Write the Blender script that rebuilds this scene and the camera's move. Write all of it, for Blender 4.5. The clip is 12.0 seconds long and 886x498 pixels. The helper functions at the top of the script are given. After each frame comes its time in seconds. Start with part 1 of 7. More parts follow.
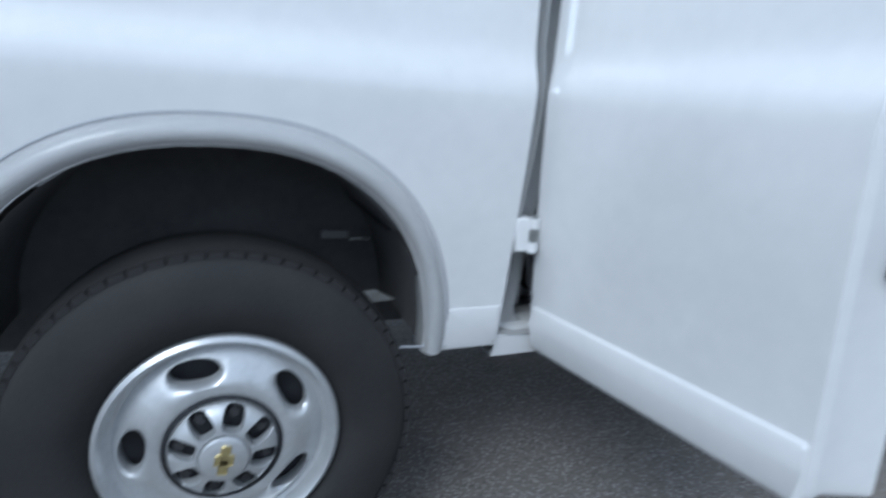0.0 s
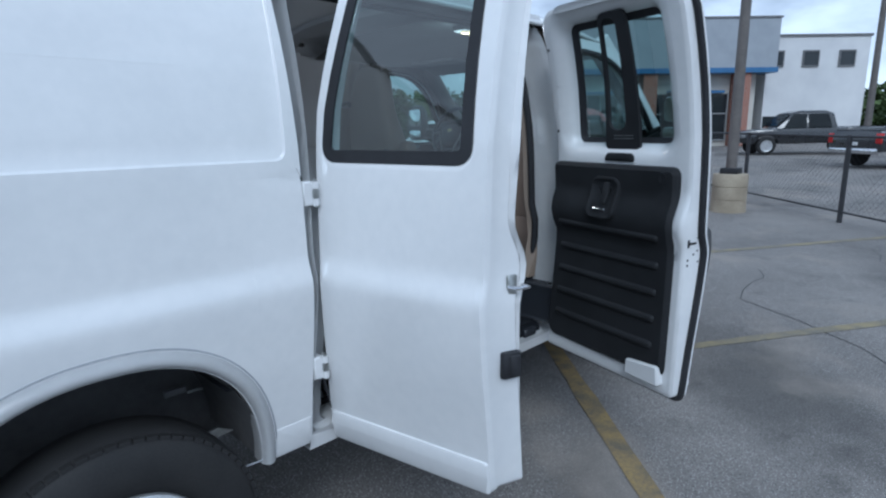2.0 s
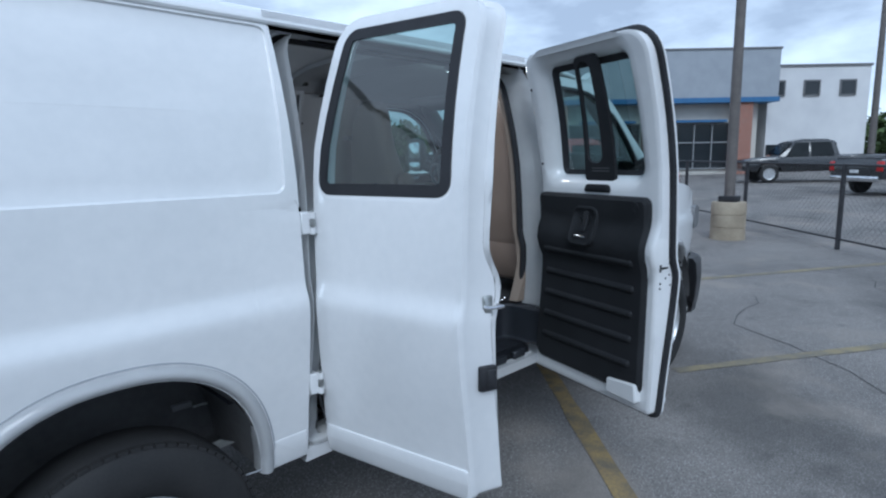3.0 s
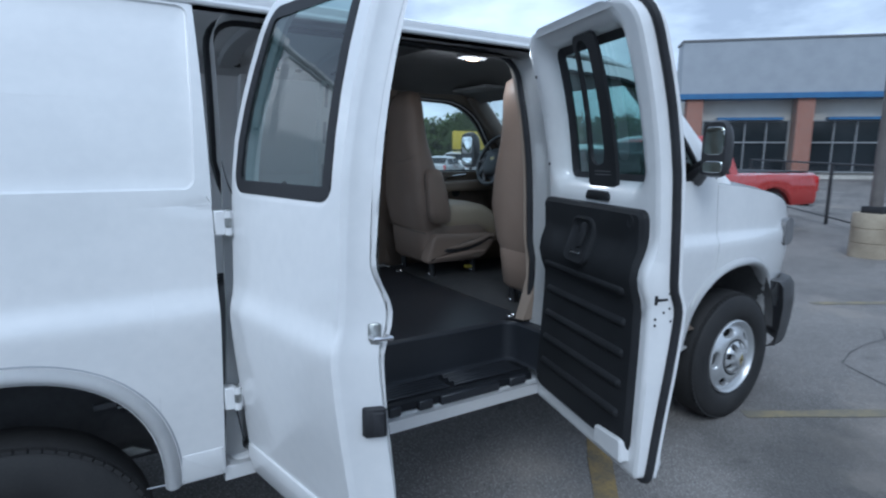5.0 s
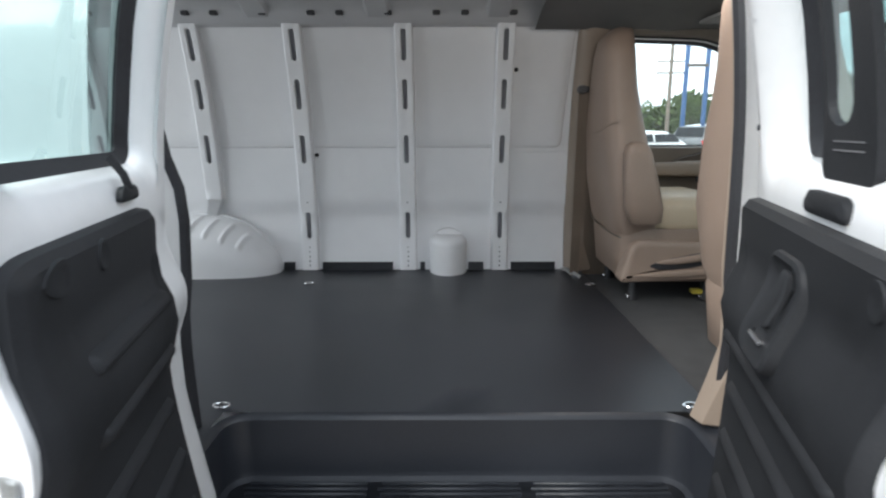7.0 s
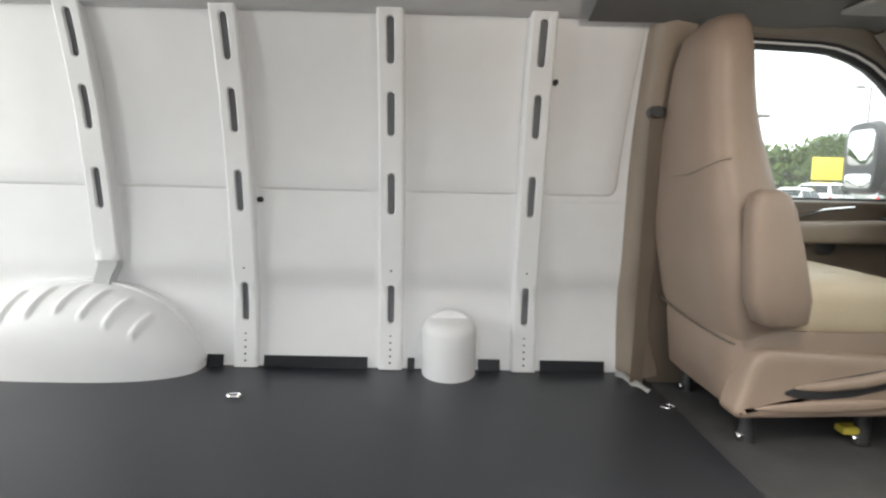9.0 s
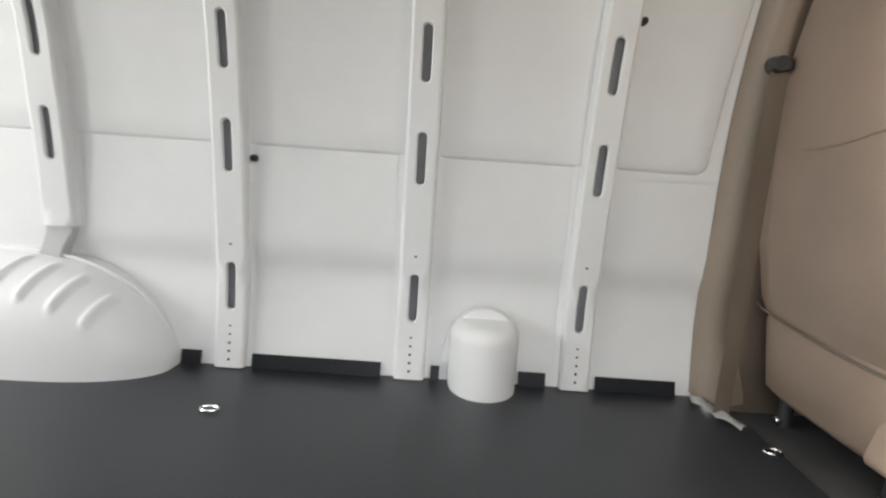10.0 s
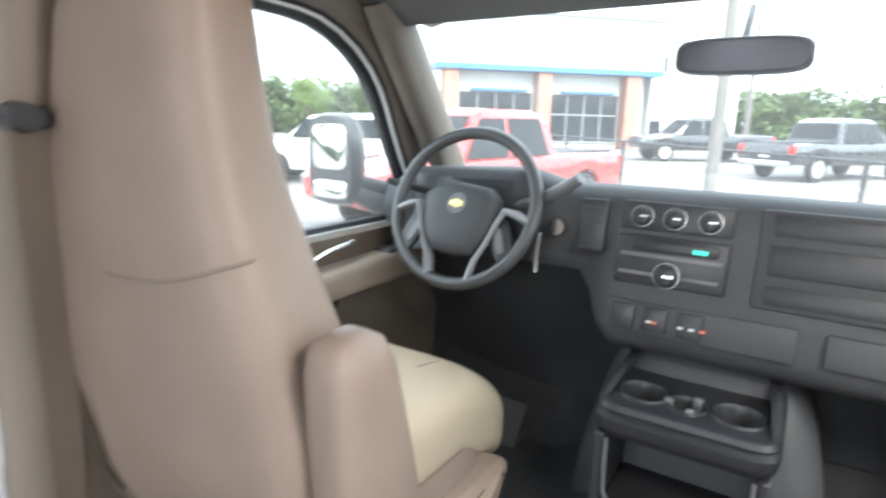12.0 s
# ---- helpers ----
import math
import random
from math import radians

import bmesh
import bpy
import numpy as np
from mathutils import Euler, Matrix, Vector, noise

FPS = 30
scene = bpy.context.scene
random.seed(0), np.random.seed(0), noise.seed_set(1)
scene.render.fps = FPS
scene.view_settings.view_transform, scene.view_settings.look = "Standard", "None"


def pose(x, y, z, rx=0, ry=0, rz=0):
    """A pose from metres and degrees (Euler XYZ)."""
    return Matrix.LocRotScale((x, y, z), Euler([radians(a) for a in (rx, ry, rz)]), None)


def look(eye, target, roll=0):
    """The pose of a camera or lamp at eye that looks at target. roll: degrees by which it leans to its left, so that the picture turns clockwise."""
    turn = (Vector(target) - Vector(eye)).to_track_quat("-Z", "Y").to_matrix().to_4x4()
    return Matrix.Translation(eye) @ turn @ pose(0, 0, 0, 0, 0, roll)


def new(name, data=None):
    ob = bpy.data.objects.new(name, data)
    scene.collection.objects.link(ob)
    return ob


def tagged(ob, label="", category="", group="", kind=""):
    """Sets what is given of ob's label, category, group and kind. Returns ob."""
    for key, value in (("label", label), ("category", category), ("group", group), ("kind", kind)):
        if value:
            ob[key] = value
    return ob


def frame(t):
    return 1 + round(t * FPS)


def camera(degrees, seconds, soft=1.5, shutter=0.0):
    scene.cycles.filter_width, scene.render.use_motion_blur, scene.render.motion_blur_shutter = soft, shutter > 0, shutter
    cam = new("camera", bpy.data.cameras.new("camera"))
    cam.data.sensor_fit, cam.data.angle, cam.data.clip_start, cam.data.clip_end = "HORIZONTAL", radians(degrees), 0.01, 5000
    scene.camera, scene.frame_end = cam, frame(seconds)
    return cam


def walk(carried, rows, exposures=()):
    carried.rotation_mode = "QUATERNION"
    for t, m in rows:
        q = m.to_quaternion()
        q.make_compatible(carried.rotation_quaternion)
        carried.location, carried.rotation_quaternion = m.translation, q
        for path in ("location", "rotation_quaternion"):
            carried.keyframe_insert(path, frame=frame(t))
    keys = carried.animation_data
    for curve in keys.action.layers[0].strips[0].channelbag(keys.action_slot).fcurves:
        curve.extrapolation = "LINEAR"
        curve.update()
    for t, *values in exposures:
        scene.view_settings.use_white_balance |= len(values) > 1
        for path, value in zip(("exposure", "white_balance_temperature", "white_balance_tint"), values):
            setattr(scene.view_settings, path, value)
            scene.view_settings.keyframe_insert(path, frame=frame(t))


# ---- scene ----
cam = camera(75.8, 12.0, 2.2, 0.35)
PATH = [
    (0, (0.002, -0.952, 1.055), (0.738, 0.834, 0.537), 4.0),
    (0.5, (0.08, -1.015, 1.356), (1.114, 0.595, 0.775), 2.8),
    (1, (-0.118, -1.07, 1.448), (1.167, 0.366, 0.91), 0.3),
    (1.5, (-0.254, -1.249, 1.489), (1.117, 0.123, 0.999), 0.4),
    (2, (-0.33, -1.423, 1.53), (1.061, -0.045, 1.121), -0.7),
    (2.5, (-0.385, -1.461, 1.563), (1.03, -0.094, 1.205), -1.4),
    (2.7, (-0.397, -1.527, 1.548), (1.01, -0.145, 1.218), -1.2),
    (4.3, (-0.117, -1.667, 1.55), (1.151, -0.157, 1.216), -1.5),
    (4.5, (-0.01, -1.683, 1.555), (1.222, -0.144, 1.219), -0.7),
    (5, (0.269, -1.729, 1.556), (1.32, -0.06, 1.227), 0.4),
    (5.5, (0.543, -1.598, 1.536), (1.347, 0.196, 1.17), -0.9),
    (6, (0.854, -1.483, 1.529), (1.336, 0.421, 1.152), -1.3),
    (6.5, (1.14, -1.334, 1.517), (1.33, 0.618, 1.129), -0.6),
    (7, (1.3, -1.068, 1.517), (1.297, 0.889, 1.106), -0.1),
    (8.8, (1.278, -0.208, 1.476), (1.335, 1.774, 1.213), 1.1),
    (9, (1.273, -0.122, 1.476), (1.294, 1.863, 1.231), 1.3),
    (9.5, (1.18, 0.069, 1.472), (1.167, 2.049, 1.189), 2.4),
    (10, (1.177, 0.297, 1.419), (1.189, 2.274, 1.112), 4.0),
    (10.5, (1.038, 0.571, 1.543), (1.564, 2.457, 1.136), 3.3),
    (10.8, (1.129, 0.637, 1.599), (2.045, 2.338, 1.082), 3.2),
    (11, (1.197, 0.665, 1.615), (2.3, 2.237, 1.056), 3.4),
    (11.5, (1.417, 0.751, 1.655), (2.75, 2.162, 1.174), 1.0),
    (11.8, (1.553, 0.812, 1.677), (3.075, 2.027, 1.224), 1.6),
    (12, (1.611, 0.836, 1.707), (3.257, 1.886, 1.272), 1.4),
]
walk(cam, [(t, look(eye, target, roll)) for t, eye, target, roll in PATH],
     [(0, 0.06, 5400, 5), (1.0, -0.12, 5280, 5), (2.2, -0.22, 5250, 5), (5.0, -0.2, 5200, 5), (5.5, -0.1, 5150, 5), (6.3, 0.04, 5050, 5), (6.7, 0.60, 5550, 6), (7.2, 1.58, 6700, 9), (8.8, 2.08, 7050, 9), (10.2, 2.14, 7100, 9), (11.0, 2.36, 7050, 9), (12, 2.66, 6350, 9)])

# ---- world and light ----
world = bpy.data.worlds.new("sky")
scene.world = world
world.use_nodes = True
wn, wl = world.node_tree.nodes, world.node_tree.links
for n in list(wn):
    wn.remove(n)
w_out = wn.new("ShaderNodeOutputWorld")
w_bg = wn.new("ShaderNodeBackground")
w_sky = wn.new("ShaderNodeTexSky")
w_sky.sky_type = "NISHITA"
w_sky.sun_disc = False
w_sky.sun_elevation, w_sky.sun_rotation = radians(43), radians(225)
w_co = wn.new("ShaderNodeTexCoord")
w_map = wn.new("ShaderNodeMapping")
w_map.inputs["Scale"].default_value = (1.0, 1.0, 2.6)
w_noise = wn.new("ShaderNodeTexNoise")
w_noise.inputs["Scale"].default_value = 3.0
w_noise.inputs["Detail"].default_value = 7
w_noise.inputs["Roughness"].default_value = 0.52
w_ramp = wn.new("ShaderNodeValToRGB")
w_ramp.color_ramp.elements[0].position = 0.40
w_ramp.color_ramp.elements[0].color = (5.4, 5.8, 6.6, 1)
w_ramp.color_ramp.elements[1].position = 0.62
w_ramp.color_ramp.elements[1].color = (11.6, 12.2, 13.0, 1)
w_mix = wn.new("ShaderNodeMixRGB")
w_mix.inputs["Fac"].default_value = 0.88
wl.new(w_co.outputs["Generated"], w_map.inputs["Vector"])
wl.new(w_map.outputs["Vector"], w_noise.inputs["Vector"])
wl.new(w_noise.outputs["Fac"], w_ramp.inputs["Fac"])
wl.new(w_sky.outputs["Color"], w_mix.inputs["Color1"])
wl.new(w_ramp.outputs["Color"], w_mix.inputs["Color2"])
wl.new(w_mix.outputs["Color"], w_bg.inputs["Color"])
w_bg.inputs["Strength"].default_value = 0.115
wl.new(w_bg.outputs["Background"], w_out.inputs["Surface"])

sun = new("sun", bpy.data.lights.new("sun", "SUN"))
sun.data.energy = 1.5
sun.data.angle = radians(25)
sun.data.color = (1.0, 0.96, 0.9)
sun.matrix_world = look((0, 0, 10), (7.6, 7.6, 0))
# the lit dome lamp over the cargo door
dome_light = new("dome_light", bpy.data.lights.new("dome_light", "POINT"))
dome_light.data.energy = 2.8
dome_light.data.shadow_soft_size = 0.05
dome_light.data.color = (1.0, 0.95, 0.90)
dome_light.location = (1.885, 0.60, 1.955)

# fill lamps added at the two unseen rear door windows, stronger than their skylight
for yy in (0.59, 1.39):
    lamp = new("rear_window_fill", bpy.data.lights.new("rear_window_fill", "AREA"))
    lamp.data.shape = "RECTANGLE"
    lamp.data.size, lamp.data.size_y = 0.48, 0.40
    lamp.data.energy = 3.0
    lamp.data.color = (0.93, 0.97, 1.0)
    lamp.matrix_world = look((-1.29, yy, 1.65), (1.0, yy, 1.45))


# ---- materials ----
def mat(name, c1, c2=None, rough=0.5, scale=8.0, bump=0.0, bscale=60.0, metal=0.0, coat=0.0, rvar=0.1, rand=0.0):
    """A surface with colour variation at two scales and fine relief."""
    m = bpy.data.materials.new(name)
    m.use_nodes = True
    nt = m.node_tree
    b = nt.nodes["Principled BSDF"]
    co = nt.nodes.new("ShaderNodeTexCoord")
    n1 = nt.nodes.new("ShaderNodeTexNoise")
    n1.inputs["Scale"].default_value = scale
    n1.inputs["Detail"].default_value = 6
    n2 = nt.nodes.new("ShaderNodeTexNoise")
    n2.inputs["Scale"].default_value = bscale
    n2.inputs["Detail"].default_value = 4
    for n in (n1, n2):
        nt.links.new(co.outputs["Object"], n.inputs["Vector"])
    c2 = c2 or tuple(v * 0.8 for v in c1)
    ad = nt.nodes.new("ShaderNodeMath")
    ad.operation = "MULTIPLY_ADD"
    ad.inputs[1].default_value = 0.35
    nt.links.new(n2.outputs["Fac"], ad.inputs[0])
    mu = nt.nodes.new("ShaderNodeMath")
    mu.operation = "MULTIPLY"
    mu.inputs[1].default_value = 0.65
    nt.links.new(n1.outputs["Fac"], mu.inputs[0])
    nt.links.new(mu.outputs[0], ad.inputs[2])
    ra = nt.nodes.new("ShaderNodeValToRGB")
    ra.color_ramp.elements[0].position, ra.color_ramp.elements[1].position = 0.36, 0.64
    ra.color_ramp.elements[0].color, ra.color_ramp.elements[1].color = (*c2, 1), (*c1, 1)
    nt.links.new(ad.outputs[0], ra.inputs["Fac"])
    out = ra.outputs["Color"]
    if rand:
        oi = nt.nodes.new("ShaderNodeObjectInfo")
        hs = nt.nodes.new("ShaderNodeHueSaturation")
        mr = nt.nodes.new("ShaderNodeMapRange")
        mr.inputs["To Min"].default_value, mr.inputs["To Max"].default_value = 1 - rand, 1 + rand
        nt.links.new(oi.outputs["Random"], mr.inputs["Value"])
        nt.links.new(mr.outputs["Result"], hs.inputs["Value"])
        nt.links.new(out, hs.inputs["Color"])
        out = hs.outputs["Color"]
    nt.links.new(out, b.inputs["Base Color"])
    mr = nt.nodes.new("ShaderNodeMapRange")
    mr.inputs["To Min"].default_value, mr.inputs["To Max"].default_value = max(0.02, rough - rvar), min(1, rough + rvar)
    nt.links.new(n1.outputs["Fac"], mr.inputs["Value"])
    nt.links.new(mr.outputs["Result"], b.inputs["Roughness"])
    b.inputs["Metallic"].default_value = metal
    b.inputs["Coat Weight"].default_value = coat
    b.inputs["Coat Roughness"].default_value = 0.06
    if bump:
        bp = nt.nodes.new("ShaderNodeBump")
        bp.inputs["Strength"].default_value = bump
        bp.inputs["Distance"].default_value = 0.004
        nt.links.new(n2.outputs["Fac"], bp.inputs["Height"])
        nt.links.new(bp.outputs["Normal"], b.inputs["Normal"])
    return m


def glass_mat(name, tint, rough=0.0, gloss=0.06):
    """Window glass: a clear tinted pane with a mirror gloss."""
    m = bpy.data.materials.new(name)
    m.use_nodes = True
    nt = m.node_tree
    nt.nodes.remove(nt.nodes["Principled BSDF"])
    tr = nt.nodes.new("ShaderNodeBsdfTransparent")
    tr.inputs["Color"].default_value = (*tint, 1)
    gl = nt.nodes.new("ShaderNodeBsdfGlossy")
    gl.inputs["Roughness"].default_value = rough
    lw = nt.nodes.new("ShaderNodeLayerWeight")
    lw.inputs["Blend"].default_value = 0.5
    pw = nt.nodes.new("ShaderNodeMath")
    pw.operation = "POWER"
    pw.inputs[1].default_value = 4.0
    nt.links.new(lw.outputs["Facing"], pw.inputs[0])
    fr = nt.nodes.new("ShaderNodeMapRange")
    fr.inputs["To Min"].default_value, fr.inputs["To Max"].default_value = gloss, 0.9
    nt.links.new(pw.outputs[0], fr.inputs["Value"])
    mx = nt.nodes.new("ShaderNodeMixShader")
    nt.links.new(fr.outputs["Result"], mx.inputs["Fac"])
    nt.links.new(tr.outputs["BSDF"], mx.inputs[1])
    nt.links.new(gl.outputs["BSDF"], mx.inputs[2])
    nt.links.new(mx.outputs["Shader"], nt.nodes["Material Output"].inputs["Surface"])
    return m


def glow(name, color, strength):
    m = bpy.data.materials.new(name)
    m.use_nodes = True
    b = m.node_tree.nodes["Principled BSDF"]
    b.inputs["Base Color"].default_value = (*color, 1)
    b.inputs["Emission Color"].default_value = (*color, 1)
    b.inputs["Emission Strength"].default_value = strength
    return m


PAINT = mat("white_paint", (0.80, 0.80, 0.80), (0.74, 0.745, 0.75), 0.32, 3.0, 0.0, 30, coat=0.7, rvar=0.08)
PAINT_IN = mat("white_inner_paint", (0.80, 0.80, 0.81), (0.765, 0.765, 0.775), 0.48, 1.6, 0.0, 14, rvar=0.1)
BLACK_TRIM = mat("black_trim", (0.024, 0.025, 0.028), (0.016, 0.017, 0.019), 0.6, 6, 0.12, 260)
RUBBER = mat("black_rubber", (0.030, 0.031, 0.035), (0.020, 0.020, 0.023), 0.6, 10, 0.1, 120)
MAT_RUBBER = mat("floor_rubber", (0.028, 0.031, 0.038), (0.017, 0.019, 0.024), 0.36, 2.2, 0.16, 220)
TYRE = mat("tyre_rubber", (0.034, 0.033, 0.033), (0.021, 0.021, 0.022), 0.7, 7, 0.15, 150)
DARK = mat("wheel_well_dark", (0.115, 0.115, 0.118), (0.08, 0.08, 0.083), 0.85, 9, 0.3, 40)
STEEL = mat("silver_wheel_paint", (0.60, 0.61, 0.62), (0.50, 0.51, 0.52), 0.34, 12, 0.03, 90, metal=0.55)
CHROME = mat("chrome", (0.75, 0.75, 0.76), (0.62, 0.62, 0.64), 0.14, 20, metal=1.0, rvar=0.06)
ZINC = mat("zinc_steel", (0.50, 0.51, 0.50), (0.34, 0.35, 0.34), 0.38, 25, 0.05, 120, metal=0.9)
GOLD = mat("gold_badge", (0.62, 0.52, 0.26), (0.5, 0.42, 0.2), 0.3, 20, metal=0.8)
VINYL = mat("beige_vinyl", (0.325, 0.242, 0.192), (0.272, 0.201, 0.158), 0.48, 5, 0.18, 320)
# cushion vinyl, lightened to carry the daylight that falls on it
VINYL_LIT = mat("daylit_beige_vinyl", (0.56, 0.455, 0.325), (0.49, 0.39, 0.275), 0.48, 5, 0.18, 320)
TRIM_TAN = mat("tan_plastic", (0.29, 0.230, 0.182), (0.245, 0.193, 0.152), 0.5, 6, 0.12, 300)
TRIM_DK = mat("taupe_plastic", (0.17, 0.145, 0.12), (0.13, 0.11, 0.09), 0.55, 6, 0.12, 300)
DASH = mat("dark_grey_plastic", (0.060, 0.061, 0.065), (0.048, 0.049, 0.053), 0.55, 8, 0.15, 350)
DASH_DK = mat("black_plastic", (0.040, 0.040, 0.043), (0.029, 0.029, 0.032), 0.42, 8, 0.08, 300)
GREY_PL = mat("grey_plastic", (0.17, 0.17, 0.175), (0.13, 0.13, 0.135), 0.45, 8, 0.08, 300)
# grey that stands in for shade inside post slots and the flare seam
SLOT = mat("shaded_gap_grey", (0.40, 0.41, 0.44), (0.33, 0.34, 0.37), 0.6, 9, 0.05, 90)
LINER = mat("grey_headliner", (0.30, 0.29, 0.285), (0.25, 0.245, 0.24), 0.85, 7, 0.3, 400)
CARPET = mat("black_carpet", (0.060, 0.060, 0.062), (0.040, 0.040, 0.042), 0.95, 12, 0.6, 300)
GLASS = glass_mat("clear_glass", (0.80, 0.93, 0.90))
# pale diffuse share in this glass imitates veiling glare from outside
HAZY = glass_mat("glare_haze_glass", (0.86, 0.95, 0.93))
_nt = HAZY.node_tree
_old = _nt.nodes["Material Output"].inputs["Surface"].links[0].from_socket
_df, _tl, _dm, _dn, _dr, _dt = (_nt.nodes.new("ShaderNode" + k) for k in ("BsdfDiffuse", "BsdfTranslucent", "MixShader", "TexNoise", "MapRange", "MixShader"))
_df.inputs["Color"].default_value = _tl.inputs["Color"].default_value = (0.8, 0.8, 0.78, 1)
_dn.inputs["Scale"].default_value = 3.0
_dr.inputs["To Min"].default_value, _dr.inputs["To Max"].default_value = 0.05, 0.13
_nt.links.new(_dn.outputs["Fac"], _dr.inputs["Value"])
_nt.links.new(_dr.outputs["Result"], _dm.inputs["Fac"])
_nt.links.new(_df.outputs["BSDF"], _dt.inputs[1])
_nt.links.new(_tl.outputs["BSDF"], _dt.inputs[2])
_nt.links.new(_old, _dm.inputs[1])
_nt.links.new(_dt.outputs["Shader"], _dm.inputs[2])
_nt.links.new(_dm.outputs["Shader"], _nt.nodes["Material Output"].inputs["Surface"])
GLASS_DK = glass_mat("tinted_glass", (0.40, 0.54, 0.53), 0.0, 0.12)
for _m, _s in ((BLACK_TRIM, 0.25), (MAT_RUBBER, 0.5), (RUBBER, 0.3), (TYRE, 0.3)):
    _m.node_tree.nodes["Principled BSDF"].inputs["Specular IOR Level"].default_value = _s
MIRROR = mat("mirror", (0.85, 0.87, 0.88), (0.83, 0.85, 0.86), 0.03, 5, metal=1.0, rvar=0.01)


# ---- mesh building ----
def part(name, bm, material, parent=None, label="", sharp=38, smooth=True):
    """Links a bmesh as one mesh object under a thing or part."""
    bmesh.ops.recalc_face_normals(bm, faces=bm.faces)
    me = bpy.data.meshes.new(name)
    bm.to_mesh(me)
    bm.free()
    for p in me.polygons:
        p.use_smooth = smooth
    if smooth:
        me.set_sharp_from_angle(angle=radians(sharp))
    for m in material if isinstance(material, (list, tuple)) else [material]:
        me.materials.append(m)
    ob = new(name, me)
    ob.parent = parent
    return tagged(ob, label=label)


def thing(name, label, category, at=(0, 0, 0), group="", kind=""):
    ob = new(name)
    ob.location = at
    ob.empty_display_size = 0.1
    return tagged(ob, label, category, group, kind)


def BM():
    return bmesh.new()


def box(bm, lo, hi, bevel=0.0, seg=2, m=None):
    g = bmesh.ops.create_cube(bm, size=1)
    vs = g["verts"]
    for v in vs:
        v.co = Vector([lo[i] + (v.co[i] + 0.5) * (hi[i] - lo[i]) for i in range(3)])
    if bevel:
        es = list({e for v in vs for e in v.link_edges})
        r = bmesh.ops.bevel(bm, geom=es, offset=bevel, segments=seg, profile=0.5, affect="EDGES")
        vs = list({v for f in r["faces"] for v in f.verts} | {v for v in vs if v.is_valid})
    if m is not None:
        bmesh.ops.transform(bm, matrix=m, verts=vs)
    return vs


def cyl(bm, p0, p1, r0, r1=None, seg=16, caps=True):
    p0, p1 = Vector(p0), Vector(p1)
    r1 = r0 if r1 is None else r1
    q = (p1 - p0).to_track_quat("Z", "Y")
    rings = []
    for p, r in ((p0, r0), (p1, r1)):
        rings.append([bm.verts.new(p + q @ Vector((r * math.cos(2 * math.pi * i / seg), r * math.sin(2 * math.pi * i / seg), 0))) for i in range(seg)])
    for i in range(seg):
        bm.faces.new((rings[0][i], rings[0][(i + 1) % seg], rings[1][(i + 1) % seg], rings[1][i]))
    if caps:
        bm.faces.new(rings[0][::-1])
        bm.faces.new(rings[1])


def tube(bm, pts, r, seg=8, closed=False, flat=1.0):
    """A round bar along points."""
    pts = [Vector(p) for p in pts]
    n = len(pts)
    rings = []
    up = Vector((0, 0, 1))
    if closed:
        up = sum(((pts[i] - pts[0]).cross(pts[(i + 1) % n] - pts[0]) for i in range(n)), Vector()).normalized()
    side_ = None
    for i, p in enumerate(pts):
        d = (pts[(i + 1) % n] - pts[i - 1]) if closed or 0 < i < n - 1 else (pts[min(i + 1, n - 1)] - pts[max(i - 1, 0)])
        d.normalize()
        a = d.cross(up) if closed or side_ is None else side_ - d * side_.dot(d)
        if a.length < 0.05:
            a = d.cross(Vector((0, 1, 0)))
        a.normalize()
        side_ = a
        b = a.cross(d)
        rr = r[i] if isinstance(r, (list, tuple)) else r
        rings.append([bm.verts.new(p + (a * math.cos(2 * math.pi * k / seg) + b * flat * math.sin(2 * math.pi * k / seg)) * rr) for k in range(seg)])
    for i in range(n if closed else n - 1):
        A, B = rings[i], rings[(i + 1) % n]
        for k in range(seg):
            bm.faces.new((A[k], A[(k + 1) % seg], B[(k + 1) % seg], B[k]))
    if not closed:
        bm.faces.new(rings[0][::-1])
        bm.faces.new(rings[-1])


def lathe(bm, prof, m, seg=48):
    """Turns (radius, height) points about the z axis of the pose m."""
    rings = []
    for r, h in prof:
        if r < 1e-5:
            rings.append([bm.verts.new(m @ Vector((0, 0, h)))] * seg)
        else:
            rings.append([bm.verts.new(m @ Vector((r * math.cos(2 * math.pi * i / seg), r * math.sin(2 * math.pi * i / seg), h))) for i in range(seg)])
    for A, B in zip(rings, rings[1:]):
        for i in range(seg):
            j = (i + 1) % seg
            q = []
            for v in (A[i], A[j], B[j], B[i]):
                if v not in q:
                    q.append(v)
            if len(q) > 2:
                bm.faces.new(q)


def grid(bm, us, vs, f):
    V = [[bm.verts.new(f(u, v)) for v in vs] for u in us]
    for i in range(len(us) - 1):
        for j in range(len(vs) - 1):
            bm.faces.new((V[i][j], V[i + 1][j], V[i + 1][j + 1], V[i][j + 1]))
    return V


def rings(bm, loops, closed=True, cap0=False, cap1=False, torus=False):
    """Joins loops of as many points each; returns the vertex loops."""
    V = [[bm.verts.new(p) for p in lp] for lp in loops]
    n = len(V[0])
    pairs = list(zip(V, V[1:])) + ([(V[-1], V[0])] if torus else [])
    for A, B in pairs:
        for i in range(n if closed else n - 1):
            j = (i + 1) % n
            bm.faces.new((A[i], A[j], B[j], B[i]))
    if cap0:
        bm.faces.new(V[0][::-1])
    if cap1:
        bm.faces.new(V[-1])
    return V


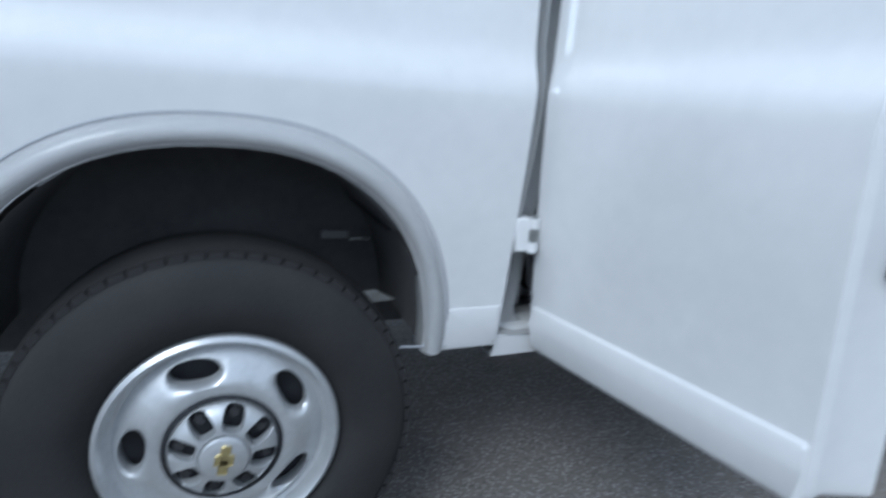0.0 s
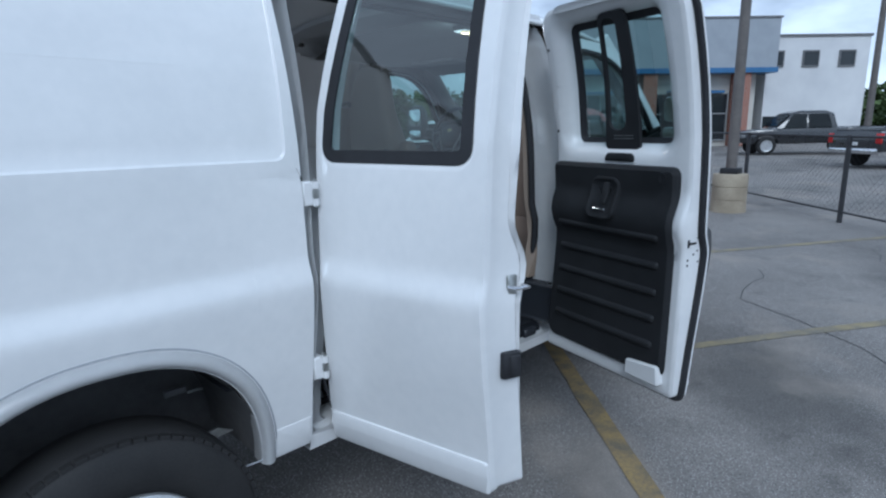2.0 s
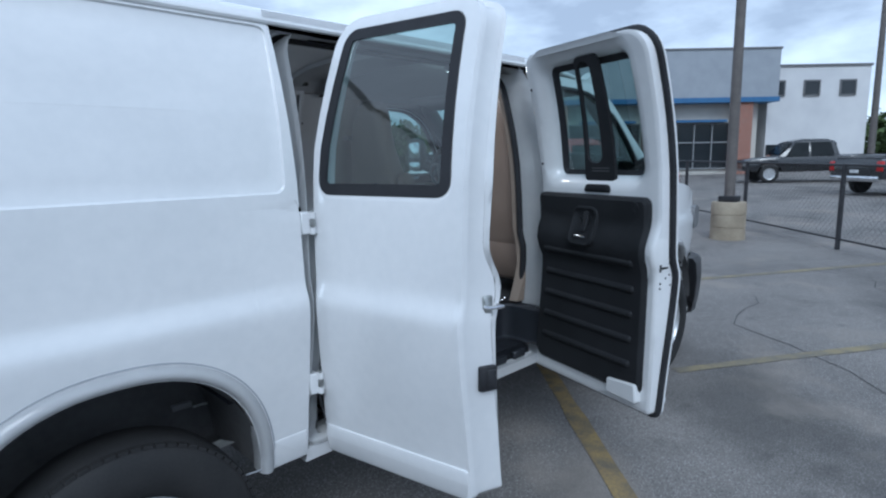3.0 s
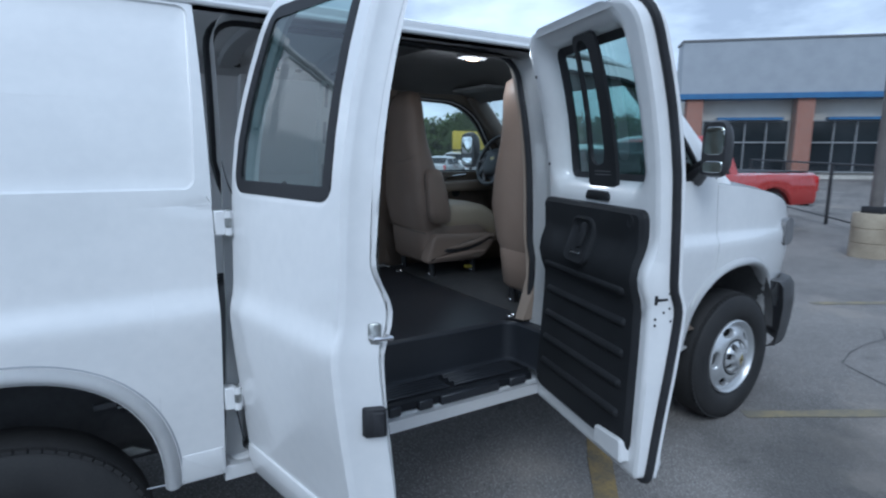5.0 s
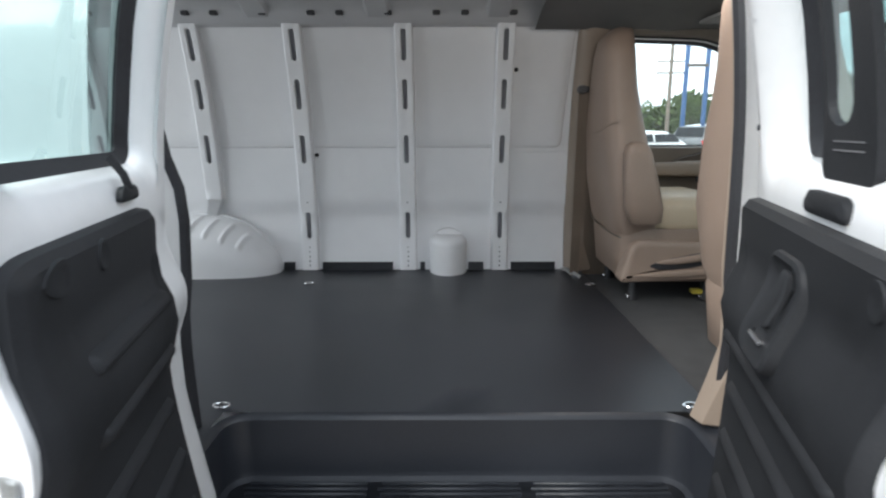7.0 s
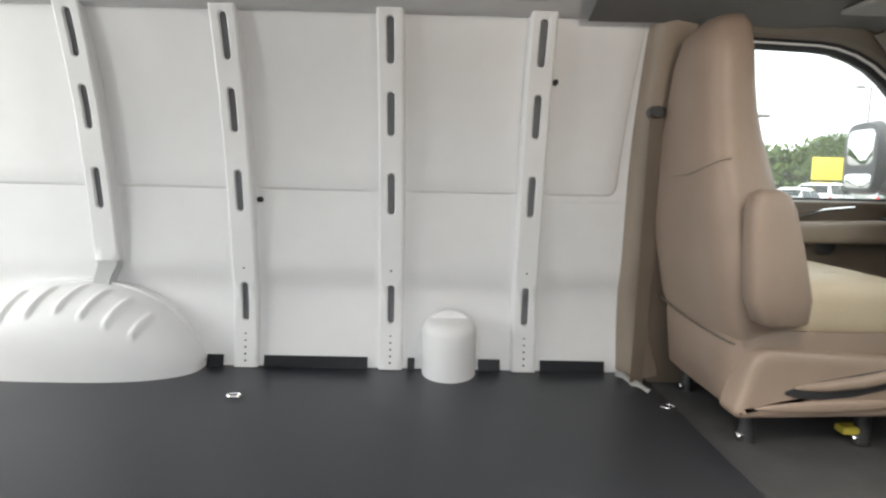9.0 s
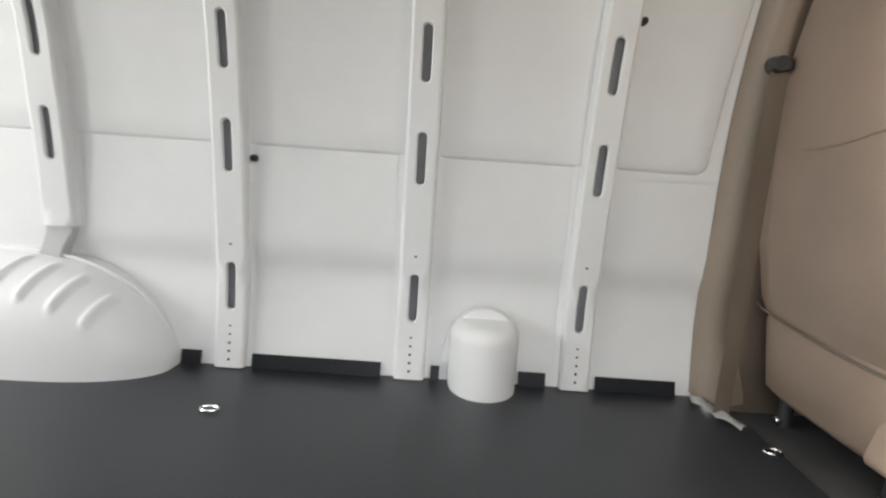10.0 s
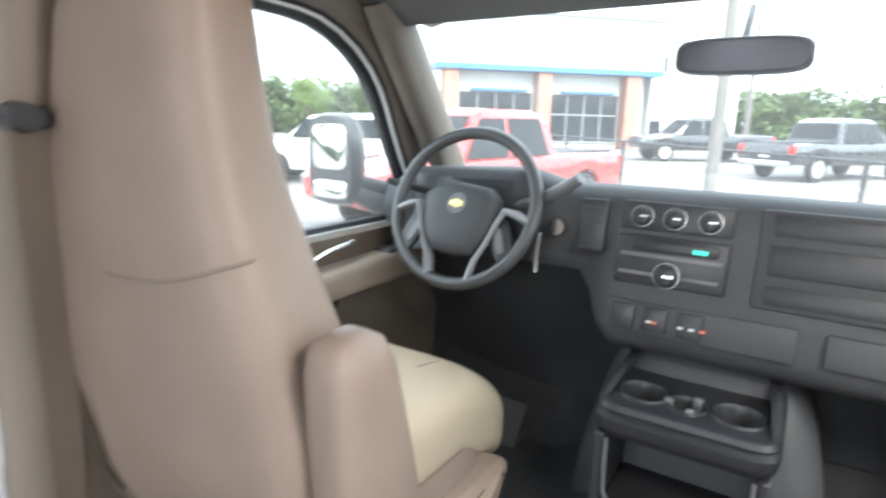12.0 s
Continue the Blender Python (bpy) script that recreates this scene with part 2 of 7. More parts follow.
def qloop(c, r, k=5, m=6):
    """A four-cornered loop with rounded corners, in two coordinates."""
    out = []
    c = [Vector(p) for p in c]
    rr = r if isinstance(r, (list, tuple)) else [r] * 4
    ends = []
    for i in range(4):
        p, a, b = c[i], c[i - 1], c[(i + 1) % 4]
        ra = min(rr[i], (a - p).length * 0.49, (b - p).length * 0.49)
        s, e = p + (a - p).normalized() * ra, p + (b - p).normalized() * ra
        arc = []
        for t in range(k + 1):
            t /= k
            w = 0.78
            d = (1 - t) ** 2 + 2 * t * (1 - t) * w + t * t
            arc.append((s * (1 - t) ** 2 + p * 2 * t * (1 - t) * w + e * t * t) / d)
        ends.append(arc)
    for i in range(4):
        out += ends[i]
        e, s = ends[i][-1], ends[(i + 1) % 4][0]
        out += [e.lerp(s, j / m) for j in range(1, m)]
    return out


def blend(A, B, n):
    """n + 1 loops from A to B."""
    return [[a.lerp(b, i / n) for a, b in zip(A, B)] for i in range(n + 1)]


def inset(lp, d):
    """The loop drawn in by about d towards its middle."""
    n = len(lp)
    out = []
    for i in range(n):
        t = (lp[(i + 1) % n] - lp[i - 1]).normalized()
        out.append(lp[i] + Vector((-t.y, t.x)) * d)
    return out


def loft(bm, secs, n=28, caps=True):
    """Sections (centre, a half axis, b half axis as vectors, exponent) joined in order."""
    L = []
    for c, a, b, p in secs:
        c, a, b = Vector(c), Vector(a), Vector(b)
        lp = []
        for i in range(n):
            t = 2 * math.pi * (i + 0.5) / n
            ct, st = math.cos(t), math.sin(t)
            lp.append(c + a * math.copysign(abs(ct) ** (2 / p), ct) + b * math.copysign(abs(st) ** (2 / p), st))
        L.append(lp)
    rings(bm, L, True, caps, caps)


# ---- the van's surface ----
YC = 0.99
_zt = np.array([0.40, 0.50, 0.56, 0.62, 0.70, 0.85, 0.95, 1.02, 1.06, 1.08, 1.10, 1.12, 1.14, 1.16, 1.18, 1.22, 1.30, 1.38, 1.50, 1.60, 1.70, 1.80, 1.90, 2.00, 2.05, 2.10])
_wt = np.array([0.845, 0.866, 0.875, 0.882, 0.892, 0.914, 0.927, 0.934, 0.937, 0.9365, 0.931, 0.9225, 0.9155, 0.9130, 0.9120, 0.9105, 0.907, 0.903, 0.895, 0.880, 0.860, 0.834, 0.803, 0.765, 0.73, 0.63])
_zf = np.arange(0.38, 2.12, 0.004)
_wf = np.interp(_zf, _zt, _wt)
_wf = np.convolve(np.pad(_wf, 2, mode="edge"), np.ones(5) / 5, "valid")


def hw(z, x=1.0):
    """Half the van's width at height z."""
    w = float(np.interp(z, _zf, _wf))
    if x > 3.2:
        w -= 0.16 * ((x - 3.2) / 1.0) ** 2.6
    if x < -1.15:
        w -= 0.10 * ((-1.15 - x) / 0.2) ** 2
    return w


def skin(x, z, side=1, off=0.0):
    """A point of the outer skin: side 1 is the kerb side (small y); off goes inwards."""
    return Vector((x, YC - side * (hw(z, x) - off), z))


AX, AZ, AR, ARZ = 0.0, 0.52, 0.410, 0.432     # rear wheel arch
FX, FZ_, FR, FRZ = 3.43, 0.50, 0.445, 0.435     # front wheel arch

# ---- ground ----
NF = Vector((0.713, 0.701))


def ground_z(x, y):
    d = (x - 3.0) * 2
    s = (math.log(1 + math.exp(d)) / 2) if d < 60 else d / 2
    t = min(1, max(0, (y - 13) / 12))
    return 0.0125 * min(s, 40) * (1 - t * t * (3 - 2 * t))


# ---- the van ----
van = thing("cargo_van", "white full-size cargo van with its side doors open", "van", (1.5, YC, 0))


def vpart(name, bm, material, parent=None, label="", sharp=38, smooth=True):
    """A part of the van, built at its place."""
    ob = part(name, bm, material, parent or van, label, sharp, smooth)
    if parent is None:
        ob.matrix_parent_inverse = Matrix.Translation((-1.5, -YC, 0))
    return ob


def arch_z(x, cx, cz, r, rz):
    return cz + rz * max(0, 1 - (abs(x - cx) / r) ** 2.3) ** (1 / 2.3) if abs(x - cx) < r else 0.512


def xs_with_arch(x0, x1, cx, r, n=22):
    a = [cx + r * math.copysign(abs(math.cos(math.pi * i / 32)) ** 0.87, 16 - i) for i in range(33)]
    xs = set(round(v, 4) for v in a if x0 < v < x1) | {x0, x1}
    for i in range(n + 1):
        v = x0 + (x1 - x0) * i / n
        if abs(v - cx) > r:
            xs.add(round(v, 4))
    return sorted(xs)


def quarter_panel(side, x0, x1):
    """The body side behind the doors, with its wheel arch and pressed panel."""
    bm = BM()
    xs = xs_with_arch(x0, x1, AX, AR)
    for i in range(len(xs) - 1):
        a, b = xs[i], xs[i + 1]
        za, zb = arch_z(a + 1e-5, AX, AZ, AR, ARZ), arch_z(b - 1e-5, AX, AZ, AR, ARZ)
        N = 34
        A = [bm.verts.new(skin(a, za + (1.40 - za) * j / N, side)) for j in range(N + 1)]
        B = [bm.verts.new(skin(b, zb + (1.40 - zb) * j / N, side)) for j in range(N + 1)]
        for j in range(N):
            bm.faces.new((A[j], B[j], B[j + 1], A[j + 1]))
    px1 = 0.548 if side == 1 else 1.895
    zp = 1.445 if side == 1 else 1.428
    outer = qloop([(x0, 1.40), (x1, 1.40), (x1, 2.035), (x0, 2.035)], 0.001, 5, 14)
    hole = qloop([(x0 + 0.1, zp), (px1, zp), (px1 + 0.03, 1.992), (x0 + 0.14, 1.992)], 0.035, 5, 14)
    in1, in2 = inset(hole, 0.004), inset(hole, 0.009)
    lv = [[skin(p.x, p.y, side) for p in lp] for lp in blend(outer, hole, 3)]
    lv += [[skin(p.x, p.y, side, 0.006) for p in in1], [skin(p.x, p.y, side, 0.0085) for p in in2]]
    mid = [Vector((min(max(p.x, x0 + 0.4), px1 - 0.25), 1.70)) for p in in2]
    lv += [[skin(p.x, p.y, side, 0.0085) for p in lp] for lp in blend(in2, mid, 5)[1:]]
    rings(bm, lv)
    bmesh.ops.remove_doubles(bm, verts=bm.verts, dist=0.0012)
    bmesh.ops.dissolve_degenerate(bm, dist=0.0012, edges=bm.edges)
    bmesh.ops.recalc_face_normals(bm, faces=bm.faces)
    bmesh.ops.solidify(bm, geom=list(bm.faces), thickness=-0.004 if side == 1 else 0.004)
    return bm


def arch_lip(cx, cz, r, rz, side, zend=0.512):
    """The rolled flare round a wheel arch."""
    bm = BM()
    path = [(cx + r, zend), (cx + r, zend + 0.004)] + [(cx + r * math.copysign(abs(math.cos(math.pi * i / 48)) ** 0.87, 24 - i), cz + rz * math.sin(math.pi * i / 48) ** 0.87) for i in range(49)] + [(cx - r, zend)]
    prof = [(0.004, 0.055), (0.001, 0.032), (0.0, 0.008), (0.002, -0.006), (0.006, -0.017), (0.012, -0.024), (0.019, -0.0265), (0.027, -0.025), (0.035, -0.020), (0.042, -0.012), (0.0475, -0.003), (0.0505, 0.007)]
    L = []
    for i, (x, z) in enumerate(path):
        a = Vector(path[max(i - 1, 0)])
        b = Vector(path[min(i + 1, len(path) - 1)])
        t = (b - a).normalized()
        nrm = Vector((t.y, -t.x))
        lp = []
        for d, o in prof:
            xx, zz = x + nrm.x * d, z + nrm.y * d
            s = skin(xx, max(zz, 0.50), side)
            lp.append(Vector((xx, s.y + side * o, zz)))
        L.append(lp)
    rings(bm, L, closed=False)
    bmesh.ops.solidify(bm, geom=list(bm.faces), thickness=0.003)
    return bm


def arch_seam(cx, cz, r, rz, side):
    """The thin gap along the outer rim of a wheel arch flare."""
    bm = BM()
    path = [(cx + r, 0.53)] + [(cx + r * math.copysign(abs(math.cos(math.pi * i / 48)) ** 0.87, 24 - i), cz + rz * math.sin(math.pi * i / 48) ** 0.87) for i in range(49)]
    pts = []
    for i, (x, z) in enumerate(path):
        t = (Vector(path[min(i + 1, len(path) - 1)]) - Vector(path[max(i - 1, 0)])).normalized()
        p = skin(x + t.y * 0.0525, max(0.5, z - t.x * 0.0525), side)
        pts.append(p + Vector((0, -0.003 * side, 0)))
    tube(bm, pts, 0.0028, 6)
    return bm


X0, XO0, XO1 = -1.33, 0.590, 1.955
body_r = vpart("kerb_side_panel", quarter_panel(1, X0, XO0), PAINT)
vpart("wheel_arch_flare", arch_lip(AX, AZ, AR, ARZ, 1), PAINT, body_r)
vpart("flare_seam", arch_seam(AX, AZ, AR, ARZ, 1), SLOT, body_r, "dark seam round the wheel arch flare")
bm = BM()
sl = qloop([(0.452, 0.513), (0.588, 0.513), (0.588, 0.615), (0.458, 0.615)], 0.008, 3, 8)
rings(bm, [[skin(p.x, p.y, 1, 0.002) for p in sl], [skin(p.x, p.y, 1, -0.006) for p in inset(sl, 0.003)], [skin(p.x, p.y, 1, -0.008) for p in inset(sl, 0.010)]], cap1=True)
vpart("lower_strip", bm, PAINT, body_r)
body_l = vpart("driver_side_panel", quarter_panel(-1, X0, 1.99), [PAINT_IN], None, "plain white painted sheet-metal cargo wall")
vpart("wheel_arch_flare", arch_lip(AX, AZ, AR, ARZ, -1), PAINT, body_l)


# wheel housings
def inner_arch(cx, cz, r, side, depth):
    bm = BM()
    L = []
    for k in range(9):
        d = 0.035 + depth * k / 8
        L.append([Vector((cx + r * math.cos(math.pi * i / 24), YC - side * (0.925 - d), cz - 0.005 + (r + 0.03 - 0.015 * (k / 8)) * math.sin(math.pi * i / 24))) for i in range(25)])
    rings(bm, L, closed=False)
    bm.faces.new([v for v in bm.verts][-25:])
    return bm


for side in (1, -1):
    vpart("wheel_housing", inner_arch(AX, AZ, AR + 0.012, side, 0.42 if side == 1 else 0.06), DARK)
    vpart("wheel_housing", inner_arch(FX, FZ_, FR + 0.01, side, 0.40), DARK)

# roof
bm = BM()
RX = [-1.33, -1.28, -1.1, -0.6, 0, 0.6, 1.2, 1.8, 2.2, 2.5, 2.66, 2.76]


def roof_pt(x, s):
    """s from -1 to 1 across."""
    a = abs(s)
    y = 0.762 * math.copysign(min(1, 1.0 * a), s)
    z = 2.00 + 0.135 * (1 - a ** 3.4) ** 0.62
    drop = 0.0
    if x > 2.2:
        drop = 0.16 * ((x - 2.2) / 0.56) ** 2
    if x < -1.1:
        drop = 0.06 * ((-1.1 - x) / 0.23) ** 2
    return Vector((x, YC + y, z - drop * (1 if a < 0.9 else 0.7)))


SS = [-1, -0.995, -0.985, -0.97, -0.94, -0.9, -0.82, -0.7, -0.5, -0.25, 0, 0.25, 0.5, 0.7, 0.82, 0.9, 0.94, 0.97, 0.985, 0.995, 1]
grid(bm, RX, SS, roof_pt)
bmesh.ops.recalc_face_normals(bm, faces=bm.faces)
bmesh.ops.solidify(bm, geom=list(bm.faces), thickness=0.012)
roof = vpart("roof", bm, PAINT)
for side in (1, -1):
    bm = BM()
    tube(bm, [(x, YC - side * 0.767, 2.010 - (0.10 * max(0, (x - 2.2) / 0.56) ** 2)) for x in RX], 0.011, 8)
    vpart("rain_gutter", bm, PAINT, roof)

# rear end: two doors with windows


def rear_pt(p, o=0.0):
    w = hw(p.y, -1.33)
    s = max(-1, min(1, (p.x - YC) / w))
    return Vector((-1.33 - 0.02 * (1 - s * s) + o, YC + s * w, p.y))


for s in (-1, 1):
    ya, yb = YC + s * 0.004, YC + s * 0.95
    out = qloop([(min(ya, yb), 0.50), (max(ya, yb), 0.50), (max(ya, yb), 2.0), (min(ya, yb), 2.0)], 0.01, 4, 10)
    c = YC + s * 0.40
    hole = qloop([(c - 0.27, 1.42), (c + 0.27, 1.42), (c + 0.25, 1.88), (c - 0.25, 1.88)], 0.06, 4, 10)
    bm = BM()
    rings(bm, [[rear_pt(p) for p in lp] for lp in blend(hole, out, 8)] + [[rear_pt(p, 0.03) for p in out]] + [[rear_pt(p, 0.03) for p in lp] for lp in blend(out, hole, 4)][1:], torus=True)
    rd_ = vpart("rear_door", bm, PAINT)
    bm = BM()
    rings(bm, [[rear_pt(p, 0.01) for p in lp] for lp in blend(hole, [Vector((c, 1.65)).lerp(p, 0.04) for p in hole], 3)], cap1=True)
    g_ = vpart("window_pane", bm, GLASS, rd_)
    g_.visible_shadow = False
bm = BM()
box(bm, (-1.46, YC - 0.9, 0.45), (-1.34, YC + 0.9, 0.62), 0.03)
vpart("rear_bumper", bm, CHROME)

# rocker below the side opening and sill
bm = BM()
grid(bm, [XO0 + (2.015 - XO0) * i / 20 for i in range(21)], [0.474, 0.480, 0.490, 0.510, 0.528], lambda x, z: skin(x, z, 1, 0.004))
grid(bm, [XO0 + (2.015 - XO0) * i / 20 for i in range(21)], [0, 1, 2], lambda x, k: skin(x, 0.528, 1, 0.004) + Vector((0, [0, 0.03, 0.20][k], [0, 0.012, 0.014][k])))
grid(bm, [XO0, 2.015], [0, 1], lambda x, k: skin(x, 0.474, 1, 0.004) + Vector((0, [0, 0.3][k], 0)))
vpart("sill", bm, PAINT)


# jamb of the side opening
def side_point(p, off, side=1):
    return skin(p.x, p.y, side, off)


opn = qloop([(XO0, 0.53), (XO1 + 0.045, 0.53), (XO1 + 0.035, 2.015), (XO0 + 0.055, 2.015)], [0.05, 0.05, 0.12, 0.12], 6, 18)
bm = BM()


def pillar(lp, k=0.056):
    """Widens the hinge pillar behind the opening below the belt line."""
    return [Vector((p.x + k * min(1, max(0, (0.85 - p.x) / 0.15)) * min(1, max(0, (1.50 - p.y) / 0.14)), p.y)) for p in lp]


lo1, lo2 = inset(opn, 0.006), pillar(inset(opn, 0.009))
lo3 = pillar(inset(opn, 0.014))
rings(bm, [[side_point(p, 0.0) for p in opn], [side_point(p, 0.02) for p in inset(opn, 0.004)], [side_point(p, 0.05) for p in lo1], [side_point(p, 0.055) for p in lo2],
           [side_point(p, 0.10) for p in lo2], [side_point(p, 0.11) for p in lo3], [side_point(p, 0.17) for p in lo3]])
bmesh.ops.solidify(bm, geom=list(bm.faces), thickness=0.002)
jamb = vpart("door_jamb", bm, PAINT, None, "white painted door opening frame")
bm = BM()
tube(bm, [side_point(p, 0.162) for p in pillar(inset(opn, 0.014))], 0.018, 8, True)
vpart("weatherstrip", bm, RUBBER, jamb, "black rubber weatherstrip")

# closing plate at the foot of the rear pillar
bm = BM()
box(bm, (0.60, 0.262, 0.45), (0.728, 0.284, 0.775), 0.004, 1)
box(bm, (0.60, 0.335, 0.40), (0.82, 0.350, 0.772), 0.004, 1)
vpart("sill_closing_plate", bm, PAINT, jamb)

# header over the opening
bm = BM()
grid(bm, [XO0 - 0.01 + 1.43 * i / 12 for i in range(13)], [1.985, 2.0, 2.012, 2.03, 2.05], lambda x, z: Vector((x, YC - 0.764 + max(0, z - 2.0) * 0.3, z)))
bmesh.ops.solidify(bm, geom=list(bm.faces), thickness=0.02)
vpart("roof_rail", bm, PAINT)



# brackets and a splash tab inside the rear wheel housing
bm = BM()
box(bm, (0.235, 0.395, 0.70), (0.305, 0.41, 0.722), 0.003, 1)
vpart("well_bracket", bm, GREY_PL, body_r, "dull grey steel bracket")
bm = BM()
tube(bm, [(0.305, 0.39, 0.70), (0.335, 0.385, 0.703), (0.352, 0.385, 0.70)], 0.004, 6)
vpart("brake_line_clip", bm, ZINC, body_r, "zinc brake line clip")
bm = BM()
g = [(0.30, 0.25, 0.612), (0.335, 0.25, 0.615), (0.385, 0.25, 0.588), (0.325, 0.25, 0.584)]
rings(bm, [[Vector(p) for p in g], [Vector(p) + Vector((0, 0.006, 0)) for p in g]], cap0=True, cap1=True)
vpart("splash_tab", bm, ZINC, body_r, "bent grey steel tab")
bm = BM()
cyl(bm, (0.0, 0.30, 0.40), (0.0, 1.68, 0.40), 0.05, seg=16)
vpart("rear_axle", bm, DARK)

bm = BM()
box(bm, (-1.25, 0.78, 0.30), (4.0, 1.20, 0.76), 0.02, 1)
vpart("underbody", bm, DARK, None, "dark underbody")
for yy in (0.56, 1.36):
    bm = BM()
    box(bm, (-1.30, yy, 0.56), (3.9, yy + 0.06, 0.70), 0.01, 1)
    vpart("frame_rail", bm, DARK)
# ---- side doors ----
def smooth01(t):
    t = min(1, max(0, t))
    return t * t * (3 - 2 * t)


def hinge(parent, x, y, z, rot):
    """A white two-leaf door hinge with three knuckles."""
    m = Matrix.Translation((x, y, z)) @ Matrix.Rotation(radians(rot), 4, "Z")
    bm = BM()
    box(bm, (-0.040, -0.012, -0.038), (-0.006, 0.030, 0.038), 0.004, 1, m)
    vpart("hinge_leaf", bm, PAINT, parent, "white painted steel hinge leaf")
    bm = BM()
    box(bm, (0.004, -0.012, -0.034), (0.016, 0.030, 0.034), 0.003, 1, m)
    vpart("hinge_leaf", bm, PAINT, parent, "white painted steel hinge leaf")
    for k in range(3):
        bm = BM()
        cyl(bm, m @ Vector((0, -0.012, -0.037 + 0.026 * k)), m @ Vector((0, -0.012, -0.015 + 0.026 * k)), 0.011, seg=12)
        vpart("knuckle", bm, ZINC if k == 1 else PAINT, parent)
    bm = BM()
    cyl(bm, m @ Vector((0, -0.012, -0.042)), m @ Vector((0, -0.012, 0.044)), 0.006, seg=10)
    vpart("hinge_pin", bm, ZINC, parent)


def cargo_door(xh, sgn, W, pivot, rot, lean, hole, trim, label, shift, thick, flare, U0=0.014, straight=0.0):
    """A hinged cargo door: thick is its depth above and below the belt line, flare the spread of its free edge."""
    M = Matrix.Translation((pivot[0] + shift[0], pivot[1] + shift[1], 0)) @ Matrix.Rotation(radians(rot), 4, "Z") @ Matrix.Translation((-pivot[0], -pivot[1], 0))

    def P(p, off=0.0):
        u, z = p
        T = thick[1] - straight * max(0, 0.936 - hw(min(z, 1.05))) + (thick[0] - thick[1]) * smooth01((z - 1.175) / 0.13)
        if off > 0.03:
            off = 0.03 + (off - 0.03) * (T - 0.03) / 0.098 if off < 0.1281 else T + (off - 0.128) * 0.85
        u += flare * min(1.35, max(0, off) / 0.10) * smooth01((u - W + 0.07) / 0.05)
        u = u + lean * smooth01((z - 1.35) / 0.75) * max(0, 1 - u / W) + max(0, hw(z) - 0.882) * 0.8 * max(0, 1 - u / 0.2)
        return M @ skin(xh + sgn * u, z, 1, off)

    out = qloop([(U0, 0.495), (W, 0.495), (W, 2.02), (U0, 2.02)], [0.02, 0.03, 0.10, 0.10], 6, 64)
    ho = qloop(hole, 0.05, 6, 64)
    hi = inset(ho, -0.012)
    ob1, ob2, ob3 = inset(out, 0.002), inset(out, 0.010), inset(out, 0.022)
    bm = BM()
    L = [[P(p, 0.0) for p in lp] for lp in blend(inset(ho, -0.006), out, 60)]
    L += [[P(p, 0.012) for p in out], [P(p, 0.020) for p in ob1], [P(p, 0.034) for p in ob2], [P(p, 0.116) for p in inset(out, 0.012)], [P(p, 0.126) for p in ob3]]
    L += [[P(p, 0.128) for p in lp] for lp in blend(inset(out, 0.030), inset(ho, -0.055), 28)]
    L += [[P(p, 0.118) for p in inset(ho, -0.035)], [P(p, 0.085) for p in inset(ho, -0.008)], [P(p, 0.030) for p in inset(ho, 0.012)], [P(p, 0.010) for p in inset(ho, 0.010)]]
    rings(bm, L, torus=True)
    door = vpart("side_door", bm, PAINT, None, label, 50)
    # window
    bm = BM()
    rings(bm, [[P(p, -0.001) for p in inset(ho, -0.003)], [P(p, 0.0) for p in inset(ho, 0.034)], [P(p, 0.006) for p in inset(ho, 0.034)], [P(p, 0.030) for p in inset(ho, 0.004)]])
    vpart("window_seal", bm, RUBBER, door, "black window surround")
    bm = BM()
    g = inset(ho, 0.03)
    c = Vector((sum(p.x for p in g) / len(g), sum(p.y for p in g) / len(g)))
    rings(bm, [[P(p, 0.004) for p in lp] for lp in blend(g, [c.lerp(p, 0.03) for p in g], 6)], cap1=True)
    gl = vpart("window_pane", bm, GLASS_DK, door, "tinted window glass")
    gl.visible_shadow = False
    # inner trim
    tl = qloop(trim, [0.05, 0.05, 0.03, 0.03], 5, 16)
    bm = BM()
    tc = Vector((sum(p.x for p in tl) / len(tl), sum(p.y for p in tl) / len(tl)))
    def ledge(p):
        return 0.010 * smooth01((p.y - 1.26) / 0.05)

    L = [[P(p, 0.127) for p in inset(tl, -0.004)], [P(p, 0.138 + ledge(p)) for p in tl], [P(p, 0.148 + ledge(p)) for p in inset(tl, 0.012)]]
    L += [[P(p, 0.150 + ledge(p)) for p in lp] for lp in blend(inset(tl, 0.014), [tc.lerp(p, 0.02) for p in tl], 24)]
    rings(bm, L, cap1=True)
    vpart("trim_panel", bm, BLACK_TRIM, door, "ribbed black plastic door trim")
    u0, u1 = trim[0][0], trim[1][0]
    for k in range(5 if sgn < 0 else 6):
        z = 0.68 + 0.105 * k
        bm = BM()
        lp = qloop([(u0 + 0.05, z), (u1 - 0.05, z), (u1 - 0.05, z + 0.034), (u0 + 0.05, z + 0.034)], 0.014, 4, 8)
        rings(bm, [[P(p, 0.148) for p in lp], [P(p, 0.154) for p in inset(lp, 0.003)], [P(p, 0.161) for p in inset(lp, 0.009)], [P(p, 0.1635) for p in inset(lp, 0.014)]], cap1=True)
        vpart("trim_rib", bm, BLACK_TRIM, door)
    # lower strip
    bm = BM()
    sl = qloop([(U0 + 0.002, 0.497), (W - 0.002, 0.497), (W - 0.002, 0.608), (U0 + 0.002, 0.608)], 0.012, 3, 14)
    rings(bm, [[P(p, 0.002) for p in sl], [P(p, -0.005) for p in inset(sl, 0.003)], [P(p, -0.008) for p in inset(sl, 0.010)], [P(Vector((p.x, 0.56)), -0.009) for p in sl]])
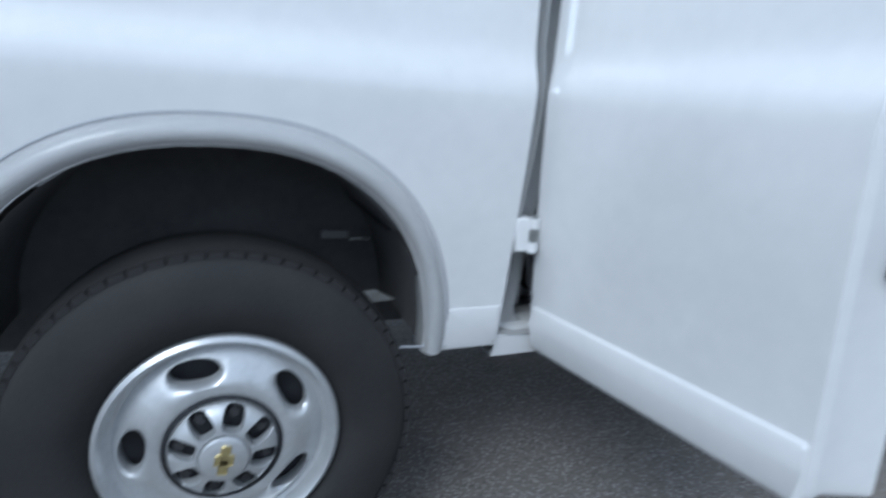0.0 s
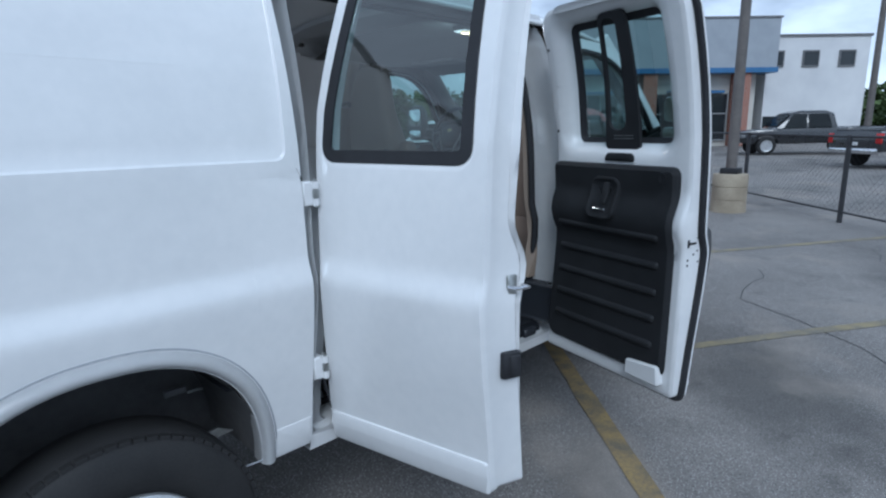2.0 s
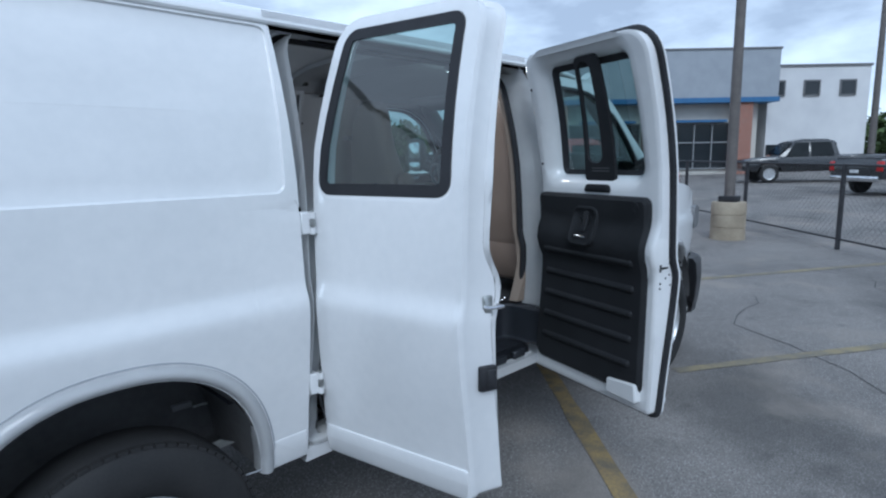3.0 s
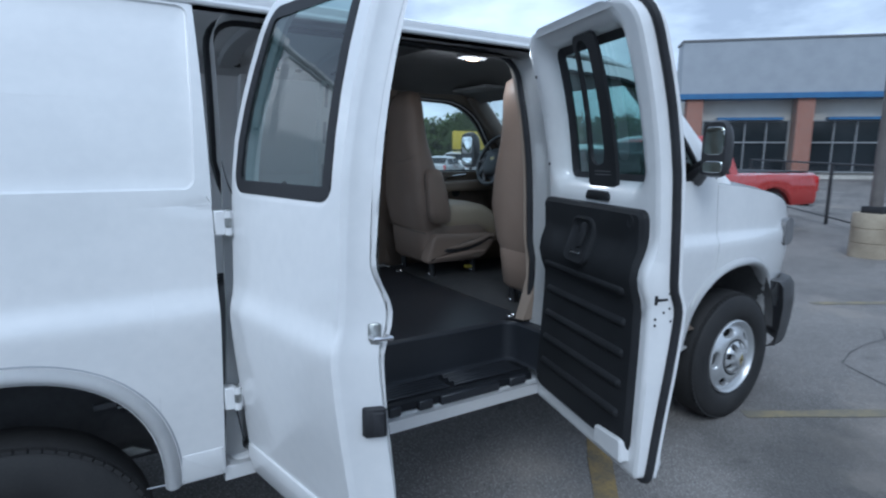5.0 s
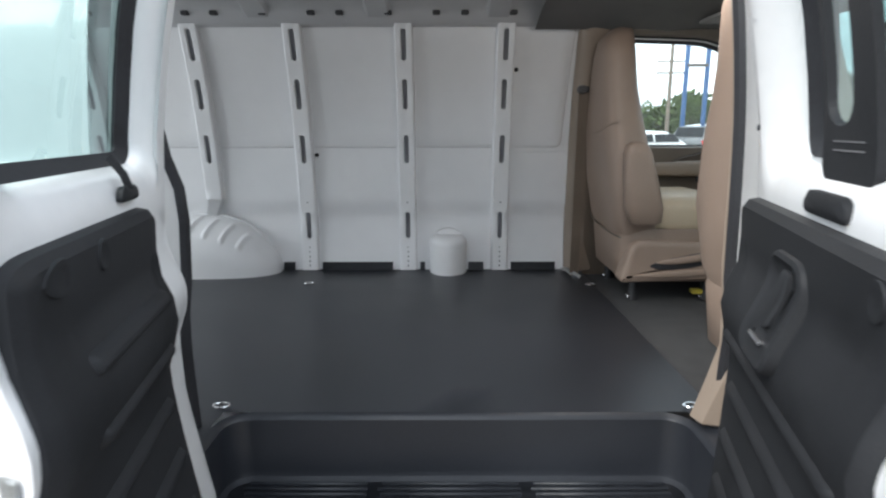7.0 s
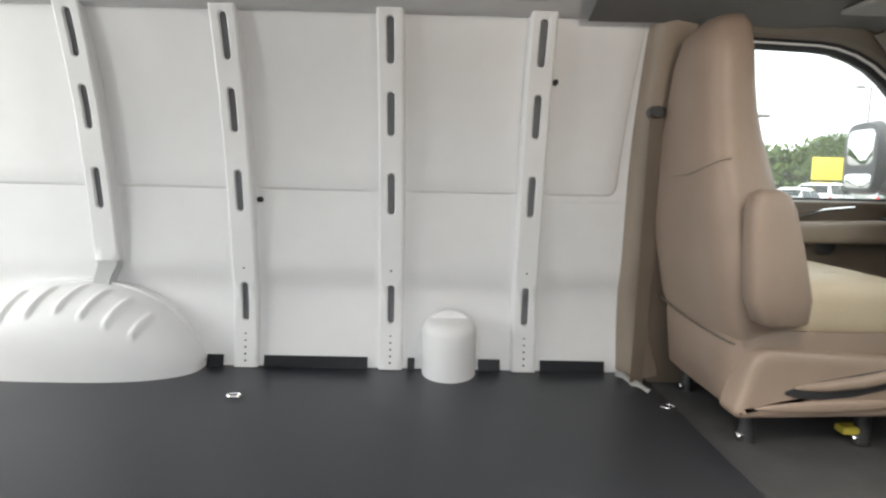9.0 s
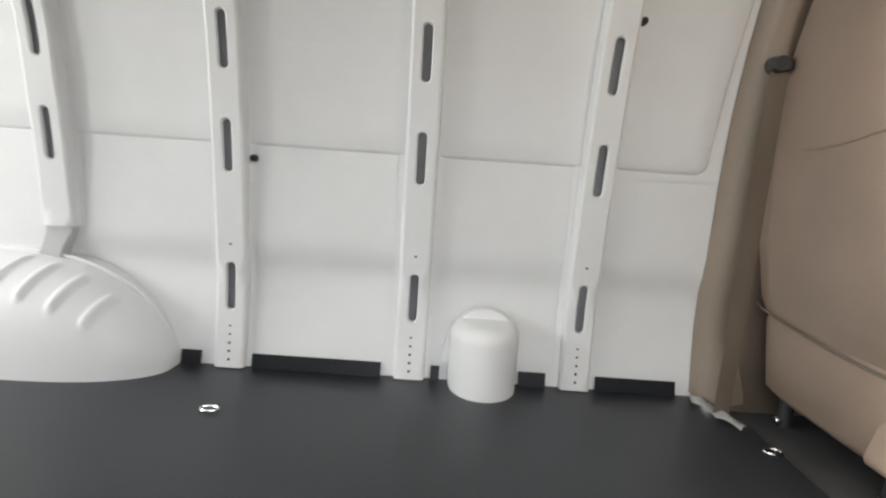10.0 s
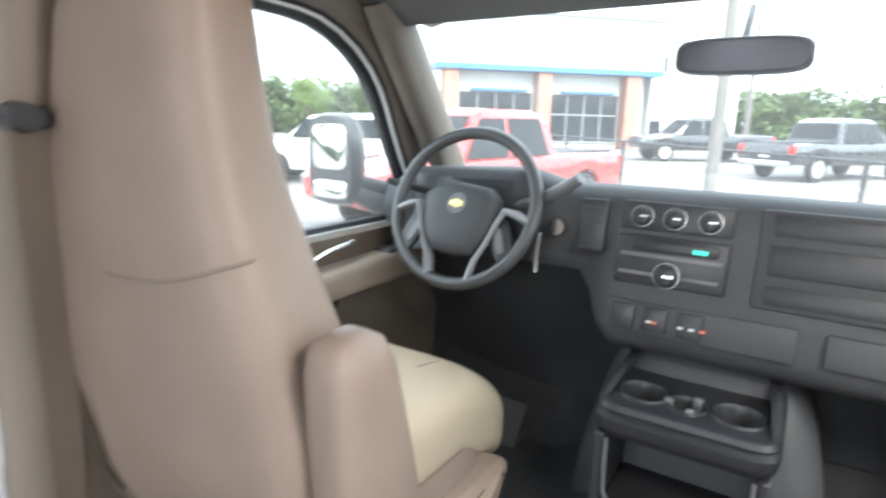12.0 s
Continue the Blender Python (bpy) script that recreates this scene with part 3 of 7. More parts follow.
    vpart("lower_strip", bm, PAINT, door, "white lower door strip")
    # weatherstrip on the outer rim
    if sgn < 0:
        bm = BM()
        tube(bm, [P(p, 0.028) for p in inset(out, 0.004)], 0.014, 8, True)
        vpart("weatherstrip", bm, RUBBER, door, "black rubber weatherstrip")
    return door, P, M


RW, FW = 0.626, 0.772
R_PIV, F_PIV = (0.618, 0.108), (1.945, 0.10)
door_r, PR, MR = cargo_door(0.612, 1, RW, R_PIV, -79.0, 0.05, [(0.044, 1.442), (0.582, 1.442), (0.566, 1.975), (0.060, 1.975)],
                            [(0.165, 0.562), (0.595, 0.562), (0.605, 1.378), (0.165, 1.378)], "open rear side cargo door with a tinted window", (0.046, 0.009), (0.072, 0.112), 0.062)
door_f, PF, MF = cargo_door(1.945, -1, FW, F_PIV, 75.0, 0.02, [(0.125, 1.458), (0.655, 1.458), (0.640, 1.960), (0.145, 1.960)],
                            [(0.055, 0.570), (0.716, 0.570), (0.714, 1.384), (0.042, 1.384)], "open front side cargo door with black inner trim", (0.057, -0.009), (0.085, 0.125), 0.0, 0.03, 0.8)
for zz in (1.345, 0.78):
    hinge(door_r, 0.634, 0.088, zz, -6)
    hinge(door_f, 2.006, skin(2.0, zz).y - 0.010, zz, 190)

# hardware on the door edges
bm = BM()
tube(bm, [(0.628, 0.088, 0.745), (0.634, 0.080, 0.70), (0.642, 0.076, 0.65), (0.646, 0.078, 0.63)], 0.0028, 6)
vpart("cable", bm, RUBBER, door_r, "thin black cable")


def fr(P, u, z, off):
    """A frame on a door's edge: x along the edge face outwards, y through the door, z up."""
    o = P(Vector((u, z)), off)
    ex = (P(Vector((u + 0.02, z)), off) - o).normalized()
    ey = (P(Vector((u, z)), off + 0.02) - o).normalized()
    ez = ex.cross(ey)
    m = Matrix((ex, ey, ez)).transposed().to_4x4()
    m.translation = o
    if ez.z < 0:
        m = m @ Matrix.Scale(-1, 4, Vector((0, 0, 1)))
    return m


m = fr(PR, RW - 0.012, 1.121, 0.095)
bm = BM()
box(bm, (0, -0.015, -0.038), (0.005, 0.015, 0.038), 0.004, 1, m)
st = vpart("striker", bm, ZINC, door_r, "zinc-plated door striker")
bm = BM()
tube(bm, [m @ Vector(p) for p in ((0.004, -0.012, 0.0), (0.026, -0.012, 0.0), (0.032, 0.004, 0.0), (0.028, 0.026, 0.0), (0.004, 0.030, 0.0))], 0.0055, 8)
vpart("striker_bar", bm, CHROME, door_r)
m = fr(PR, RW - 0.012, 0.903, 0.086)
bm = BM()
box(bm, (0, -0.027, -0.046), (0.020, 0.027, 0.046), 0.005, 1, m)
box(bm, (0.02, -0.016, -0.036), (0.030, 0.016, 0.036), 0.004, 1, m)
vpart("contact_block", bm, RUBBER, door_r, "black rubber contact block")
m = fr(PF, FW - 0.016, 1.10, 0.072)
bm = BM()
box(bm, (0, -0.030, -0.085), (0.004, 0.038, 0.05), 0.002, 1, m)
vpart("latch_plate", bm, PAINT, door_f)
bm = BM()
box(bm, (0.003, -0.014, 0.006), (0.0065, 0.034, 0.016), 0.002, 1, m)
box(bm, (0.003, 0.024, -0.004), (0.0065, 0.036, 0.026), 0.002, 1, m)
vpart("latch_slot", bm, RUBBER, door_f, "dark latch opening")
for dy, dz in ((-0.018, 0.03), (-0.02, -0.018), (0.0, -0.03), (-0.028, -0.06), (0.03, -0.07), (0.03, -0.05)):
    bm = BM()
    cyl(bm, m @ Vector((0.003, dy, dz)), m @ Vector((0.0065, dy, dz)), 0.0042, seg=8)
    vpart("latch_screw", bm, RUBBER, door_f)
# recessed pull handle in each trim
for P, dr, u0 in ((PF, door_f, 0.29),):
    bm = BM()
    lp = qloop([(u0 + 0.01, 1.160), (u0 + 0.170, 1.160), (u0 + 0.170, 1.338), (u0 + 0.01, 1.338)], 0.045, 6, 6)
    rings(bm, [[P(p, 0.150) for p in lp], [P(p, 0.168) for p in inset(lp, 0.004)], [P(p, 0.1715) for p in inset(lp, 0.011)], [P(p, 0.167) for p in inset(lp, 0.018)], [P(p, 0.1625) for p in inset(lp, 0.026)], [P(p, 0.162) for p in inset(lp, 0.05)]], cap1=True)
    vpart("handle_bezel", bm, BLACK_TRIM, dr, "black moulded handle surround")
    bm = BM()
    lp = qloop([(u0 + 0.085, 1.225), (u0 + 0.115, 1.225), (u0 + 0.115, 1.315), (u0 + 0.085, 1.315)], 0.012, 4, 4)
    rings(bm, [[P(p, 0.154) for p in lp], [P(p, 0.170) for p in lp], [P(p, 0.174) for p in inset(lp, 0.004)]], cap1=True)
    vpart("inner_handle", bm, BLACK_TRIM, dr)
    bm = BM()
    lp = qloop([(u0 + 0.055, 1.20), (u0 + 0.12, 1.20), (u0 + 0.12, 1.208), (u0 + 0.055, 1.208)], 0.003, 3, 3)
    rings(bm, [[P(p, 0.154) for p in lp], [P(p, 0.168) for p in lp], [P(p, 0.170) for p in inset(lp, 0.002)]], cap1=True)
    vpart("handle_edge", bm, CHROME, dr)
for P, dr, uu in ((PF, door_f, 0.655), (PR, door_r, 0.43), (PR, door_r, 0.56)):
    bm = BM()
    lp = [Vector((uu + 0.020 * math.cos(2 * math.pi * i / 20), 1.345 + 0.024 * math.sin(2 * math.pi * i / 20))) for i in range(20)]
    c = Vector((uu, 1.345))
    rings(bm, [[P(c.lerp(p, k), o) for p in lp] for k, o in ((1.0, 0.158), (0.95, 0.1635), (0.80, 0.1640), (0.55, 0.1618), (0.2, 0.1612))], cap1=True)
    vpart("trim_dimple", bm, BLACK_TRIM, dr, "shiny moulded dimple in the trim")
for z in (1.52, 1.86):
    bm = BM()
    cyl(bm, PF(Vector((0.062, z)), 0.126), PF(Vector((0.062, z)), 0.1315), 0.006, seg=8)
    vpart("frame_plug", bm, RUBBER, door_f, "small black plug")
# vent latch bracket across the front door's window
bm = BM()
lp = qloop([(0.325, 1.440), (0.512, 1.440), (0.490, 1.962), (0.345, 1.962)], 0.03, 5, 14)
hl = qloop([(0.353, 1.525), (0.435, 1.525), (0.430, 1.935), (0.366, 1.935)], 0.036, 5, 14)
rings(bm, [[PF(p, 0.070) for p in hl], [PF(p, 0.070) for p in lp], [PF(p, 0.090) for p in inset(lp, 0.004)], [PF(p, 0.090) for p in inset(hl, -0.004)]], torus=True)
vpart("window_bracket", bm, BLACK_TRIM, door_f, "black slotted window bracket")
for k in range(2):
    bm = BM()
    lp = qloop([(0.375, 1.487 + 0.012 * k), (0.475, 1.487 + 0.012 * k), (0.475, 1.4895 + 0.012 * k), (0.375, 1.4895 + 0.012 * k)], 0.001, 2, 3)
    rings(bm, [[PF(p, 0.086) for p in lp], [PF(p, 0.094) for p in lp]], cap1=True)
    vpart("bracket_mark", bm, GREY_PL, door_f, "pale line moulded on the bracket")
bm = BM()
lp = qloop([(0.345, 1.398), (0.505, 1.398), (0.49, 1.432), (0.36, 1.432)], 0.015, 4, 6)
rings(bm, [[PF(p, 0.118) for p in lp], [PF(p, 0.134) for p in lp], [PF(p, 0.139) for p in inset(lp, 0.008)]], cap1=True)
vpart("bracket_foot", bm, BLACK_TRIM, door_f)
# striker housing at the foot of the front door
bm = BM()
lp = qloop([(0.55, 0.545), (0.715, 0.545), (0.705, 0.625), (0.55, 0.61)], 0.012, 4, 6)
rings(bm, [[PF(p, 0.120) for p in lp], [PF(p, 0.160) for p in lp], [PF(p, 0.166) for p in inset(lp, 0.006)]], cap1=True)
vpart("door_check", bm, PAINT, door_f, "white door check housing")

# ---- cargo space ----
FLOOR = 0.785
bm = BM()
WX0, WX1, WY1 = 0.735, 1.925, 0.298     # the step well


fx = sorted([-1.28 + 0.2 * i for i in range(10)] + [WX0 - 0.02, WX1 + 0.02, 2.02] + [WX0 - 0.02 + (WX1 - WX0 + 0.04) * i / 10 for i in range(1, 10)])
fy = [0.12, 0.2, 0.28, WY1 + 0.02] + [WY1 + 0.02 + (1.905 - WY1 - 0.02) * j / 10 for j in range(1, 11)]
FV = {(i, j): bm.verts.new((x, y, FLOOR)) for i, x in enumerate(fx) for j, y in enumerate(fy)}
for i in range(len(fx) - 1):
    for j in range(len(fy) - 1):
        if not (fx[i] > WX0 - 0.03 and fx[i + 1] < WX1 + 0.03 and j < 3) and not (-0.55 < fx[i] and fx[i + 1] < 0.45 and j < 5):
            bm.faces.new((FV[i, j], FV[i + 1, j], FV[i + 1, j + 1], FV[i, j + 1]))
# rounded well
prof = [(0.02, 0.0), (0.008, -0.003), (0.0, -0.012), (0.001, -0.03), (0.010, -0.165), (0.006, -0.180), (-0.008, -0.188)]
wl_loop = [(WX0, 0.06)] + [(WX0, 0.12 + (WY1 - 0.18) * i / 6) for i in range(7)]
r = 0.06
wl_loop += [(WX0 + r - r * math.cos(a * math.pi / 12), WY1 - r + r * math.sin(a * math.pi / 12)) for a in range(1, 7)]
wl_loop += [(WX0 + r + (WX1 - WX0 - 2 * r) * i / 14, WY1) for i in range(1, 14)]
wl_loop += [(WX1 - r + r * math.sin(a * math.pi / 12), WY1 - r + r * math.cos(a * math.pi / 12)) for a in range(0, 7)]
wl_loop += [(WX1, WY1 - 0.06 - (WY1 - 0.18) * i / 6) for i in range(1, 7)] + [(WX1, 0.06)]
pts = [Vector(p) for p in wl_loop]
L = []
for d, dz in prof:
    lp = []
    for i, p in enumerate(pts):
        t = (pts[min(i + 1, len(pts) - 1)] - pts[max(i - 1, 0)]).normalized()
        nrm = Vector((-t.y, t.x))
        q = p + nrm * d
        lp.append(Vector((q.x, q.y, FLOOR + dz)))
    L.append(lp)
rings(bm, L, closed=False)
bmesh.ops.remove_doubles(bm, verts=bm.verts, dist=0.004)
for v in [v for v in bm.verts if not v.link_faces]:
    bm.verts.remove(v)
floor_mat = vpart("floor_mat", bm, MAT_RUBBER, None, "black rubber cargo floor mat")
WZ = FLOOR - 0.188
bm = BM()
tp = [(WY1 + 0.02, WZ - 0.003), (0.285, WZ), (0.185, WZ - 0.004), (0.163, WZ - 0.010), (0.152, WZ - 0.022), (0.149, WZ - 0.050)]
grid(bm, [WX0 - 0.004 + (WX1 - WX0 + 0.008) * i / 24 for i in range(25)], range(len(tp)), lambda x, k: Vector((x, tp[k][0] - 0.008 * (k > 3) * math.sin(x * 17) ** 2, tp[k][1])))
bmesh.ops.solidify(bm, geom=list(bm.faces), thickness=0.004)
vpart("step_tread", bm, MAT_RUBBER, floor_mat, "black ribbed step tread")
for j in range(6):
    for x0, x1 in ((0.775, 1.10), (1.125, 1.50), (1.525, 1.885)):
        bm = BM()
        box(bm, (x0 + 0.01 * (j % 2), 0.166 + 0.022 * j, WZ - 0.006), (x1, 0.176 + 0.022 * j, WZ + 0.005), 0.003, 1)
        vpart("tread_rib", bm, MAT_RUBBER, floor_mat)
for x, w in ((0.76, 0.17), (0.985, 0.045), (1.055, 0.10), (1.20, 0.055), (1.335, 0.065), (1.44, 0.30), (1.80, 0.09)):
    bm = BM()
    box(bm, (x, 0.132, WZ - 0.060), (x + w, 0.158, WZ - 0.020), 0.005, 1)
    vpart("tread_tab", bm, MAT_RUBBER, floor_mat)
# tie-downs
for x, y in ((0.649, 1.591), (1.999, 1.562), (0.700, 0.345), (1.966, 0.342)):
    bm = BM()
    tube(bm, [(x + 0.022 * math.cos(a * math.pi / 6), y + 0.014 * math.sin(a * math.pi / 6), FLOOR + 0.006) for a in range(12)], 0.003, 6, True)
    vpart("tie_down_ring", bm, CHROME, floor_mat, "chrome floor tie-down ring")


def inner_y(z):
    """The driver-side cargo wall, inside."""
    return YC + hw(z) - 0.003


def face_y(z):
    return float(np.interp(z, [0.785, 0.90, 1.025, 1.15, 1.42, 1.685, 1.908, 2.03], [1.862, 1.876, 1.881, 1.872, 1.838, 1.796, 1.739, 1.70]))


def wall_rib(xc, z0, z1, lean=0.0, plugs=()):
    """A pressed wall post with slots."""
    bm = BM()
    hwid, fl = 0.036, 0.062
    slots = [(0.956, 1.094), (1.350, 1.488), (1.615, 1.753), (1.838, 1.976)]
    slots = [s for s in slots if s[0] > z0 + 0.02]

    def F(x, z, o=0.0):
        return Vector((xc + lean * (z - 1.0) + x, face_y(z) + o, z))

    zs = [z0]
    for a, b in slots:
        zs += [a - 0.03, b + 0.03]
    zs.append(z1)
    for i in range(len(zs) - 1):
        a, b = zs[i], zs[i + 1]
        if i % 2 == 1:
            outer = qloop([(-hwid, a), (hwid, a), (hwid, b), (-hwid, b)], 0.0005, 4, 4)
            sl = qloop([(-0.012, a + 0.03), (0.012, a + 0.03), (0.012, b - 0.03), (-0.012, b - 0.03)], 0.0115, 4, 4)
            rings(bm, [[F(p.x, p.y) for p in outer], [F(p.x, p.y) for p in inset(sl, -0.004)], [F(p.x, p.y, 0.003) for p in sl], [F(p.x, p.y, 0.012) for p in sl]])
        else:
            n = max(1, int((b - a) / 0.05))
            grid(bm, [-hwid, -0.012, 0.012, hwid], [a + (b - a) * j / n for j in range(n + 1)], lambda x, z: F(x, z))
    n = 26
    zz = [z0 + (z1 - z0) * j / n for j in range(n + 1)]
    for s in (-1, 1):
        grid(bm, [0, 1, 2, 3], zz, lambda k, z: Vector((xc + lean * (z - 1.0) + s * [hwid, hwid + 0.006, hwid + 0.010, fl][k],
                                                       [face_y(z), face_y(z) + 0.004, min(inner_y(z) - 0.006, face_y(z) + 0.05), min(inner_y(z) - 0.005, face_y(z) + 0.052)][k], z)))
    bmesh.ops.remove_doubles(bm, verts=bm.verts, dist=0.0006)
    vpart("wall_post", bm, PAINT_IN, body_l, "white slotted wall post", 30)
    # a grey sheet behind each slot stands in for the shaded hollow post
    for s, e in slots:
        bm = BM()
        z = (s + e) / 2
        grid(bm, [-0.02, 0.02], [s - 0.02, s, z, e, e + 0.02], lambda x, zz: Vector((xc + lean * (zz - 1) + x, face_y(zz) + 0.016, zz)))
        bmesh.ops.solidify(bm, geom=list(bm.faces), thickness=0.003)
        vpart("slot_backing", bm, SLOT, body_l)
    for z in plugs:
        bm = BM()
        cyl(bm, F(0.058, z, 0.030), F(0.058, z, 0.048), 0.009, 0.011, 10)
        vpart("rubber_plug", bm, RUBBER, body_l, "small black rubber plug")
    if z0 < 0.85:
        for z in (0.812, 0.836, 0.860, 0.884, 0.908, 1.148):
            bm = BM()
            cyl(bm, F(0, z, -0.001), F(0, z, 0.002), 0.004, seg=8)
            vpart("bolt_hole", bm, RUBBER, body_l)


for xc, plugs in ((0.592, (1.39,)), (1.112, ()), (1.594, (1.80,))):
    wall_rib(xc, 0.788, 2.03, 0.0, plugs)
wall_rib(0.112, 1.165, 2.03)
wall_rib(-0.42, 1.05, 2.03)
wall_rib(-0.90, 0.788, 2.03)

# the foot of the post that stands on the wheel house
bm = BM()
grid(bm, [-0.044, -0.036, 0.036, 0.044], range(6), lambda d, k: Vector((0.112 + d * [1.0, 0.94, 0.86, 0.80, 0.78, 0.78][k] - [0, 0, 0.003, 0.008, 0.012, 0.014][k], [1.8705, 1.8715, 1.866, 1.858, 1.852, 1.850][k] + (0.04 if abs(d) > 0.04 else 0), [1.167, 1.15, 1.135, 1.115, 1.095, 1.08][k])))
bmesh.ops.solidify(bm, geom=list(bm.faces), thickness=0.003)
vpart("post_foot", bm, PAINT_IN, body_l)

# lower wall lining strip between the posts, and wall kick edge
for a, b in ((0.655, 1.03), (1.175, 1.20), (1.43, 1.51), (1.655, 1.89), (0.45, 0.51)):
    bm = BM()
    grid(bm, [a + (b - a) * i / 4 for i in range(5)], [0.786, 0.80, 0.815, 0.828], lambda x, z: Vector((x, 1.872 + (z - 0.786) * 0.25, z)))
    bmesh.ops.solidify(bm, geom=list(bm.faces), thickness=0.006)
    vpart("mat_upturn", bm, MAT_RUBBER, floor_mat)
bm = BM()
grid(bm, [-1.28 + 3.2 * i / 16 for i in range(17)], [0, 1, 2], lambda x, k: Vector((x, [1.86, 1.90, 1.92][k], [0.78, 0.782, 0.80][k])))
vpart("floor_edge", bm, RUBBER, floor_mat)

# upper rail with its notches and holes
bm = BM()
grid(bm, [-1.3 + 3.2 * i / 20 for i in range(21)], [0, 1, 2, 3, 4], lambda x, k: Vector((x, [1.735, 1.705, 1.68, 1.65, 1.59][k], [1.985, 2.0, 2.035, 2.06, 2.068][k])))
bmesh.ops.solidify(bm, geom=list(bm.faces), thickness=0.004)
rail = vpart("roof_side_rail", bm, PAINT_IN, None, "white inner roof rail with black clips")
for i in range(14):
    bm = BM()
    x = -0.9 + 0.19 * i + 0.03 * ((i * 7) % 3)
    box(bm, (x, 1.662, 2.026), (x + 0.035, 1.69, 2.046), 0.004, 1)
    vpart("clip", bm, DASH_DK, rail)
# roof bows
for x in (-0.75, -0.15, 0.45, 1.0, 1.55):
    bm = BM()
    L = []
    for j in range(17):
        s = -0.96 + 1.92 * j / 16
        p = roof_pt(x, s)
        L.append([p + Vector((d, 0, o)) for d, o in ((-0.06, -0.016), (-0.045, -0.034), (0.045, -0.034), (0.06, -0.016))])
    rings(bm, L, closed=False)
    bmesh.ops.solidify(bm, geom=list(bm.faces), thickness=0.003)
    vpart("roof_bow", bm, PAINT_IN, roof)

# wheel house inside
bm = BM()
WHX, WHR = 0.0, 0.445


def house(u, v):
    """u along the van -1..1, v from the wall (0) over the top and down to the floor (1)."""
    h = 0.312 * max(0, 1 - abs(u) ** 2.6) ** 0.62
    a = v * math.pi / 2
    dep = 0.235 * (0.35 + 0.65 * max(0, 1 - abs(u) ** 3) ** 0.5)
    y = 1.92 - dep * math.sin(a) ** 0.8
    z = FLOOR - 0.006 + h * max(0.0, math.cos(a)) ** 0.55
    cor = 0.0
    for k in range(-3, 4):
        d = abs(u * WHR - 0.03 - 0.088 * k + 0.10 * (v - 0.5))
        v0 = 0.16 + 0.05 * abs(k)
        if d < 0.015 and v0 < v < v0 + 0.46:
            cor = 0.011 * math.cos(d / 0.015 * math.pi / 2) * min(1, 3 * math.sin((v - v0) / 0.46 * math.pi))
    return Vector((WHX + u * WHR, y - cor, z + cor * 0.6))


grid(bm, [-1 + 2 * i / 160 for i in range(161)], [j / 30 for j in range(31)], house)
vpart("wheel_house", bm, PAINT_IN, body_l, "white pressed wheel housing with ribs", 60)
bm = BM()
tube(bm, [house(-0.96 + 1.92 * i / 40, 0.10) + Vector((0, -0.002, 0.003)) for i in range(41)], 0.0055, 6)
vpart("house_flange", bm, PAINT_IN, body_l)
# fuel filler housing: tombstone hump
bm = BM()
CX, CR = 1.323, 0.097
L = []
for j in range(9):
    a = j / 8 * math.pi / 2
    dz = 0.205 - 0.045 + 0.045 * math.sin(a)
    k = 0.62 + 0.38 * math.cos(a)
    L.append([Vector((CX + CR * k * math.cos(t * math.pi / 20), 1.885 - 0.142 * k * math.sin(t * math.pi / 20) ** 0.8, FLOOR - 0.01 + dz)) for t in range(21)])
L = [[Vector((p.x, p.y, FLOOR - 0.01)) for p in L[0]], [Vector((p.x, p.y, FLOOR + 0.08)) for p in L[0]]] + L
V = rings(bm, L, closed=False)
bm.faces.new(V[-1])
fl_l = [Vector((CX + (CR + 0.022) * math.cos(t * math.pi / 20), 1.874, FLOOR + 0.06 + 0.165 * math.sin(t * math.pi / 20))) for t in range(21)]
fl_2 = [Vector((CX + (CR + 0.022) * math.cos(t * math.pi / 20), 1.905, FLOOR + 0.06 + 0.165 * math.sin(t * math.pi / 20))) for t in range(21)]
fl_0 = [Vector((CX + (CR - 0.02) * math.cos(t * math.pi / 20), 1.874, FLOOR + 0.06 + 0.13 * math.sin(t * math.pi / 20))) for t in range(21)]
rings(bm, [fl_0, fl_l, fl_2], closed=False)
vpart("filler_cover", bm, PAINT_IN, body_l, "white domed filler neck cover")


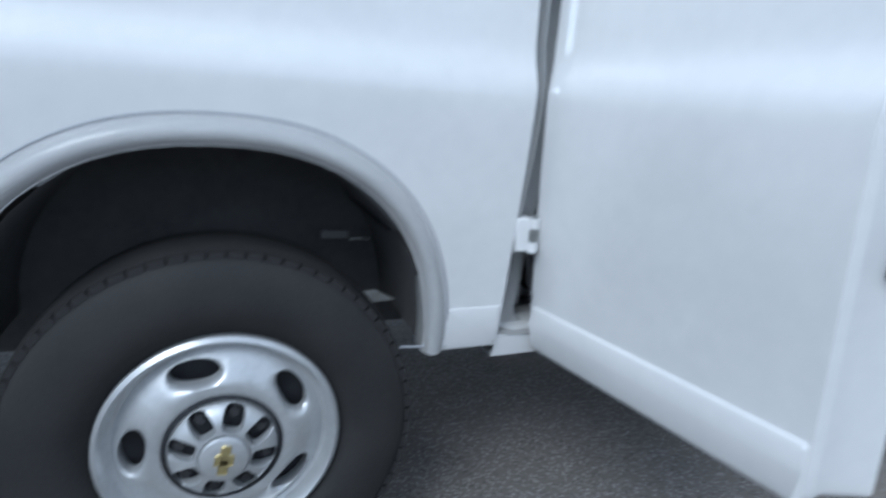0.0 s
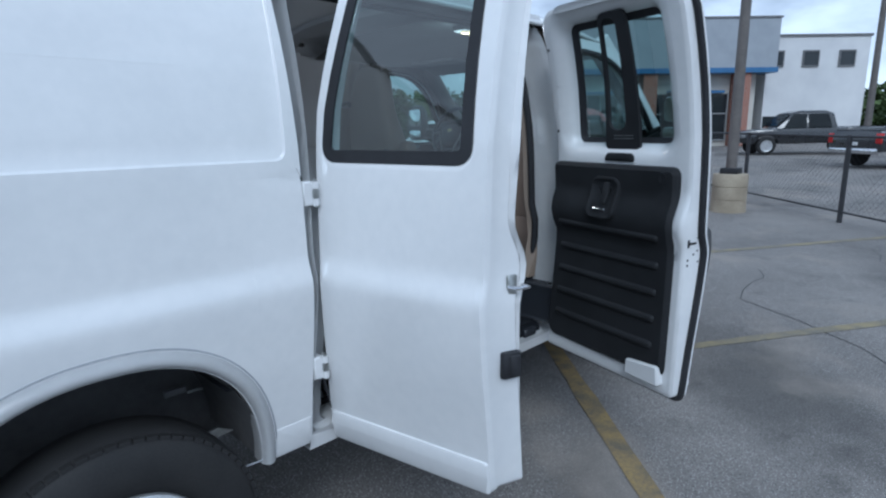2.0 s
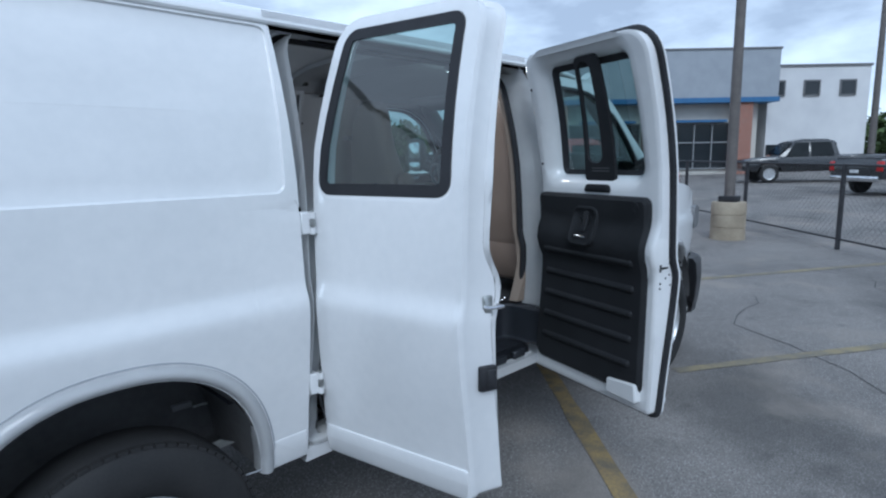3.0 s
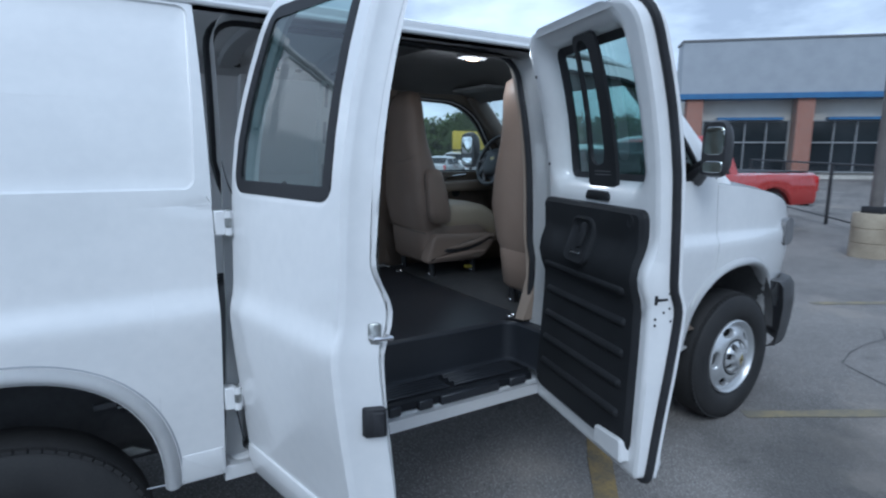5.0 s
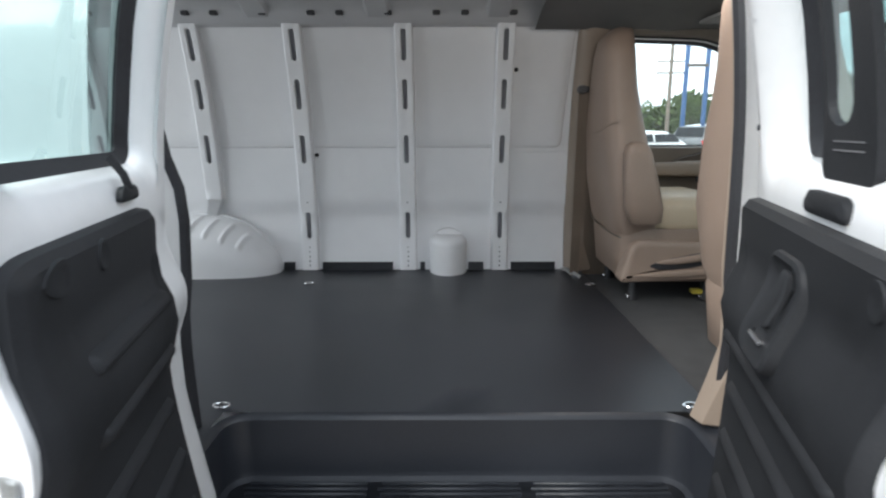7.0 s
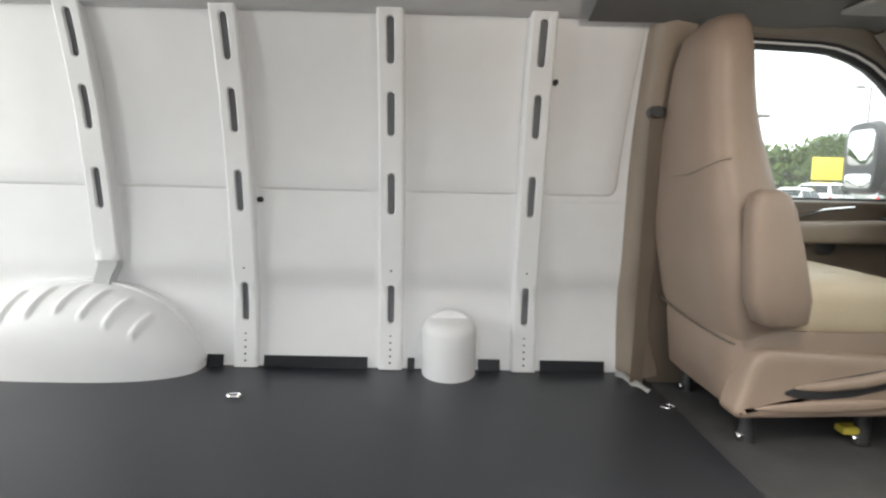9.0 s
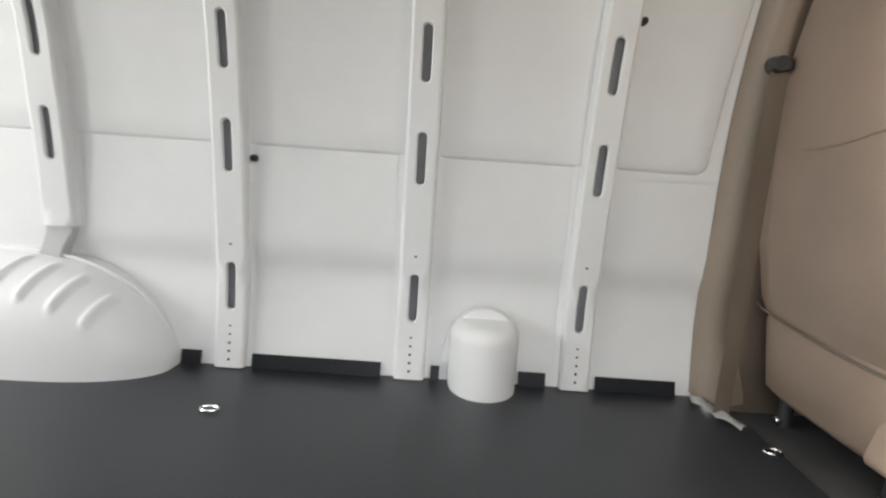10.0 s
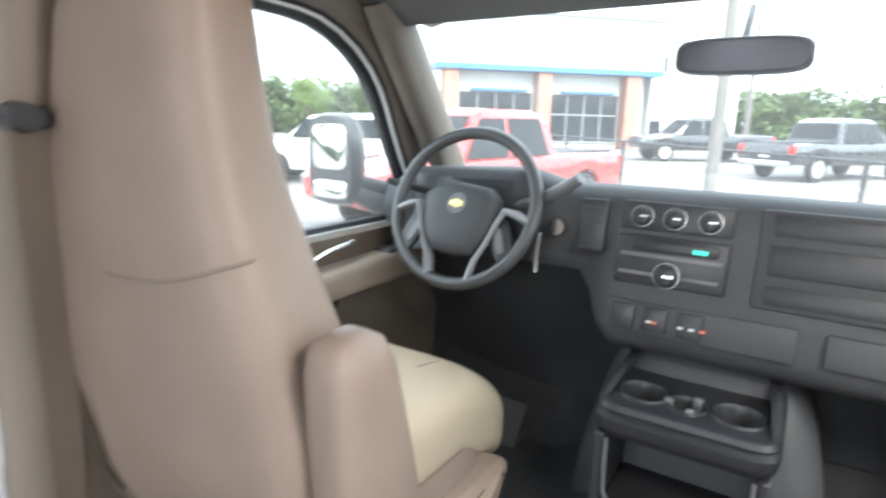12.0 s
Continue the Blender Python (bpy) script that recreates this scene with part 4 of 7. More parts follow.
# ---- wheels ----
def wheel(x, z, side):
    y = YC - side * 0.922
    m = Matrix.Translation((x, y, z)) @ Matrix.Rotation(radians(90 * side), 4, "X")
    R = 0.385
    bm = BM()
    lathe(bm, [(0.212, -0.21), (0.26, -0.23), (0.33, -0.225), (0.368, -0.20), (0.382, -0.17), (R, -0.11), (0.382, -0.05), (0.372, -0.025), (0.362, -0.012), (0.354, -0.006), (0.33, 0.003), (0.305, 0.009),
               (0.28, 0.010), (0.255, 0.006), (0.238, -0.004), (0.230, -0.016), (0.216, -0.022)], m, 72)
    t = vpart("wheel", bm, TYRE, None, "black tyre on a silver steel wheel")
    if side == 1:
        bm = BM()
        box(bm, (0.366, -0.0135, -0.038), (0.3775, 0.0125, -0.016))
        first = vpart("tread_block", bm, TYRE, t)
        for i in range(72):
            ob = first if i == 0 else new("tread_block", first.data)
            ob.parent = t
            ob.matrix_local = m @ Matrix.Rotation(2 * math.pi * i / 72, 4, "Z")
    # rim with five windows
    bm = BM()
    pr = [(0.224, -0.030), (0.222, -0.006), (0.214, 0.000), (0.206, -0.010), (0.200, -0.030), (0.192, -0.034)]
    lathe(bm, pr, m, 60)
    n = 5
    for k in range(n):
        a0 = 2 * math.pi * k / n
        span = math.pi / n
        lo = qloop([(-span, 0.098), (span, 0.098), (span, 0.193), (-span, 0.193)], 0.002, 4, 6)
        sl = []
        for p in lo:
            a = math.atan2((p.y - 0.146) / 0.047, p.x / span)
            sl.append(Vector((0.285 * math.cos(a) - 0.06 * math.sin(a), 0.157 + 0.021 * math.sin(a) + 0.010 * math.cos(a))))

        def D(p, h):
            hh = h + np.interp(p.y, [0.095, 0.11, 0.13, 0.16, 0.185, 0.193], [-0.004, 0.004, 0.004, -0.010, -0.028, -0.034])
            ang = a0 + 0.60 + p.x
            return m @ Vector((p.y * math.cos(ang), p.y * math.sin(ang), hh))
        mid = [s.lerp(q, 0.16) for s, q in zip(sl, lo)]
        rings(bm, [[D(p, 0) for p in lp] for lp in blend(lo, mid, 4)] + [[D(s.lerp(q, 0.08), -0.003) for s, q in zip(sl, lo)], [D(p, -0.010) for p in sl], [D(p, -0.034) for p in sl]])
    rim = vpart("rim", bm, STEEL, t, "silver painted steel rim")
    bm = BM()
    lathe(bm, [(0.0, -0.06), (0.205, -0.06), (0.205, -0.2), (0.0, -0.2)], m, 30)
    vpart("brake_drum", bm, RUBBER, t)
    # centre cap with eight slots
    bm = BM()
    for k in range(8):
        a0 = 2 * math.pi * k / 8
        lo = qloop([(-math.pi / 8, 0.047), (math.pi / 8, 0.047), (math.pi / 8, 0.098), (-math.pi / 8, 0.098)], 0.002, 4, 6)
        sl = []
        for p in lo:
            a = math.atan2((p.y - 0.0725) / 0.0255, p.x / (math.pi / 8))
            c, s_ = math.cos(a), math.sin(a)
            r_ = 0.0735 + 0.0235 * math.copysign(abs(s_) ** 0.7, s_)
            sl.append(Vector((0.0190 * math.copysign(abs(c) ** 0.6, c) / r_, r_)))

        def E(p, h=0.0):
            hh = h + np.interp(p.y, [0.047, 0.052, 0.07, 0.085, 0.094, 0.098], [0.038, 0.037, 0.033, 0.025, 0.016, 0.008])
            ang = a0 + 0.52 + p.x
            return m @ Vector((p.y * math.cos(ang), p.y * math.sin(ang), hh))
        rings(bm, [[E(p) for p in lp] for lp in blend(lo, [s.lerp(q, 0.16) for s, q in zip(sl, lo)], 3)] + [[E(s.lerp(q, 0.07), -0.002) for s, q in zip(sl, lo)], [E(p, -0.006) for p in sl], [E(p, -0.024) for p in sl]])
    lathe(bm, [(0.098, 0.008), (0.1005, 0.003), (0.1005, -0.006)], m, 96)
    lathe(bm, [(0.047, 0.038), (0.0455, 0.034), (0.0445, 0.034), (0.0435, 0.041), (0.040, 0.0435), (0.0, 0.0445)], m, 48)
    bmesh.ops.remove_doubles(bm, verts=bm.verts, dist=0.0006)
    vpart("centre_cap", bm, STEEL, t, "silver slotted centre cap", 40)
    bm = BM()
    lathe(bm, [(0.104, -0.003), (0.100, -0.001), (0.0, -0.001)], m, 40)
    vpart("hub_face", bm, RUBBER, t)
    bm = BM()
    lathe(bm, [(0.1085, 0.003), (0.1085, 0.006), (0.102, 0.008), (0.1005, 0.004)], m, 60)
    vpart("cap_gap", bm, RUBBER, t, "dark gap round the centre cap")
    for k in range(8):
        bm = BM()
        a = 2 * math.pi * k / 8 + 0.52
        lathe(bm, [(0.0, 0.012), (0.009, 0.012), (0.0115, 0.007), (0.0115, -0.001)], m @ Matrix.Rotation(a, 4, "Z") @ Matrix.Translation((0.078, 0, 0)), 6)
        vpart("lug_nut", bm, DASH_DK, t)
    bm = BM()
    lathe(bm, [(0.0, 0.0462), (0.040, 0.0462), (0.043, 0.044)], m, 32)
    vpart("badge_disc", bm, STEEL, t)
    bm = BM()
    mm = m @ Matrix.Rotation(radians(80), 4, "Z")
    box(bm, (-0.030, -0.009, 0.046), (0.030, 0.009, 0.0485), 0.002, 1, mm)
    box(bm, (-0.012, -0.017, 0.046), (0.012, 0.017, 0.0485), 0.002, 1, mm)
    vpart("badge", bm, GOLD, t, "plain gold cross-bar badge")


for side in (1, -1):
    wheel(0.0, 0.385, side)
    wheel(3.43, 0.388, side)

bm = BM()
lp = qloop([(0.20, 1.400), (0.285, 1.400), (0.275, 1.425), (0.21, 1.425)], 0.010, 4, 4)
rings(bm, [[PR(p, 0.122) for p in lp], [PR(p, 0.136) for p in lp], [PR(p, 0.140) for p in inset(lp, 0.005)]], cap1=True)
tube(bm, [PR(Vector((0.245, 1.42)), 0.136), PR(Vector((0.25, 1.445)), 0.128), PR(Vector((0.255, 1.475)), 0.08)], 0.007, 8)
vpart("window_latch", bm, BLACK_TRIM, door_r, "black vent window latch")


# ---- cab shell ----
def hood_z(x):
    return float(np.interp(x, [3.16, 3.43, 3.8, 4.02, 4.14, 4.20], [1.405, 1.385, 1.335, 1.285, 1.235, 1.17]))


def cab_side(side):
    """Cab door and fender of one side."""
    xs = [v for v in xs_with_arch(2.012, 3.160, FX, FR, 16)]
    bm = BM()
    for a, b in zip(xs, xs[1:]):
        za, zb = arch_z(a + 1e-5, FX, FZ_, FR, FRZ), arch_z(b - 1e-5, FX, FZ_, FR, FRZ)
        N = 30
        A = [bm.verts.new(skin(a, za + (1.41 - za) * j / N, side)) for j in range(N + 1)]
        B = [bm.verts.new(skin(b, zb + (1.41 - zb) * j / N, side)) for j in range(N + 1)]
        for j in range(N):
            bm.faces.new((A[j], B[j], B[j + 1], A[j + 1]))
    out = qloop([(2.012, 1.41), (3.16, 1.41), (2.70, 1.965), (2.012, 1.99)], [0.002, 0.002, 0.16, 0.03], 6, 12)
    hole = qloop([(2.075, 1.425), (3.06, 1.425), (2.69, 1.915), (2.08, 1.935)], [0.03, 0.03, 0.22, 0.05], 6, 12)
    rings(bm, [[skin(p.x, p.y, side) for p in lp] for lp in blend(out, hole, 3)] + [[skin(p.x, p.y, side, 0.05) for p in inset(hole, 0.004)]])
    bmesh.ops.remove_doubles(bm, verts=bm.verts, dist=0.0008)
    bmesh.ops.recalc_face_normals(bm, faces=bm.faces)
    bmesh.ops.solidify(bm, geom=list(bm.faces), thickness=0.006)
    door = vpart("cab_door", bm, PAINT, None, "white cab door")
    bm = BM()
    rings(bm, [[skin(p.x, p.y, side, 0.004) for p in inset(hole, -0.004)], [skin(p.x, p.y, side, 0.003) for p in inset(hole, 0.014)], [skin(p.x, p.y, side, 0.03) for p in inset(hole, 0.014)], [skin(p.x, p.y, side, 0.055) for p in inset(hole, -0.012)]])
    vpart("window_seal", bm, RUBBER, door)
    # dark ring added over the white frame, its colour standing in for shade
    bm = BM()
    rings(bm, [[skin(p.x, p.y, side, 0.053) for p in inset(hole, -0.010)], [skin(p.x, p.y, side, 0.068) for p in inset(hole, -0.018)], [skin(p.x, p.y, side, 0.070) for p in inset(hole, -0.050)], [skin(p.x, p.y, side, 0.055) for p in inset(hole, -0.085)]])
    vpart("inner_frame", bm, TRIM_DK, door, "window frame ring in dark taupe for its shade")
    bm = BM()
    g = inset(hole, 0.01)
    c = Vector((2.45, 1.65))
    rings(bm, [[skin(p.x, p.y, side, 0.02) for p in lp] for lp in blend(g, [c.lerp(p, 0.03) for p in g], 5)], cap1=True)
    # the driver's pane carries the painted glare haze too
    gl = vpart("window_pane", bm, GLASS if side == 1 else HAZY, door)
    gl.visible_shadow = False
    # inner trim
    bm = BM()
    prof = [(1.425, 0.052), (1.432, 0.075), (1.425, 0.10), (1.38, 0.105), (1.33, 0.102), (1.25, 0.098), (1.16, 0.093), (1.10, 0.086), (0.9, 0.072), (0.62, 0.066), (0.60, 0.03)]
    grid(bm, [2.02 + 1.08 * i / 16 for i in range(17)], range(len(prof)), lambda x, k: skin(x, 1.40, side, prof[k][1]) * 1 + Vector((0, 0, prof[k][0] - 1.40)))
    bmesh.ops.solidify(bm, geom=list(bm.faces), thickness=0.006)
    vpart("door_trim", bm, TRIM_TAN, door, "tan plastic door trim")
    bm = BM()
    y = skin(2.5, 1.40, side, 0.13).y
    loft(bm, [((x, y, 1.335 - 0.02 * (2.95 - x)), (0, w, 0), (0, 0, h), 3.5) for x, w, h in ((2.30, 0.01, 0.02), (2.33, 0.035, 0.032), (2.5, 0.045, 0.038), (2.85, 0.05, 0.04), (2.97, 0.045, 0.035), (3.0, 0.02, 0.02))], 20)
    vpart("armrest", bm, TRIM_TAN, door)
    bm = BM()
    box(bm, (2.76, y - 0.03, 1.366), (2.93, y + 0.03, 1.378), 0.006)
    vpart("window_switch", bm, DASH_DK, door)
    bm = BM()
    yh = skin(2.5, 1.40, side, 0.112).y
    tube(bm, [(2.42, yh, 1.352), (2.46, yh - 0.012 * side * -1, 1.375), (2.56, yh + 0.012 * side, 1.402), (2.66, yh + 0.010 * side, 1.412)], 0.009, 8, flat=0.6)
    vpart("door_handle", bm, CHROME, door, "bright pull handle")
    bm = BM()
    loft(bm, [((2.585, yh + 0.002 * side, 1.30), (0.035, 0, 0), (0, 0, 0.05), 3.0), ((2.585, yh + 0.006 * side, 1.30), (0.030, 0, 0), (0, 0, 0.044), 3.0)], 24)
    vpart("handle_recess", bm, DASH_DK, door)
    # mirror
    s = side
    ym = YC - s * 1.05
    bm = BM()
    w = 0.74 if side == 1 else 1.0
    loft(bm, [((2.86, ym, 1.59), (0, 0.084 * w, 0), (0, 0, 0.128), 4), ((2.89, ym, 1.59), (0, 0.093 * w, 0), (0, 0, 0.138), 4), ((2.93, ym, 1.587), (0, 0.080 * w, 0), (0, 0, 0.125), 3), ((2.96, ym, 1.585), (0, 0.04, 0), (0, 0, 0.08), 2.5)], 28)
    cyl(bm, (2.91, ym + s * 0.07, 1.49), (3.00, YC - s * 0.86, 1.43), 0.03, 0.05, 10)
    cyl(bm, (2.91, ym + s * 0.07, 1.53), (3.02, YC - s * 0.85, 1.48), 0.02, 0.03, 10)
    vpart("side_mirror", bm, DASH_DK, door, "black folding door mirror")
    for zc, hz in ((1.628, 0.074), (1.503, 0.035)):
        bm = BM()
        loft(bm, [((2.862, ym, zc), (0, 0.070 * w, 0), (0, 0, hz - 0.006), 5), ((2.8585, ym, zc), (0, 0.066 * w, 0), (0, 0, hz - 0.010), 5)], 24)
        vpart("mirror_glass", bm, MIRROR, door)
    # fender
    bm = BM()
    xs = sorted(set(xs_with_arch(3.165, 4.20, FX, FR, 14)))
    for a, b in zip(xs, xs[1:]):
        za, zb = arch_z(a + 1e-5, FX, FZ_, FR, FRZ), arch_z(b - 1e-5, FX, FZ_, FR, FRZ)
        za, zb = (max(v, 0.70) if xx > FX else v for v, xx in ((za, a), (zb, b)))
        N = 26
        A = [bm.verts.new(skin(a, za + (hood_z(a) - za) * j / N, side)) for j in range(N + 1)]
        B = [bm.verts.new(skin(b, zb + (hood_z(b) - zb) * j / N, side)) for j in range(N + 1)]
        for j in range(N):
            bm.faces.new((A[j], B[j], B[j + 1], A[j + 1]))
    bmesh.ops.remove_doubles(bm, verts=bm.verts, dist=0.0008)
    bmesh.ops.recalc_face_normals(bm, faces=bm.faces)
    bmesh.ops.solidify(bm, geom=list(bm.faces), thickness=0.006)
    f = vpart("fender", bm, PAINT)
    vpart("wheel_arch_flare", arch_lip(FX, FZ_, FR, FRZ, side), PAINT, f)
    # headlamp
    bm = BM()
    loft(bm, [((4.06, YC - s * (hw(1.08, 4.06) - 0.005), 1.08), (0.10, 0, 0), (0, 0, 0.09), 4), ((4.07, YC - s * (hw(1.08, 4.06) + 0.004), 1.08), (0.09, s * 0.03, 0), (0, 0, 0.08), 4)], 20)
    vpart("headlamp", bm, GREY_PL, f)


for side in (1, -1):
    cab_side(side)

# hood and nose
bm = BM()
HX = [3.16 + (4.20 - 3.16) * i / 14 for i in range(15)]
grid(bm, HX, [-1 + j / 8 for j in range(17)], lambda x, s: Vector((x + 0.05 * (1 - s * s) * (x - 3.1), YC + s * hw(hood_z(x), x), hood_z(x) + 0.07 * (1 - abs(s) ** 4) * min(1, (4.26 - x) / 0.3))))
grid(bm, [-1 + j / 8 for j in range(17)], [0.55 + 0.62 * j / 12 for j in range(13)], lambda s, z: Vector((4.20 + 0.052 * (1 - s * s), YC + s * hw(max(z, 0.8), 4.2), z)))
bmesh.ops.solidify(bm, geom=list(bm.faces), thickness=0.008)
vpart("hood", bm, PAINT)
bm = BM()
path = [(3.93, 0.10), (4.05, 0.115), (4.18, 0.16), (4.27, 0.26), (4.32, 0.50), (4.335, 0.99)]
path = path + [(x, 2 * YC - y) for x, y in reversed(path[:-1])]
L = []
for x, y in path:
    c = Vector((3.6, YC, 0))
    d = (Vector((x, y, 0)) - c).normalized()
    L.append([Vector((x, y, z)) + d * o for z, o in ((0.34, -0.06), (0.36, 0.0), (0.48, 0.02), (0.62, 0.03), (0.74, 0.02), (0.775, -0.005), (0.78, -0.06))])
rings(bm, L, closed=False)
bmesh.ops.solidify(bm, geom=list(bm.faces), thickness=0.01)
vpart("front_bumper", bm, GREY_PL, None, "dark grey plastic front bumper")

# windscreen
bm = BM()


def screen(s, t):
    """s across, t from the cowl up."""
    x = 3.30 + (2.73 - 3.30) * t + 0.10 * (1 - s * s) * (1 - 0.5 * t)
    return Vector((x, YC + s * (0.815 + (0.705 - 0.815) * t), 1.415 + 0.545 * t))


grid(bm, [-1 + j / 10 for j in range(21)], [j / 10 for j in range(11)], screen)
ws = vpart("windscreen", bm, HAZY, None, "windscreen with glare haze in its glass")
ws.visible_shadow = False
for s in (1, -1):
    bm = BM()
    pts = [screen(s, t / 8) for t in range(9)]
    loft(bm, [(p + Vector((-0.02, 0.012 * s, 0)), (0.045, 0, 0.03), (0, 0.03, 0), 3) for p in [screen(s, -0.1)] + pts + [screen(s, 1.1)]], 14)
    vpart("a_pillar", bm, PAINT)
    bm = BM()
    loft(bm, [(p + Vector((-0.055, -0.02 * s, -0.01)), (0.05, 0, 0.03), (0, 0.035, 0), 3) for p in [screen(s, 0.0)] + pts[1:] + [screen(s, 1.04)]], 14)
    vpart("pillar_trim", bm, TRIM_DK)
# black band at the screen's foot
bm = BM()
grid(bm, [-1 + j / 10 for j in range(21)], [0, 1], lambda s, k: screen(s, [-0.06, 0.04][k]) + Vector((-0.006, 0, 0)))
vpart("cowl", bm, DASH_DK)

# headliner over the cab
bm = BM()
grid(bm, [1.72 + 0.98 * i / 8 for i in range(9)], [-1 + j / 6 for j in range(13)], lambda x, s: Vector((x, YC + s * 0.70, 2.055 - 0.09 * abs(s) ** 3 * (1 - smooth01((x - 2.3) / 0.35)) - 0.140 * max(0, (x - 2.2) / 0.5) ** 2)))
bmesh.ops.solidify(bm, geom=list(bm.faces), thickness=0.01)
liner = vpart("headliner", bm, LINER, None, "grey fabric cab headliner")
bm = BM()
loft(bm, [((1.885, 0.585, 2.012), (0.034, 0, 0), (0, 0.024, 0), 4), ((1.885, 0.585, 1.998), (0.030, 0, 0), (0, 0.021, 0), 4)], 20)
dome = vpart("dome_lamp", bm, glow("dome_lens", (1.0, 0.60, 0.32), 1.5), None, "small lit dome lamp")
bm = BM()
loft(bm, [((1.885, 0.585, 2.03), (0.075, 0, 0), (0, 0.048, 0), 4), ((1.885, 0.585, 2.006), (0.070, 0, 0), (0, 0.044, 0), 4)], 24)
vpart("lamp_bezel", bm, LINER, dome)
for s in (1, -1):
    bm = BM()
    box(bm, (2.42, YC + s * 0.40 - 0.19, 1.968), (2.60, YC + s * 0.40 + 0.19, 1.984), 0.006, 2, None)
    vpart("sun_visor", bm, LINER, liner)
# inner mirror
bm = BM()
loft(bm, [((2.80, 0.968, 1.834), (0, 0.108, 0), (0, 0, 0.030), 4), ((2.785, 0.968, 1.834), (0, 0.112, 0), (0, 0, 0.034), 4), ((2.775, 0.968, 1.834), (0, 0.108, 0), (0, 0, 0.031), 4)], 28)
cyl(bm, (2.80, 0.968, 1.86), (2.87, 0.968, 1.93), 0.008, seg=8)
rm = vpart("rear_view_mirror", bm, DASH_DK, None, "black rear-view mirror")
bm = BM()
loft(bm, [((2.7745, 0.968, 1.834), (0, 0.104, 0), (0, 0, 0.027), 4), ((2.773, 0.968, 1.834), (0, 0.103, 0), (0, 0, 0.026), 4)], 28)
vpart("mirror_glass", bm, mat("dim_mirror", (0.10, 0.10, 0.11), (0.085, 0.085, 0.095), 0.16, 5, metal=0.7), rm)

# cab floor and bulkhead
bm = BM()
grid(bm, [2.02 + 1.1 * i / 10 for i in range(11)], [0.12 + 1.76 * j / 14 for j in range(15)],
     lambda x, y: Vector((x, y, 0.775 + 0.20 * math.exp(-((y - YC) / 0.27) ** 4) * smooth01((x - 2.45) / 0.3) - 0.03 * smooth01((x - 2.3) / 0.4))))
grid(bm, [0.12 + 1.76 * j / 14 for j in range(15)], [0.72 + 0.75 * k / 8 for k in range(9)], lambda y, z: Vector((3.12 + 0.1 * (z - 0.7), y, z)))
vpart("cab_floor", bm, CARPET, None, "black cab floor covering")

# B-pillar trims
bm = BM()
L = []
for j in range(13):
    z = 0.80 + 1.17 * j / 12
    yo = YC + hw(z) - 0.008
    w = 0.075 + 0.02 * abs(j - 6) / 6
    L.append([Vector((1.935, yo, z)), Vector((1.938, yo - 0.045, z)), Vector((1.96, yo - 0.075, z)), Vector((1.99, yo - 0.085 - 0.02 * (z < 0.9), z)), Vector((2.06, yo - 0.07, z)), Vector((2.075, yo, z))])
rings(bm, L, closed=False)
vpart("pillar_trim", bm, TRIM_TAN, None, "tan plastic pillar trim")
bm = BM()
L = []
for j in range(13):
    z = 0.80 + 1.19 * j / 12
    yo = YC - hw(z) + 0.03
    k = 0.035 + 0.025 * smooth01((z - 0.80) / 0.35)
    q = 0.052 * smooth01((z - 0.80) / 0.20)
    L.append([Vector((2.000, yo, z)), Vector((1.998, yo + 0.100, z)), Vector((1.940 + q, yo + 0.112, z)), Vector((1.928 + q, yo + 0.122 + k, z)), Vector((1.945 + q, yo + 0.135 + k, z)), Vector((2.03, yo + 0.135 + k, z)), Vector((2.07, yo + 0.10, z)), Vector((2.075, yo, z))])
rings(bm, L, closed=False)
vpart("pillar_trim", bm, TRIM_TAN)
# belt guide on the pillar
bm = BM()
box(bm, (1.935, 1.695, 1.685), (1.985, 1.73, 1.715), 0.008)
cyl(bm, (1.955, 1.735, 1.70), (1.955, 1.69, 1.70), 0.022, 0.018, 14)
vpart("belt_guide", bm, DASH_DK, None, "black seat belt guide")
bm = BM()
L = [[Vector((1.960 + d, 1.712 - 0.03 * (1 - t) + 0.05 * (1.7 - z) / 0.8 * 0.9, z)) for d in (-0.022, 0.022)] for z, t in ((1.70, 1), (1.5, 0.8), (1.3, 0.6), (1.1, 0.4), (0.9, 0.3), (0.79, 0.25))]
rings(bm, L, closed=False)
bmesh.ops.solidify(bm, geom=list(bm.faces), thickness=0.002)
vpart("seat_belt", bm, TRIM_TAN)


